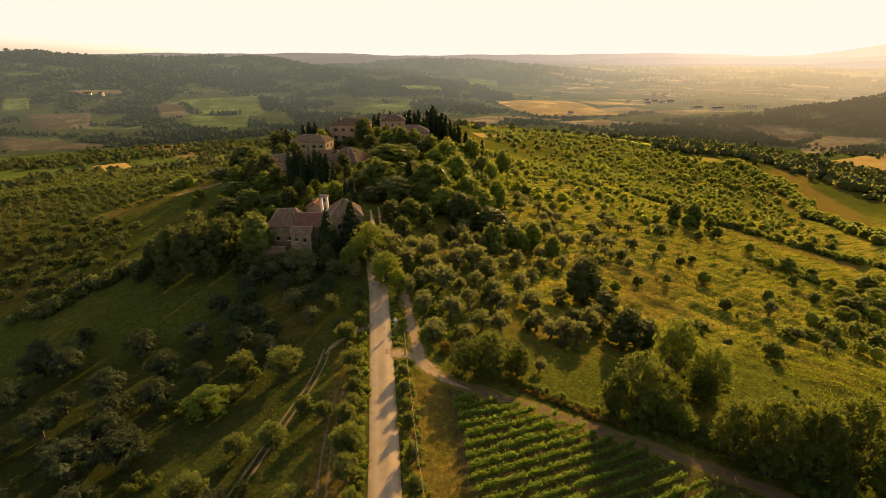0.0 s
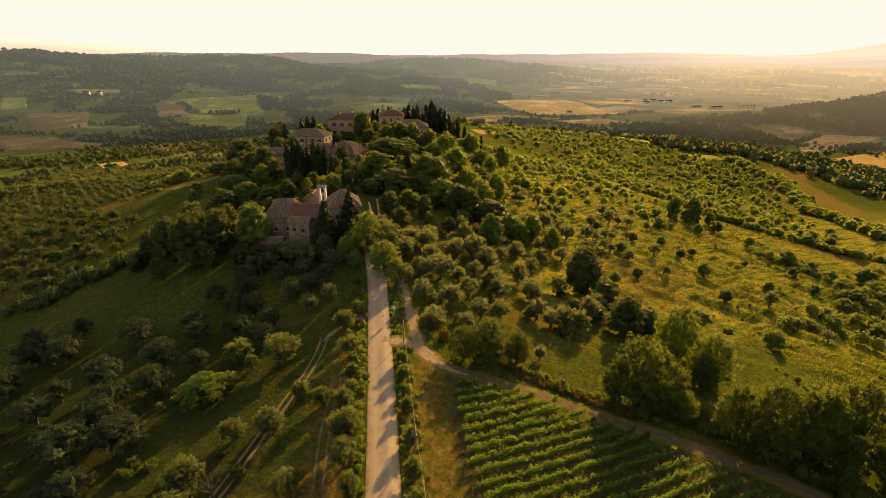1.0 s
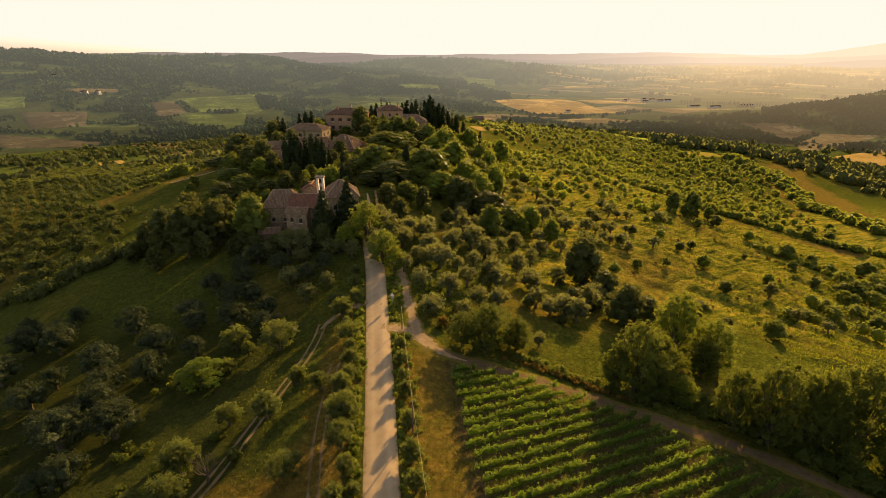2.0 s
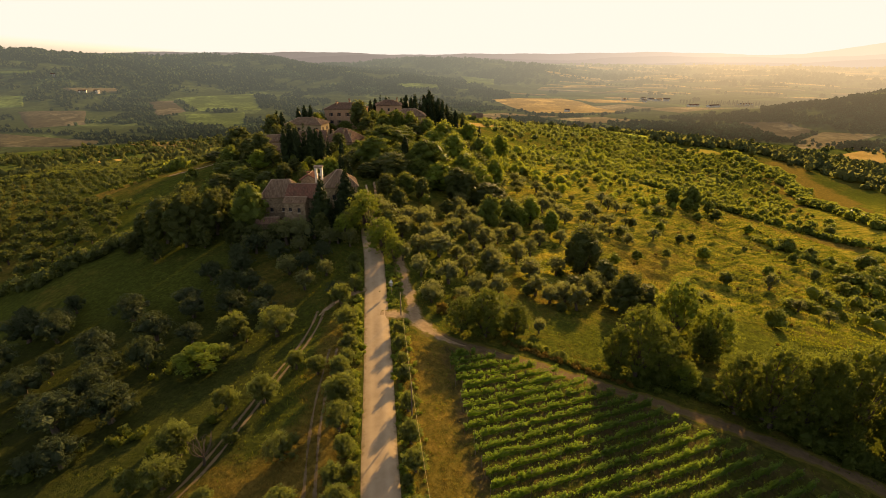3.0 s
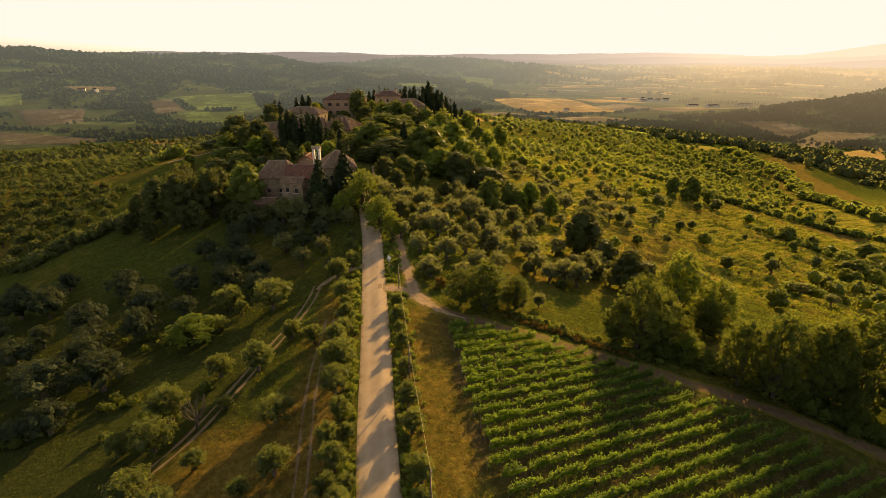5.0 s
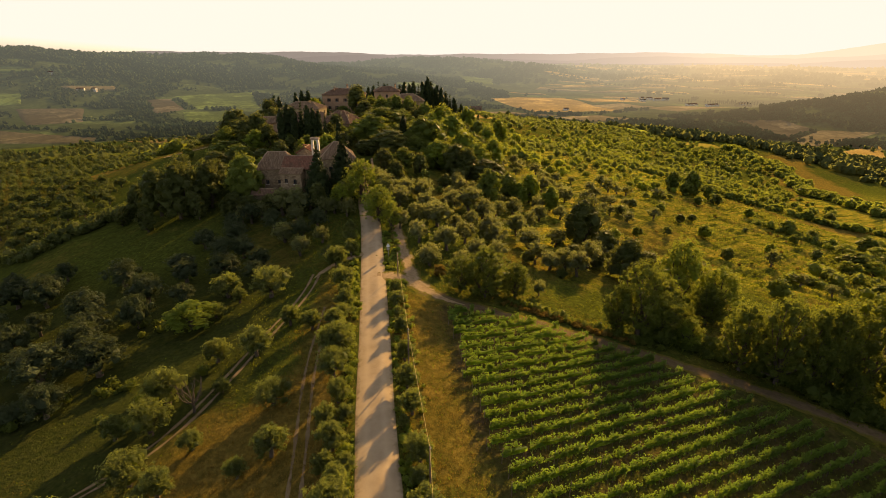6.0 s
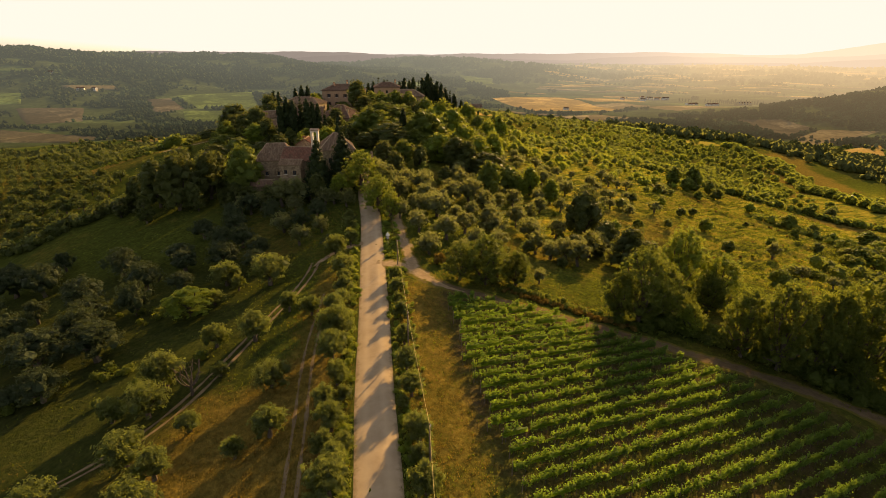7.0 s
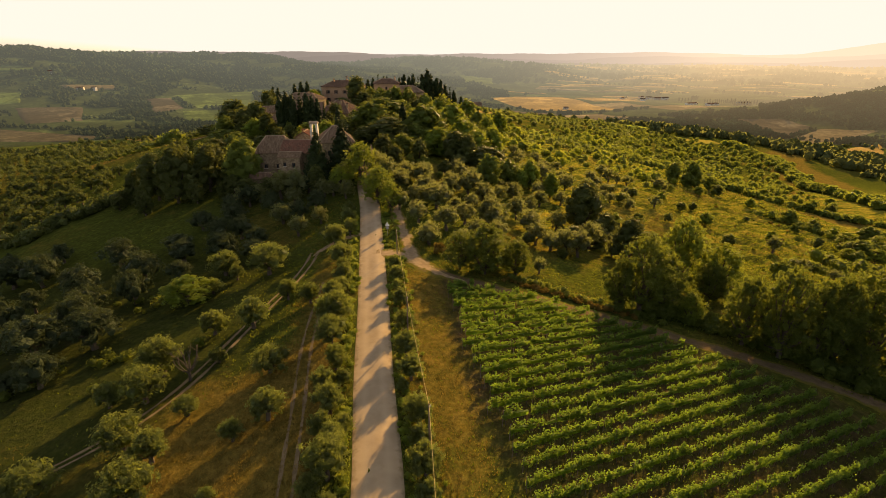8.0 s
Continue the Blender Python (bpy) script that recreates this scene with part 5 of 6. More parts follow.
def window_part(parent, at, u0, u1, z0, z1, shutters):
    w = tagged(new("window"), "")
    w.parent = parent
    p = Pieces()
    p.poly((at(u0, z0, 0.22), at(u1, z0, 0.22), at(u1, z1, 0.22), at(u0, z1, 0.22)))
    part("pane", p.mesh("pane", GLASS), w)
    p = Pieces()
    t = 0.07
    for r0, r1, s0, s1 in ((u0, u1, z0, z0 + t), (u0, u1, z1 - t, z1), (u0, u0 + t, z0 + t, z1 - t), (u1 - t, u1, z0 + t, z1 - t), ((u0 + u1 - t) / 2, (u0 + u1 + t) / 2, z0 + t, z1 - t)):
        p.poly((at(r0, s0, 0.17), at(r1, s0, 0.17), at(r1, s1, 0.17), at(r0, s1, 0.17)))
        p.poly((at(r0, s0, 0.17), at(r0, s0, 0.21), at(r1, s0, 0.21), at(r1, s0, 0.17)))
    part("window_frame", p.mesh("window_frame", SHUTTER), w)
    p = Pieces()
    for d0, d1, k0, k1 in ((-0.08, 0.1, z0 - 0.1, z0 - 0.003),):
        q = [at(u0 - 0.1, k0, d0), at(u1 + 0.1, k0, d0), at(u1 + 0.1, k0, d1 - 0.103), at(u0 - 0.1, k0, d1 - 0.103)]
        r = [(x, y, k1) for x, y, _ in q]
        p.poly(q[::-1]), p.poly(r)
        for i in range(4):
            p.poly((q[i], q[(i + 1) % 4], r[(i + 1) % 4], r[i]))
    part("sill", p.mesh("sill", WHITE_PLASTER), w)
    if shutters:
        for s0, s1 in ((u0 - 0.5, u0 - 0.03), (u1 + 0.03, u1 + 0.5)):
            p = Pieces()
            q = [at(s0, z0, -0.004), at(s1, z0, -0.004), at(s1, z1, -0.004), at(s0, z1, -0.004)]
            r = [at(s0, z0, -0.05), at(s1, z0, -0.05), at(s1, z1, -0.05), at(s0, z1, -0.05)]
            p.poly(r)
            for i in range(4):
                p.poly((q[i], q[(i + 1) % 4], r[(i + 1) % 4], r[i]))
            part("shutter", p.mesh("shutter", SHUTTER), w)


def wing(parent, cx, cy, turn, w, d, base, eave, ridge, wall_mat, roof_mat, hip=0.0, windows=(), doors=(), along_x=True, over=0.4, shutters=False, chimneys=(), gap=0.42):
    """One block of a house in the world's metres: w by d, walls from base to eave, a tiled roof up to ridge. hip: the hips' length (0: gables). windows: (side, u, z, width, height); sides 0 front, 1 right, 2 back, 3 left."""
    c, s = math.cos(radians(turn)), math.sin(radians(turn))
    if not along_x:
        w, d, c, s = d, w, math.cos(radians(turn + 90)), math.sin(radians(turn + 90))
    ox, oy, _ = parent.location
    to = lambda x, y: (cx - ox + x * c - y * s, cy - oy + x * s + y * c)
    corners = [(-w / 2, -d / 2), (w / 2, -d / 2), (w / 2, d / 2), (-w / 2, d / 2)]
    walls, frames = Pieces(), []
    for side in range(4):
        a, b = to(*corners[side]), to(*corners[(side + 1) % 4])
        holes = [(u - ww / 2, u + ww / 2, z, z + hh) for k, u, z, ww, hh in (*windows, *doors) if k == side]
        at = wall_faces(walls, a, b, base, eave, holes)
        frames += [(at, h, (k, u, z, ww, hh) in doors) for h, (k, u, z, ww, hh) in zip(holes, [q for q in (*windows, *doors) if q[0] == side])]
    if hip == 0:
        for x in (-w / 2, w / 2):
            pts = [(*to(x, -d / 2), eave), (*to(x, d / 2), eave), (*to(x, 0), ridge - 0.12)]
            walls.poly(pts if x > 0 else pts[::-1])
    part("wall", walls.mesh("wall", wall_mat), parent)
    W, D = w / 2 + (over if hip else over * 0.7), d / 2 + over
    rise = (ridge - eave) / (d / 2)
    low = eave - rise * over + 0.10
    hx = W - hip if hip else W
    E = [(*to(-W, -D), low), (*to(W, -D), low), (*to(W, D), low), (*to(-W, D), low)]
    T = [(*to(-hx, 0), ridge + 0.10), (*to(hx, 0), ridge + 0.10)]
    roof = Pieces()
    slab(roof, (E[0], E[1], T[1], T[0]))
    slab(roof, (E[2], E[3], T[0], T[1]))
    if hip:
        slab(roof, (E[1], E[2], T[1]))
        slab(roof, (E[3], E[0], T[0]))
    mid = lambda p0, p1: (np.array(p0) + np.array(p1)) / 2
    roof_ob = part("roof", roof.mesh("roof", roof_mat), parent)
    tiles = Pieces()
    slope_tiles(tiles, E[0], E[1], mid(T[0], T[1]) - mid(E[0], E[1]), hip, hip, gap)
    slope_tiles(tiles, E[2], E[3], mid(T[0], T[1]) - mid(E[2], E[3]), hip, hip, gap)
    if hip:
        slope_tiles(tiles, E[1], E[2], np.array(T[1]) - mid(E[1], E[2]), D, D, gap)
        slope_tiles(tiles, E[3], E[0], np.array(T[0]) - mid(E[3], E[0]), D, D, gap)
    tagged(part("roof_tiles", tiles.mesh("roof_tiles", roof_mat), roof_ob), kind="stuff")
    lines = [(T[0], T[1])] if hx > 0.05 else []
    if hip:
        lines += [(E[0], T[0]), (E[3], T[0]), (E[1], T[1]), (E[2], T[1])]
    for p0, p1 in lines:
        caps = Pieces()
        caps.tube([np.array(p0) + (0, 0, 0.08), np.array(p1) + (0, 0, 0.08)], [0.14, 0.14], 6)
        part("ridge_cap", caps.mesh("ridge_cap", PALE_TILE), roof_ob)
    for at, h, is_door in frames:
        if is_door:
            p = Pieces()
            p.poly((at(h[0], h[2], 0.2), at(h[1], h[2], 0.2), at(h[1], h[3], 0.2), at(h[0], h[3], 0.2)))
            part("door", p.mesh("door", SHUTTER), parent)
        else:
            window_part(parent, at, *h, shutters)
    for x, y, z in chimneys:
        px, py = to(x, y)
        ch = Pieces()
        ch.box(px - 0.35, py - 0.35, eave, px + 0.35, py + 0.35, z)
        stack = part("chimney", ch.mesh("chimney", wall_mat), parent)
        ch = Pieces()
        for q in ((-0.38, -0.38), (0.18, -0.38), (-0.38, 0.18), (0.18, 0.18)):
            ch.box(px + q[0], py + q[1], z, px + q[0] + 0.2, py + q[1] + 0.2, z + 0.3)
        slab(ch, [(px - 0.5, py - 0.5, z + 0.46), (px + 0.5, py - 0.5, z + 0.46), (px + 0.5, py + 0.5, z + 0.46), (px - 0.5, py + 0.5, z + 0.46)])
        part("chimney_cap", ch.mesh("chimney_cap", roof_mat), stack)


def building(name, x, y, label):
    ob = tagged(new(name), label, "house")
    ob.location = (x, y, 0)
    return ob


PALE_TILE = tile_material("pale_ridge_tiles", (0.26, 0.17, 0.11), (0.42, 0.31, 0.21))

farm = building("farmhouse", -34, 132, "old rubble-stone farmhouse with weathered terracotta roofs")
wing(farm, -34.4, 133.4, -3, 9.6, 8.0, 0.2, 9.2, 11.6, STONE, RED_TILE, gap=0.34, windows=((0, 7.6, 5.6, 1.3, 2.2),))
wing(farm, -36.3, 127.9, -3, 5.2, 3.6, 0.2, 8.7, 9.5, STONE, OLD_TILE, gap=0.34, windows=((0, 1.4, 6.3, 0.8, 1.0), (0, 3.6, 6.0, 0.8, 1.2)), doors=((0, 3.4, 1.6, 1.1, 2.3),))
wing(farm, -42.0, 135.2, 6, 9.0, 9.2, -1.6, 9.0, 12.3, STONE, OLD_TILE, hip=2.6, gap=0.34, windows=((0, 2.4, 5.0, 0.8, 1.0), (0, 5.4, 5.0, 0.8, 1.0)))
wing(farm, -35.2, 140.4, 0, 4.6, 4.4, 2.0, 11.6, 13.0, WARM_STONE, RED_TILE, gap=0.34, along_x=False, windows=((0, 2.0, 9.6, 0.8, 1.0),), chimneys=((-1.0, 0.3, 13.2),))
wing(farm, -43.8, 126.0, 4, 6.2, 3.0, -2.2, 3.8, 4.7, STONE, TILE, gap=0.34, doors=((0, 3.0, 0.2, 1.3, 2.1),))
wing(farm, -26.4, 134.8, 14, 8.4, 8.4, 1.5, 11.7, 15.0, WARM_STONE, OLD_TILE, hip=4.15, gap=0.34, windows=((0, 2.4, 8.2, 0.9, 1.3), (1, 3.0, 8.4, 0.9, 1.3), (1, 5.6, 8.4, 0.9, 1.3)))

bells = building("bell_gable", -31.9, 136, "pale weathered bell gable with an open arch")
bells.location.z, bells.scale = 0.8, (0.78, 1.0, 1.0)
p = Pieces()
p.box(-1.25, -0.6, 7.0, 1.25, 0.6, 11.2)
p.box(-1.25, -0.6, 11.2, -0.62, 0.6, 14.0)
p.box(0.62, -0.6, 11.2, 1.25, 0.6, 14.0)
for i in range(8):
    w0, w1 = math.pi * i / 8, math.pi * (i + 1) / 8
    q = [(0.62 * math.cos(w), 14.0 + 0.6 * math.sin(w)) for w in (w0, w1)]
    r = [(1.25 * max(-1, min(1, math.cos(w) * 1.5)), 14.0 if abs(math.cos(w)) > 0.98 else 14.75) for w in (w0, w1)]
    for y0, flip in ((-0.6, 1), (0.6, -1)):
        pts = [(q[0][0], y0, q[0][1]), (r[0][0], y0, r[0][1]), (r[1][0], y0, r[1][1]), (q[1][0], y0, q[1][1])]
        p.poly(pts[::flip])
    p.poly([(q[0][0], -0.6, q[0][1]), (q[1][0], -0.6, q[1][1]), (q[1][0], 0.6, q[1][1]), (q[0][0], 0.6, q[0][1])])
for x in (-1.25, 1.25):
    p.poly([(x, -0.6, 14.0), (x, 0.6, 14.0), (x, 0.6, 14.75), (x, -0.6, 14.75)])
part("wall", p.mesh("bell_wall", WHITE_PLASTER), bells)
p = Pieces()
p.box(-1.5, -0.85, 14.753, 1.5, 0.85, 14.95)
slab(p, [(-1.4, -0.75, 15.05), (1.4, -0.75, 15.05), (1.4, 0, 15.35), (-1.4, 0, 15.35)], 0.1)
slab(p, [(-1.4, 0, 15.35), (1.4, 0, 15.35), (1.4, 0.75, 15.05), (-1.4, 0.75, 15.05)], 0.1)
part("cap", p.mesh("bell_cap", PALE_TILE), bells)
p = Pieces()
p.tube([(0, 0, 12.5), (0, 0, 12.6), (0, 0, 12.9), (0, 0, 13.2), (0, 0, 13.3)], [0.36, 0.33, 0.24, 0.2, 0.08], 12)
part("bell", p.mesh("bell", METAL), bells, "dark bronze bell")
p = Pieces()
p.tube([(-0.62, 0, 13.35), (0.62, 0, 13.35)], [0.06, 0.06], 6)
part("beam", p.mesh("bell_beam", SHUTTER), bells)

villa = building("village_house", -62, 249, "two-storey cream house with hipped terracotta roof")
wing(villa, -62, 250, -8, 17.0, 11.5, 3.0, 12.9, 15.3, PLASTER, OLD_TILE, hip=4.9, shutters=True, chimneys=((3.0, -1.0, 15.6),),
     windows=((0, 2.4, 10.0, 1.0, 1.5), (0, 6.2, 10.0, 1.0, 1.5), (0, 11.4, 10.0, 1.0, 1.5), (0, 14.8, 10.2, 0.9, 1.2), (0, 6.2, 6.4, 1.0, 1.5), (0, 11.4, 6.4, 1.0, 1.5), (1, 3.0, 10.0, 1.0, 1.5), (1, 8.0, 10.0, 1.0, 1.5)))
barn = building("village_house", -40, 217, "low stone house with broad red tile roof")
wing(barn, -39.6, 218.0, -14, 13.0, 13.5, 6.0, 10.4, 14.6, WARM_STONE, TILE, hip=5.5, windows=((0, 3.0, 8.2, 0.9, 1.2), (0, 8.0, 8.2, 0.9, 1.2)), chimneys=((1.2, -2.4, 14.6), (-3.2, -3.0, 14.0), (4.5, -3.5, 13.6)))
barn = building("village_house", -51.5, 215, "shaded stone house with dark tile roof")
wing(barn, -51.6, 215.5, 8, 10.5, 8.5, 5.0, 10.8, 14.0, STONE, TILE, windows=((0, 3.0, 8.6, 0.9, 1.2), (0, 6.5, 8.6, 0.9, 1.2)), chimneys=((2.0, -1.0, 14.2),))
barn = building("village_house", -67, 210, "stone cottage with a long low tile roof")
wing(barn, -67.4, 207.5, 6, 9.5, 7.0, 2.0, 8.2, 9.9, STONE, OLD_TILE, windows=((0, 4.0, 6.0, 0.9, 1.3), (0, 6.8, 6.0, 0.9, 1.3), (0, 1.4, 6.0, 0.9, 1.3)))
wing(barn, -66.4, 214.2, 24, 9.0, 5.5, 2.5, 10.6, 12.6, WARM_STONE, OLD_TILE, windows=((0, 2.4, 8.0, 0.9, 1.2),))
manor = building("manor_house", -49, 280, "large ochre manor house with tiled roof and chimneys")
wing(manor, -48.5, 280, -4, 20.0, 12, 4.0, 16.8, 19.4, OCHRE, TILE, hip=5.6, shutters=True, chimneys=((-4.5, -1.8, 20.0), (1.6, 0.8, 21.0)),
     windows=((0, 3.4, 13.4, 1.0, 1.6), (0, 7.4, 13.4, 1.0, 1.6), (0, 11.8, 13.4, 1.0, 1.6), (0, 16.2, 13.4, 1.0, 1.6), (0, 3.4, 9.6, 1.0, 1.6), (0, 7.4, 9.6, 1.0, 1.6), (1, 4.0, 13.4, 1.0, 1.6), (1, 8.0, 13.4, 1.0, 1.6)))
manor = building("manor_house", -27, 290, "tall stone manor wing with hipped tile roof")
wing(manor, -27.4, 290, 6, 13.5, 11, 3.0, 17.8, 19.9, OCHRE, TILE, hip=4.8, chimneys=((4.4, -2.0, 21.0),), windows=((0, 3.0, 14.6, 1.0, 1.6), (0, 6.6, 14.6, 1.0, 1.6), (0, 10.4, 14.6, 1.0, 1.6), (1, 3.0, 14.6, 1.0, 1.6), (1, 7.0, 14.6, 1.0, 1.6), (1, 5.0, 10.6, 1.0, 1.6)))
barn = building("village_house", -15, 264, "broad low house with shallow hipped tile roof")
wing(barn, -15.0, 265, 5, 15.5, 11, 4.0, 15.0, 17.8, WARM_STONE, OLD_TILE, hip=5.2, windows=((0, 4.0, 11.8, 1.0, 1.4), (0, 8.0, 11.8, 1.0, 1.4), (0, 12.0, 11.8, 1.0, 1.4), (1, 5.0, 11.8, 1.0, 1.4)))
barn = building("field_barn", 36, 512, "small stone barn beside a straw field")
wing(barn, 36, 512, 8, 10, 7, -26, -13.0, -10.6, WARM_STONE, OLD_TILE, windows=((0, 3.0, -16.5, 1.0, 1.4), (0, 7.0, -16.5, 1.0, 1.4)))

# a low stone wall beside the upper road
p = Pieces()
for i in range(26):
    y = 128 + i * 1.1
    x = -15.6 - (y - 128) * 0.16
    g = float(height(x, y))
    p.box(x - 0.25, y, g - 0.3, x + 0.25, y + 1.095, g + 1.0 + 0.05 * (i % 3))
tagged(new("garden_wall", p.mesh("garden_wall", STONE)), "low rubble garden wall along the upper road", "wall")

# ---- poles with a cable along the road, a road sign ----
def pole(x, y, tall, label):
    ob = tagged(new("cable_pole"), label, "pole", "poles along the road")
    ob.location = (x, y, float(height(x, y)))
    p = Pieces()
    p.tube([(0, 0, -0.4), (0, 0, tall)], [0.1, 0.075], 8)
    part("shaft", p.mesh("pole_shaft", POST), ob)
    p = Pieces()
    p.box(-0.03, -0.09, tall - 0.25, 0.12, 0.09, tall - 0.12)
    part("bracket", p.mesh("pole_bracket", METAL), ob)
    return (x, y, float(height(x, y)) + tall)


tops = [pole(x, y, h, "slim weathered wooden pole carrying a cable") for x, y, h in ((0.9, 12, 4.8), (-0.55, 35.2, 4.9), (-3.55, 55.2, 5.2), (-6.9, 82.6, 4.6))]
p = Pieces()
for a, b in zip(tops, tops[1:]):
    t = np.linspace(0, 1, 13)
    pts = [(a[0] + (b[0] - a[0]) * k, a[1] + (b[1] - a[1]) * k, a[2] + (b[2] - a[2]) * k - 0.1 - 1.2 * k * (1 - k)) for k in t]
    p.tube(pts, [0.022] * 13, 5)
tagged(new("overhead_cable", p.mesh("overhead_cable", CABLE)), "thin sunlit cable sagging between poles beside road", "cable")

sign = tagged(new("road_sign"), "small triangular road sign on a grey post", "sign")
sx, sy = -9.35, 91.5
sign.location = (sx, sy, float(height(sx, sy)))
p = Pieces()
p.tube([(0, 0, -0.3), (0, 0, 2.9)], [0.04, 0.04], 6)
part("post", p.mesh("sign_post", METAL), sign)
p = Pieces()
tri = [(-0.45, 2.1), (0.45, 2.1), (0.0, 2.9)]
p.poly([(x, -0.05, z) for x, z in tri])
p.poly([(x, -0.075, z) for x, z in tri][::-1])
p.poly([(x, -0.05, z) for x, z in tri][::-1])
for i in range(3):
    (x0, z0), (x1, z1) = tri[i], tri[(i + 1) % 3]
    p.poly([(x0, -0.075, z0), (x1, -0.075, z1), (x1, -0.05, z1), (x0, -0.05, z0)])
part("plate", p.mesh("sign_plate", SIGN_WHITE), sign, "white warning triangle")
p = Pieces()
p.tube([(0, -0.045, 1.75), (0, -0.08, 1.75)], [0.3, 0.3], 16)
part("disc", p.mesh("sign_disc", METAL), sign, "round grey plate")

# ---- crop fields of the valley ----
RIPE = field_material("ripe_wheat", (0.38, 0.25, 0.075), (0.50, 0.34, 0.12), 12, 70)
PASTURE = field_material("pasture", (0.06, 0.088, 0.02), (0.095, 0.13, 0.03))
GOLD_MEADOW = field_material("golden_meadow", (0.19, 0.17, 0.03), (0.38, 0.29, 0.06))
LIME = field_material("bright_crop", (0.30, 0.34, 0.05), (0.40, 0.42, 0.07))


def hazy(name, color, veil=1.0, warm=(1.0, 0.85, 0.62), cool=(0.78, 0.94, 0.95)):
    """Backdrop land with the valley's haze painted in as emission, which thickens with distance and towards the sun's
    side.
    """
    n = Nodes(name)
    cells = n.add("ShaderNodeTexVoronoi", Scale=0.008, Vector=n.place())
    plots = n.add("ShaderNodeSeparateColor", Color=cells.outputs["Color"]).outputs[0]
    tone = n.mix(n.step(plots, 0.62, 0.68), tuple(c * 0.8 for c in color), tuple(c * 1.3 for c in color))
    tone = n.mix(n.step(n.noise(0.012, 6), 0.42, 0.55, 0.0, 0.85), tone, tuple(c * 0.5 for c in color))
    tone = n.mix(n.step(n.noise(0.09, 4, 0.7), 0.42, 0.62, 0.0, 0.6), tone, tuple(c * 0.35 for c in color))
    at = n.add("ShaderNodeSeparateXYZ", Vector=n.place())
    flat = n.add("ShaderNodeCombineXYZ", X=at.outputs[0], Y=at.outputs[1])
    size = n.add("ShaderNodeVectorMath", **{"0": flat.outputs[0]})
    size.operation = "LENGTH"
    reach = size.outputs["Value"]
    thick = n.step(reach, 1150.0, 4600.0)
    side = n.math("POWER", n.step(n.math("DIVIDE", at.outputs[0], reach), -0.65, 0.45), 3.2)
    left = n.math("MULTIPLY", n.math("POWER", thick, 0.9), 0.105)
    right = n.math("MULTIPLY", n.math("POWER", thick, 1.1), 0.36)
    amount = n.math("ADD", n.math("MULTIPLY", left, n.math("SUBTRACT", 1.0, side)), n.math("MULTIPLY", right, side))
    # base colour darkened and emission raised to paint the haze
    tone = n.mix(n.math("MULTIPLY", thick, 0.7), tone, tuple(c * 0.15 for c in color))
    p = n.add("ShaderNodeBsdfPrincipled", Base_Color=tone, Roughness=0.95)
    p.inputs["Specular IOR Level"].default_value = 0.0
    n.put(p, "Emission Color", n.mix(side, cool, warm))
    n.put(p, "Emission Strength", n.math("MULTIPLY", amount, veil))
    n.put(n.add("ShaderNodeOutputMaterial"), "Surface", p.outputs[0])
    return n.mat


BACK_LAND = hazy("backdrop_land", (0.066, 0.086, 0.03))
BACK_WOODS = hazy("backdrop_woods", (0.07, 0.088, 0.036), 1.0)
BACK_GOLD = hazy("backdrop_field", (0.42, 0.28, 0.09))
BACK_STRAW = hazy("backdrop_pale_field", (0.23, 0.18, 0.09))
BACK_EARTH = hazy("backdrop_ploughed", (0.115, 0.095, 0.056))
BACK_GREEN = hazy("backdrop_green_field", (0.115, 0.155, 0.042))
# darker copy of the straw colour, with the left field's shade painted in
BACK_SHADED = hazy("backdrop_shaded_field", (0.125, 0.105, 0.058))


def field(name, a, b, c, d, material, label, lift=1.6, cuts=18):
    """A crop field laid over the ground between four corners."""
    t = np.linspace(0, 1, cuts)
    U, V = np.meshgrid(t, t)
    U = np.clip(U + 0.02 * np.sin(V * 9), 0, 1)
    a, b, c, d = (np.array(q, float) for q in (a, b, c, d))
    P = (a * ((1 - U) * (1 - V))[..., None] + b * (U * (1 - V))[..., None] + c * (U * V)[..., None] + d * ((1 - U) * V)[..., None])
    Z = height(P[..., 0], P[..., 1]) + lift
    Z[0], Z[-1], Z[:, 0], Z[:, -1] = Z[0] - lift, Z[-1] - lift, Z[:, 0] - lift, Z[:, -1] - lift
    i = np.arange(cuts * cuts).reshape(cuts, cuts)
    faces = np.stack([i[:-1, :-1], i[:-1, 1:], i[1:, 1:], i[1:, :-1]], -1).reshape(-1, 4)
    me = mesh_from(name, np.concatenate([P, Z[..., None]], -1).reshape(-1, 3), faces, [material], smooth=True)
    me.flip_normals() if me.polygons[0].normal.z < 0 else None
    return tagged(new(name, me), label, "field", kind="structure")


field("stubble_field", (-1029, 1228), (-715, 1169), (-767, 1104), (-923, 1091), BACK_SHADED, "pale harvested stubble field in the valley")
field("ploughed_field", (-1177, 1503), (-1037, 1581), (-915, 1380), (-1001, 1298), BACK_EARTH, "brown ploughed field among valley trees")
field("vineyard_field", (-910, 1882), (-735, 2149), (-575, 1740), (-744, 1667), BACK_GREEN, "green vineyard field on the far slope")
field("vineyard_field", (-760, 1600), (-603, 1663), (-504, 1374), (-668, 1414), BACK_GREEN, "green vineyard field with straight edges")
field("ploughed_field", (-960, 1790), (-905, 1840), (-775, 1650), (-800, 1520), BACK_EARTH, "bare brown field beside far vineyard")
field("pasture", (-337, 1957), (-132, 2135), (-106, 1875), (-268, 1766), BACK_GREEN, "green pasture at the hill foot")
field("pasture", (-206, 2519), (-11, 2573), (3, 2433), (-157, 2368), BACK_GREEN, "pale green crop field on the far slope", 3.5)
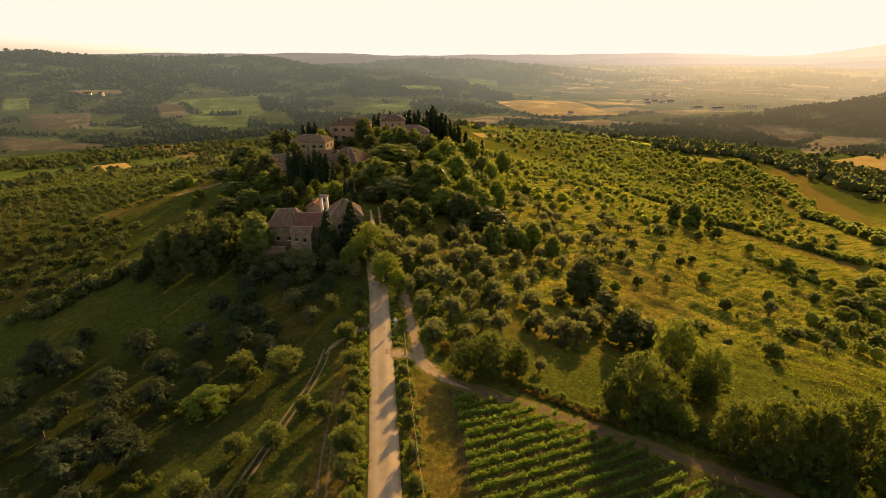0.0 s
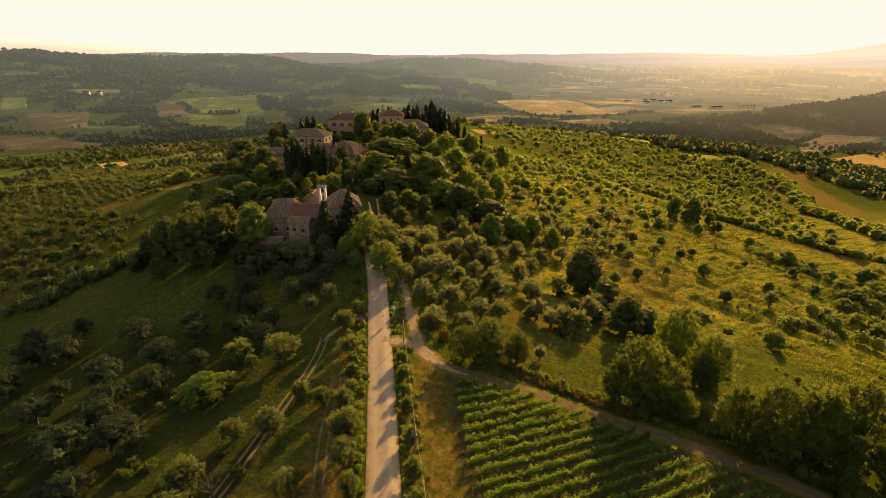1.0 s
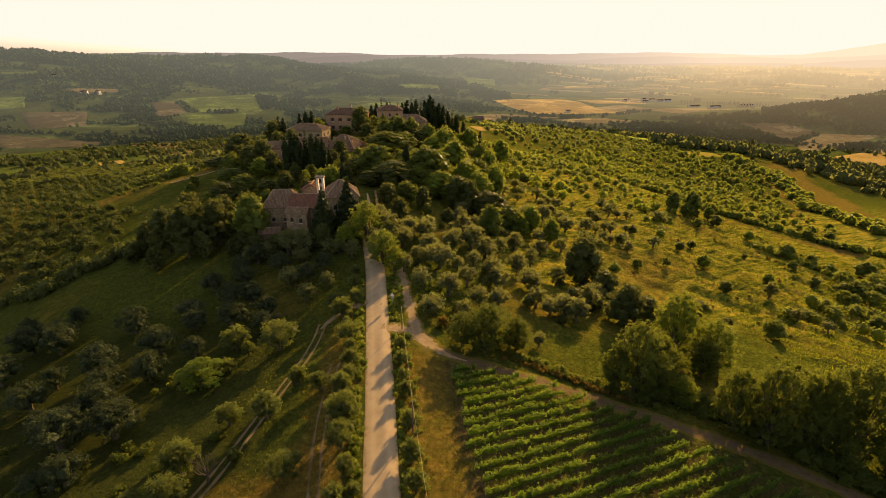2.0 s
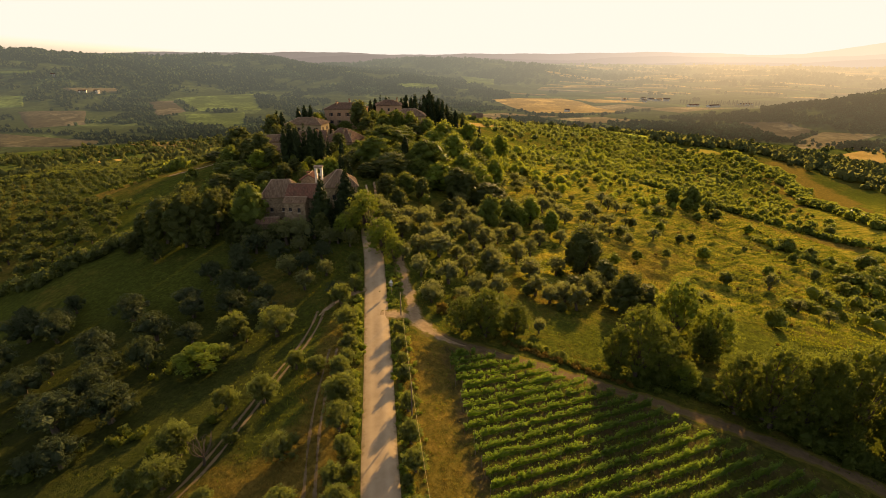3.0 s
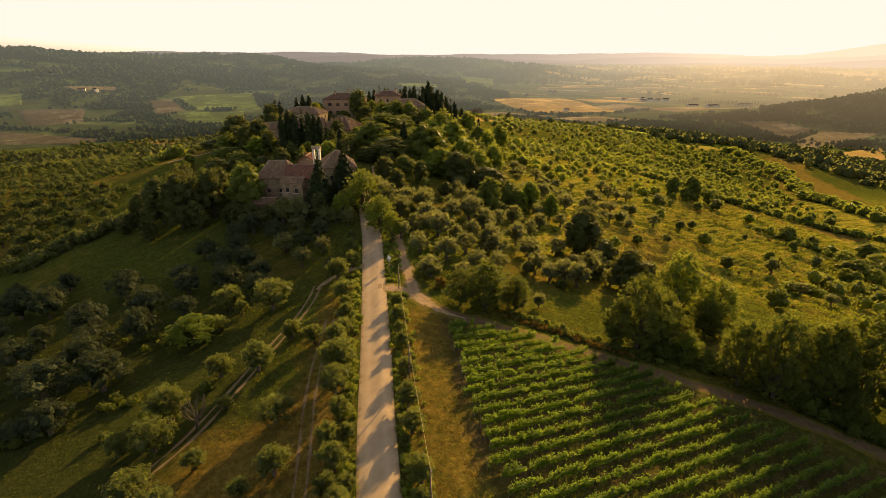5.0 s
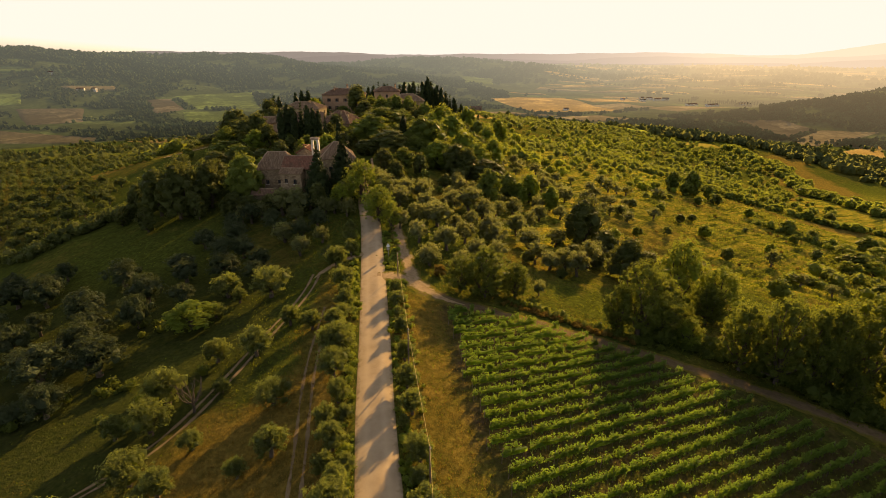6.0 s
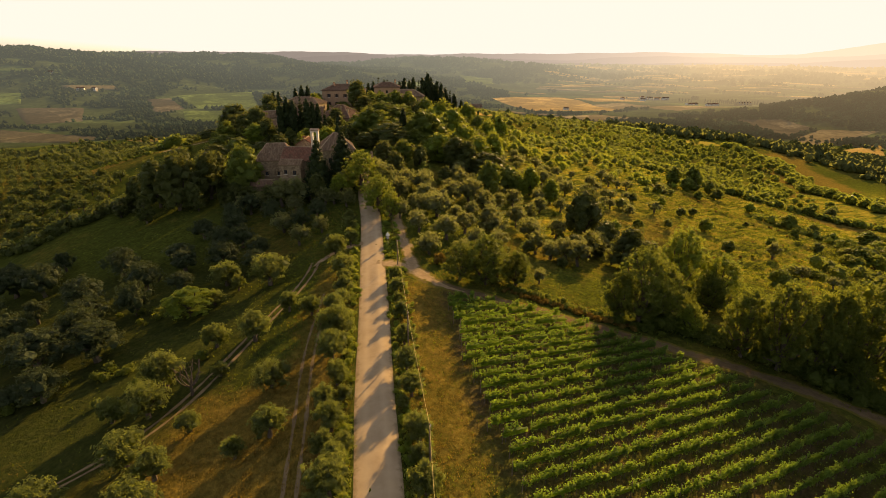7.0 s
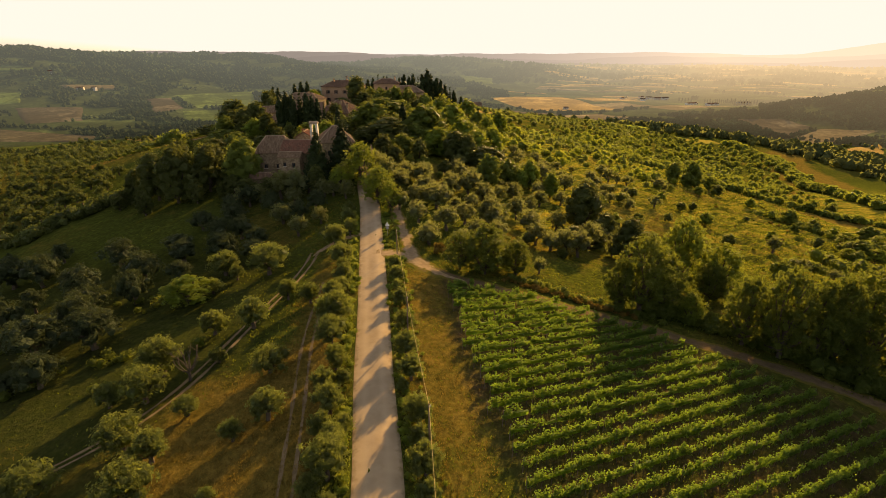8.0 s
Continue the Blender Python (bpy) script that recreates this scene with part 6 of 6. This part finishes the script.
field("pasture", (118, 3172), (305, 3069), (282, 2831), (128, 2681), BACK_GREEN, "pale green crop strip far off", 3.5)
field("pasture", (-1498, 1869), (-1402, 1932), (-1386, 1890), (-1486, 1851), BACK_GREEN, "bright green field near the ridge", 3)
field("stubble_field", (-1240, 1800), (-1120, 1900), (-1090, 1870), (-1200, 1770), BACK_STRAW, "pale straw field by a hillside farm", 3)
field("vineyard_field", (-1340, 1642), (-1279, 1675), (-1202, 1562), (-1262, 1534), BACK_GREEN, "striped vineyard on the hillside", 2)
field("wheat_field", (202, 2243), (523, 2318), (618, 1771), (300, 1714), BACK_GOLD, "wide golden wheat field on valley floor")
field("wheat_field", (27, 1589), (205, 1679), (370, 1620), (56, 1474), BACK_STRAW, "pale golden stubble field beyond the ridge")
field("meadow", (22, 425), (62, 470), (72, 500), (30, 405), RIPE, "small golden straw patch behind cypresses", 0.4, 10)
field("pasture", (-750, 860), (-630, 930), (-563, 890), (-690, 777), PASTURE, "green meadow at the hill foot", 1.5)
field("stubble_field", (-634, 930), (-590, 965), (-545, 915), (-587, 867), RIPE, "golden strip field at the hill foot", 1.7)
field("pasture", (-590, 985), (-480, 1010), (-455, 930), (-540, 915), PASTURE, "green strip meadow at the hill foot", 1.5)

field("ploughed_field", (760, 1402), (869, 1341), (882, 1244), (772, 1162), BACK_EARTH, "brown bare field under the wooded hill")
field("ploughed_field", (765, 1140), (885, 1225), (985, 1174), (723, 1034), BACK_STRAW, "brown stubble field beside a hedge")
field("wheat_field", (709, 971), (906, 1070), (760, 860), (560, 740), RIPE, "golden wheat field with round bales")
field("meadow", (250, 540), (285, 545), (290, 527), (250, 512), GOLD_MEADOW, "small golden clearing on the shoulder", 0.6, 8)
field("pasture", (170, 640), (206, 625), (236, 592), (226, 572), LIME, "lime-green sunlit field on the shoulder", 2.2, 14)
field("wheat_field", (480, 1960), (700, 2050), (760, 1880), (520, 1800), BACK_STRAW, "pale golden stubble field in the valley")
field("wheat_field", (560, 2250), (800, 2260), (820, 2120), (600, 2080), BACK_GOLD, "golden wheat field before the hamlet")
field("wheat_field", (700, 1830), (900, 1900), (960, 1740), (740, 1660), BACK_STRAW, "pale golden stubble field in the valley")
field("wheat_field", (330, 1560), (480, 1620), (560, 1480), (420, 1430), BACK_STRAW, "pale golden stubble field in the valley")
field("pasture", (850, 2080), (980, 2050), (1000, 1920), (900, 1930), BACK_GREEN, "green meadow beside the hamlet")
# the plain's many narrow crop strips, square to the valley
for i in range(120):
    turn, reach = radians(float(rng.uniform(9, 43))), float(rng.uniform(2360, 4450))
    half, deep = float(rng.uniform(40, 170)), float(rng.uniform(7, 26)) * (reach / 2600)
    slant = float(rng.uniform(-0.25, 0.25))
    cx, cy, ux, uy = math.sin(turn) * reach, math.cos(turn) * reach, math.cos(turn - slant), -math.sin(turn - slant)
    quad = [(cx + ux * a * half + uy * b * -deep, cy + uy * a * half + ux * b * deep) for a, b in ((-1, -1), (1, -1), (1, 1), (-1, 1))]
    field("wheat_field", *quad, (BACK_GOLD, BACK_STRAW)[i % 2], "narrow golden wheat field on the hazy plain", 3.5, 7)


# ---- far woods ----
def wood_density(x, y):
    return 0.5 * waves(x, y, 95, 6) + 0.35 * waves(x, y, 41, 7) + 0.25 * waves(x, y, 210, 8)


FIELDS = [o for o in scene.objects if "label" in o and o.get("category") == "field"]
BOXES = []
for o in FIELDS:
    c = np.empty(len(o.data.vertices) * 3)
    o.data.vertices.foreach_get("co", c)
    c = c.reshape(-1, 3)
    n = int(math.sqrt(len(c)))
    BOXES.append((c[0, :2], c[n - 1, :2], c[-1, :2], c[-n, :2]))


def free_of_fields(x, y):
    ok = np.ones(len(x), bool)
    for outline in BOXES:
        ok &= ~inside(x, y, outline)
    return ok


def far_places(n, near, far, need):
    """Places spread evenly over the view's angle and the logarithm of distance, in woods and off the fields."""
    turn = rng.uniform(radians(-47), radians(47), n)
    reach = np.exp(rng.uniform(math.log(near), math.log(far), n))
    x, y = np.sin(turn) * reach, np.cos(turn) * reach
    z = height(x, y)
    dense = wood_density(x, y) + 0.25 * (z > -118) + rng.normal(0, 0.08, n)
    ok = free_of_fields(x, y) & (dense > need)
    ok &= ~((x > 300) & (reach > 1700) & (z < -110)) | (wood_density(x * 2.2, y * 2.2) > 0.38)
    ok &= ~((z > -66) & (y < 620) & (x > -60))
    return np.stack([x[ok], y[ok]], -1)


q = far_places(8200, 470, 1350, 0.02)
thicket("valley_woods", q, sized(q, 3.0, 6.0), WOODS, "dark green woodland clumps in the valley", "woods", LOW_BLOBS)
q = far_places(21000, 1350, 2300, 0.08)
thicket("hillside_woods", q, sized(q, 4.0, 8.0), BACK_WOODS, "dark green woodland clumps over distant hills", "woods", LOW_BLOBS)
belt = np.concatenate([along([(197, 1606), (391, 1385), (430, 1150)], 16, 60), along([(245, 640), (262, 574), (300, 580), (348, 576), (366, 544), (376, 499), (386, 442), (390, 360)], 5, 30),
                       along([(471, 1278), (684, 1387), (723, 1247), (791, 1111), (850, 1007)], 13, 40), along([(-801, 939), (-685, 963), (-535, 1092), (-387, 1188), (-300, 1371), (-180, 1500)], 9, 60),
                       along([(-1055, 1264), (-890, 1256), (-742, 1229), (-640, 1190)], 9, 24), along([(420, 1050), (520, 960), (600, 880), (640, 760), (560, 640), (470, 520)], 9, 70),
                       along([(480, 1420), (546, 1291), (586, 1144), (650, 1010), (690, 900), (700, 780)], 9, 70), along([(634, 1551), (774, 1539), (853, 1440), (910, 1340), (960, 1230), (1040, 1190)], 10, 30), along([(772, 1155), (885, 1232)], 8, 10), along([(700, 1010), (860, 1090), (960, 1120)], 8, 10), along([(277, 1684), (375, 1645), (488, 1675), (620, 1740)], 10, 12), along([(300, 700), (420, 760), (380, 900), (300, 1000)], 10, 60),
                       along([(-455, 900), (-560, 860), (-700, 760)], 7, 16), along([(-650, 1420), (-500, 1360)], 9, 14)])
near_belt = np.hypot(belt[:, 0], belt[:, 1]) < 1330
thicket("hedgerow_woods", belt[~near_belt], sized(belt[~near_belt], 3.2, 6.5), BACK_WOODS, "belts of trees between fields across the valley", "woods", LOW_BLOBS)
belt = belt[near_belt]
thicket("hedgerow_woods", belt, sized(belt, 3.2, 6.5), WOODS, "belts of trees and hedges between valley fields", "woods", LOW_BLOBS)
t = np.concatenate([np.arange(0.0, 0.16, 0.036), np.arange(0.3, 0.52, 0.03), np.arange(0.54, 1.0, 0.027)])
q = np.stack([np.interp(t, [0, 0.4, 0.7, 1], [936, 1030, 1085, 1185]), np.interp(t, [0, 0.4, 0.7, 1], [2095, 2012, 1968, 1945])], -1)
thicket("poplar_row", q, sized(q, 2.7, 4.0), BACK_WOODS, "row of slender trees on the plain", "tree row", SPIRES)
q = spread([(-330, 560), (-220, 480), (-120, 420), (-60, 520), (-110, 700), (-280, 820), (-420, 760)], 11, 25, 0.35, 0.3)
thicket("orchard", q, sized(q, 2.0, 4.2), WOODS, "mixed orchard trees down the back slope", "orchard")


# ---- far farmhouses, each a walled block with a pitched roof ----
def far_house(x, y, w, d, tall, turn):
    ob = tagged(new("far_farmhouse"), "distant pale farmhouse with a tile roof", "house", "far farmhouses")
    ob.location = (x, y, 0)
    g = float(height(x, y))
    wing(ob, x, y, turn, w, d, g - 3, g + tall, g + tall + 2.6, WHITE_PLASTER, TILE, gap=1.7, windows=((0, w * 0.3, g + tall * 0.5, 1.4, 1.8), (0, w * 0.7, g + tall * 0.5, 1.4, 1.8)))


for x, y, w, d, tall, turn in [(-1170, 1790, 22, 12, 8, 20), (-1140, 1815, 16, 10, 9, -15), (-1330, 1900, 18, 10, 8, 5), (885, 2270, 26, 14, 8, 10), (905, 2235, 30, 16, 7, 15), (865, 2300, 22, 12, 8, 30), (930, 2215, 26, 14, 8, -10),
                               (930, 1975, 44, 18, 7, 20), (985, 1935, 50, 16, 7, 20), (830, 2190, 20, 12, 8, -20), (760, 2230, 18, 12, 8, 35), (1130, 1990, 50, 18, 7, 15), 
                               (-335, 880, 16, 10, 6, 20), (420, 1770, 16, 10, 7, 10)]:
    far_house(x, y, w, d, tall, turn)


# ---- the farthest hills, as a backdrop ----
def backdrop_hills(low, high, material):
    """The land past 1.3 km, a hazy backdrop a little above the ground sheet."""
    w = np.linspace(radians(-48), radians(48), 220)
    r = np.linspace(low, high, 90)
    W, R = np.meshgrid(w, r)
    X, Y = np.sin(W) * R, np.cos(W) * R
    Z = height(X, Y)
    i = np.arange(W.size).reshape(W.shape)
    faces = np.stack([i[:-1, :-1], i[:-1, 1:], i[1:, 1:], i[1:, :-1]], -1).reshape(-1, 4)
    me = mesh_from("backdrop_hills", np.stack([X, Y, Z], -1).reshape(-1, 3), faces, [material], smooth=True)
    tagged(new("backdrop_hills", me), "hazy far hills and plain under low sun", "hills", kind="structure")


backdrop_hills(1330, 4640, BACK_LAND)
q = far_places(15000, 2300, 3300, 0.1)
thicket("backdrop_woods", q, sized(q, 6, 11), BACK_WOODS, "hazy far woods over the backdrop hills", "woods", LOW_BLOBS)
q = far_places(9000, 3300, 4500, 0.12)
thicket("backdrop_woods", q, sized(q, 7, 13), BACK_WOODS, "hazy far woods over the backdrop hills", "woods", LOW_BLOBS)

q = along([(-1290, 2250), (-1180, 2600), (-1080, 2950), (-1000, 3080), (-900, 3120)], 14, 30)
thicket("backdrop_woods", q, sized(q, 7, 11), BACK_WOODS, "dark tree line along the far ridge", "woods")

q = along([(-1750, 2080), (-1560, 2060), (-1400, 2120), (-1290, 2250)], 9, 50)
thicket("backdrop_woods", q, sized(q, 6, 10), BACK_WOODS, "dense woodland on the near ridge", "woods")


PLAIN_LINES = [along([(cx, cy), (cx + 260 * math.cos(w), cy - 260 * math.sin(w))], 16, 6) for cx, cy, w in
               [(900, 2500, 0.3), (1250, 2420, 0.5), (1500, 2650, 0.4), (1100, 2800, 0.2), (1700, 2500, 0.6), (1900, 2900, 0.5), (1350, 3100, 0.4), (2100, 2600, 0.7), (1650, 3300, 0.4), (800, 2900, 0.2), (2300, 3000, 0.6), (1000, 3200, 0.3)]]
q = np.concatenate(PLAIN_LINES)
thicket("backdrop_woods", q, sized(q, 4, 8), BACK_WOODS, "hazy tree lines between fields of the plain", "woods", LOW_BLOBS)


def far_ridge(name, reach, top, rough, seed, veil, label):
    """A long hazy skyline; the farther it lies, the more painted haze it gives off."""
    w = np.linspace(radians(-52), radians(52), 420)
    crest = top + rough * (waves(w * 900, w * 0, 90, 3 + seed) + 0.5 * waves(w * 900, w * 0, 33, 5 + 2 * seed) + 0.12 * waves(w * 900, w * 0, 5, seed))
    crest = crest + (14 + 28 * seed) * np.clip((np.degrees(w) - 33) / 8, 0, 1.3)
    levels = np.linspace(0, 1, 7)
    X = np.sin(w)[:, None] * (reach + 80 * levels)
    Y = np.cos(w)[:, None] * (reach + 80 * levels)
    Z = -160 + (crest[:, None] + 160) * np.sin(levels * math.pi / 2)
    m = len(levels)
    i = np.arange(len(w) * m).reshape(len(w), m)
    faces = np.stack([i[:-1, :-1], i[1:, :-1], i[1:, 1:], i[:-1, 1:]], -1).reshape(-1, 4)
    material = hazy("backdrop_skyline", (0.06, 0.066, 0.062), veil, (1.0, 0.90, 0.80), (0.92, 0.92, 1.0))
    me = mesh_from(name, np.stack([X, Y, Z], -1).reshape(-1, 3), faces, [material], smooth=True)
    tagged(new(name, me), label, "hills", kind="structure")


SKYLINES = [(4480, -62, 10, 0.8, "low hazy hills across the plain"), (4580, -30, 12, 0.92, "hazy pale hills beyond the plain"), (4700, 4, 26, 1.02, "faint hills along the bright horizon"),
            (4810, 40, 24, 1.12, "faintest hills melting into the sky")]
for i, (reach, top, rough, veil, words) in enumerate(SKYLINES):
    far_ridge("backdrop", reach, top, rough, i, veil, words)

# ---- grass: blades in tufts, too many to count ----
def tufts(name, places, tall, spread_out, material, label, blades=4):
    n = len(places)
    g = height(places[:, 0], places[:, 1])
    base = np.repeat(np.column_stack([places, g - 0.03]), blades, 0)
    m = n * blades
    size = np.repeat(tall * rng.uniform(0.5, 1.3, n), blades) * rng.uniform(0.7, 1.2, m)
    w = rng.uniform(0, 6.283, m)
    d = np.stack([np.cos(w), np.sin(w), np.zeros(m)], -1)
    side = np.stack([-np.sin(w), np.cos(w), np.zeros(m)], -1)
    wide = (size * 0.26)[:, None]
    root = base + d * spread_out * rng.uniform(0, 1, (m, 1))
    tip = root + d * (size * rng.uniform(0.1, 0.6, m))[:, None] + np.stack([np.zeros(m), np.zeros(m), size], -1)
    v = np.stack([root - side * wide, root + side * wide, tip], 1).reshape(-1, 3)
    me = mesh_from(name, v, np.arange(3 * m).reshape(-1, 3), [material])
    return tagged(new(name, me), label, "grass", kind="stuff")


def lawn(n, low, high, box):
    """Tuft places, denser near the road's lower end, kept off road, tracks and soil."""
    x0, x1, y0, y1 = box
    y = y0 + (y1 - y0) * rng.uniform(0, 1, n) ** 1.5
    x = rng.uniform(x0, x1, n)
    dry, soil = cover_masks(x, y)[:2]
    mask = dry + 0.35 * (wood_density(x * 14, y * 14)) + rng.normal(0, 0.12, n)
    s = x - ramp(y, (0, -2.2), (30, -4.45), (46, -6.8), (62, -8.6), (85.6, -11.65), (108, -14.6), (140, -19.5))
    ok = (mask > low) & (mask < high) & (rng.uniform(size=n) > smooth(-s, 14, 26) * 0.93) & (np.abs(s) > 2.25) & (soil + rng.normal(0, 0.15, n) < 0.5)
    line = np.array([(-9.6, 82), (-6.6, 83.5), (-3.2, 78.5), (-0.6, 74.5), (6, 75.5), (14, 74.3), (24, 71), (33, 66.5), (43, 60), (52, 53.5), (66, 43)], float)
    for (ax, ay), (bx, by) in zip(line, line[1:]):
        t = np.clip(((x - ax) * (bx - ax) + (y - ay) * (by - ay)) / ((bx - ax) ** 2 + (by - ay) ** 2), 0, 1)
        ok &= np.hypot(x - ax - t * (bx - ax), y - ay - t * (by - ay)) > 1.3
    return np.stack([x[ok], y[ok]], -1)


q = lawn(130000, 0.45, 9, (-50, 28, 22, 112))
tufts("dry_grass", q, 0.17, 0.3, GOLD_GRASS, "golden dry summer grass in tufts", 3)
q = lawn(64000, -9, 0.6, (-85, 75, 22, 150))
tufts("green_grass", q, 0.22, 0.3, GREEN_GRASS, "fresh green grass in low tufts", 3)
q = lawn(28000, -9, 9, (75, 175, 80, 270))
tufts("meadow_grass", q, 0.4, 0.5, GREEN_GRASS, "sunlit yellow-green meadow grass on the slope", 3)
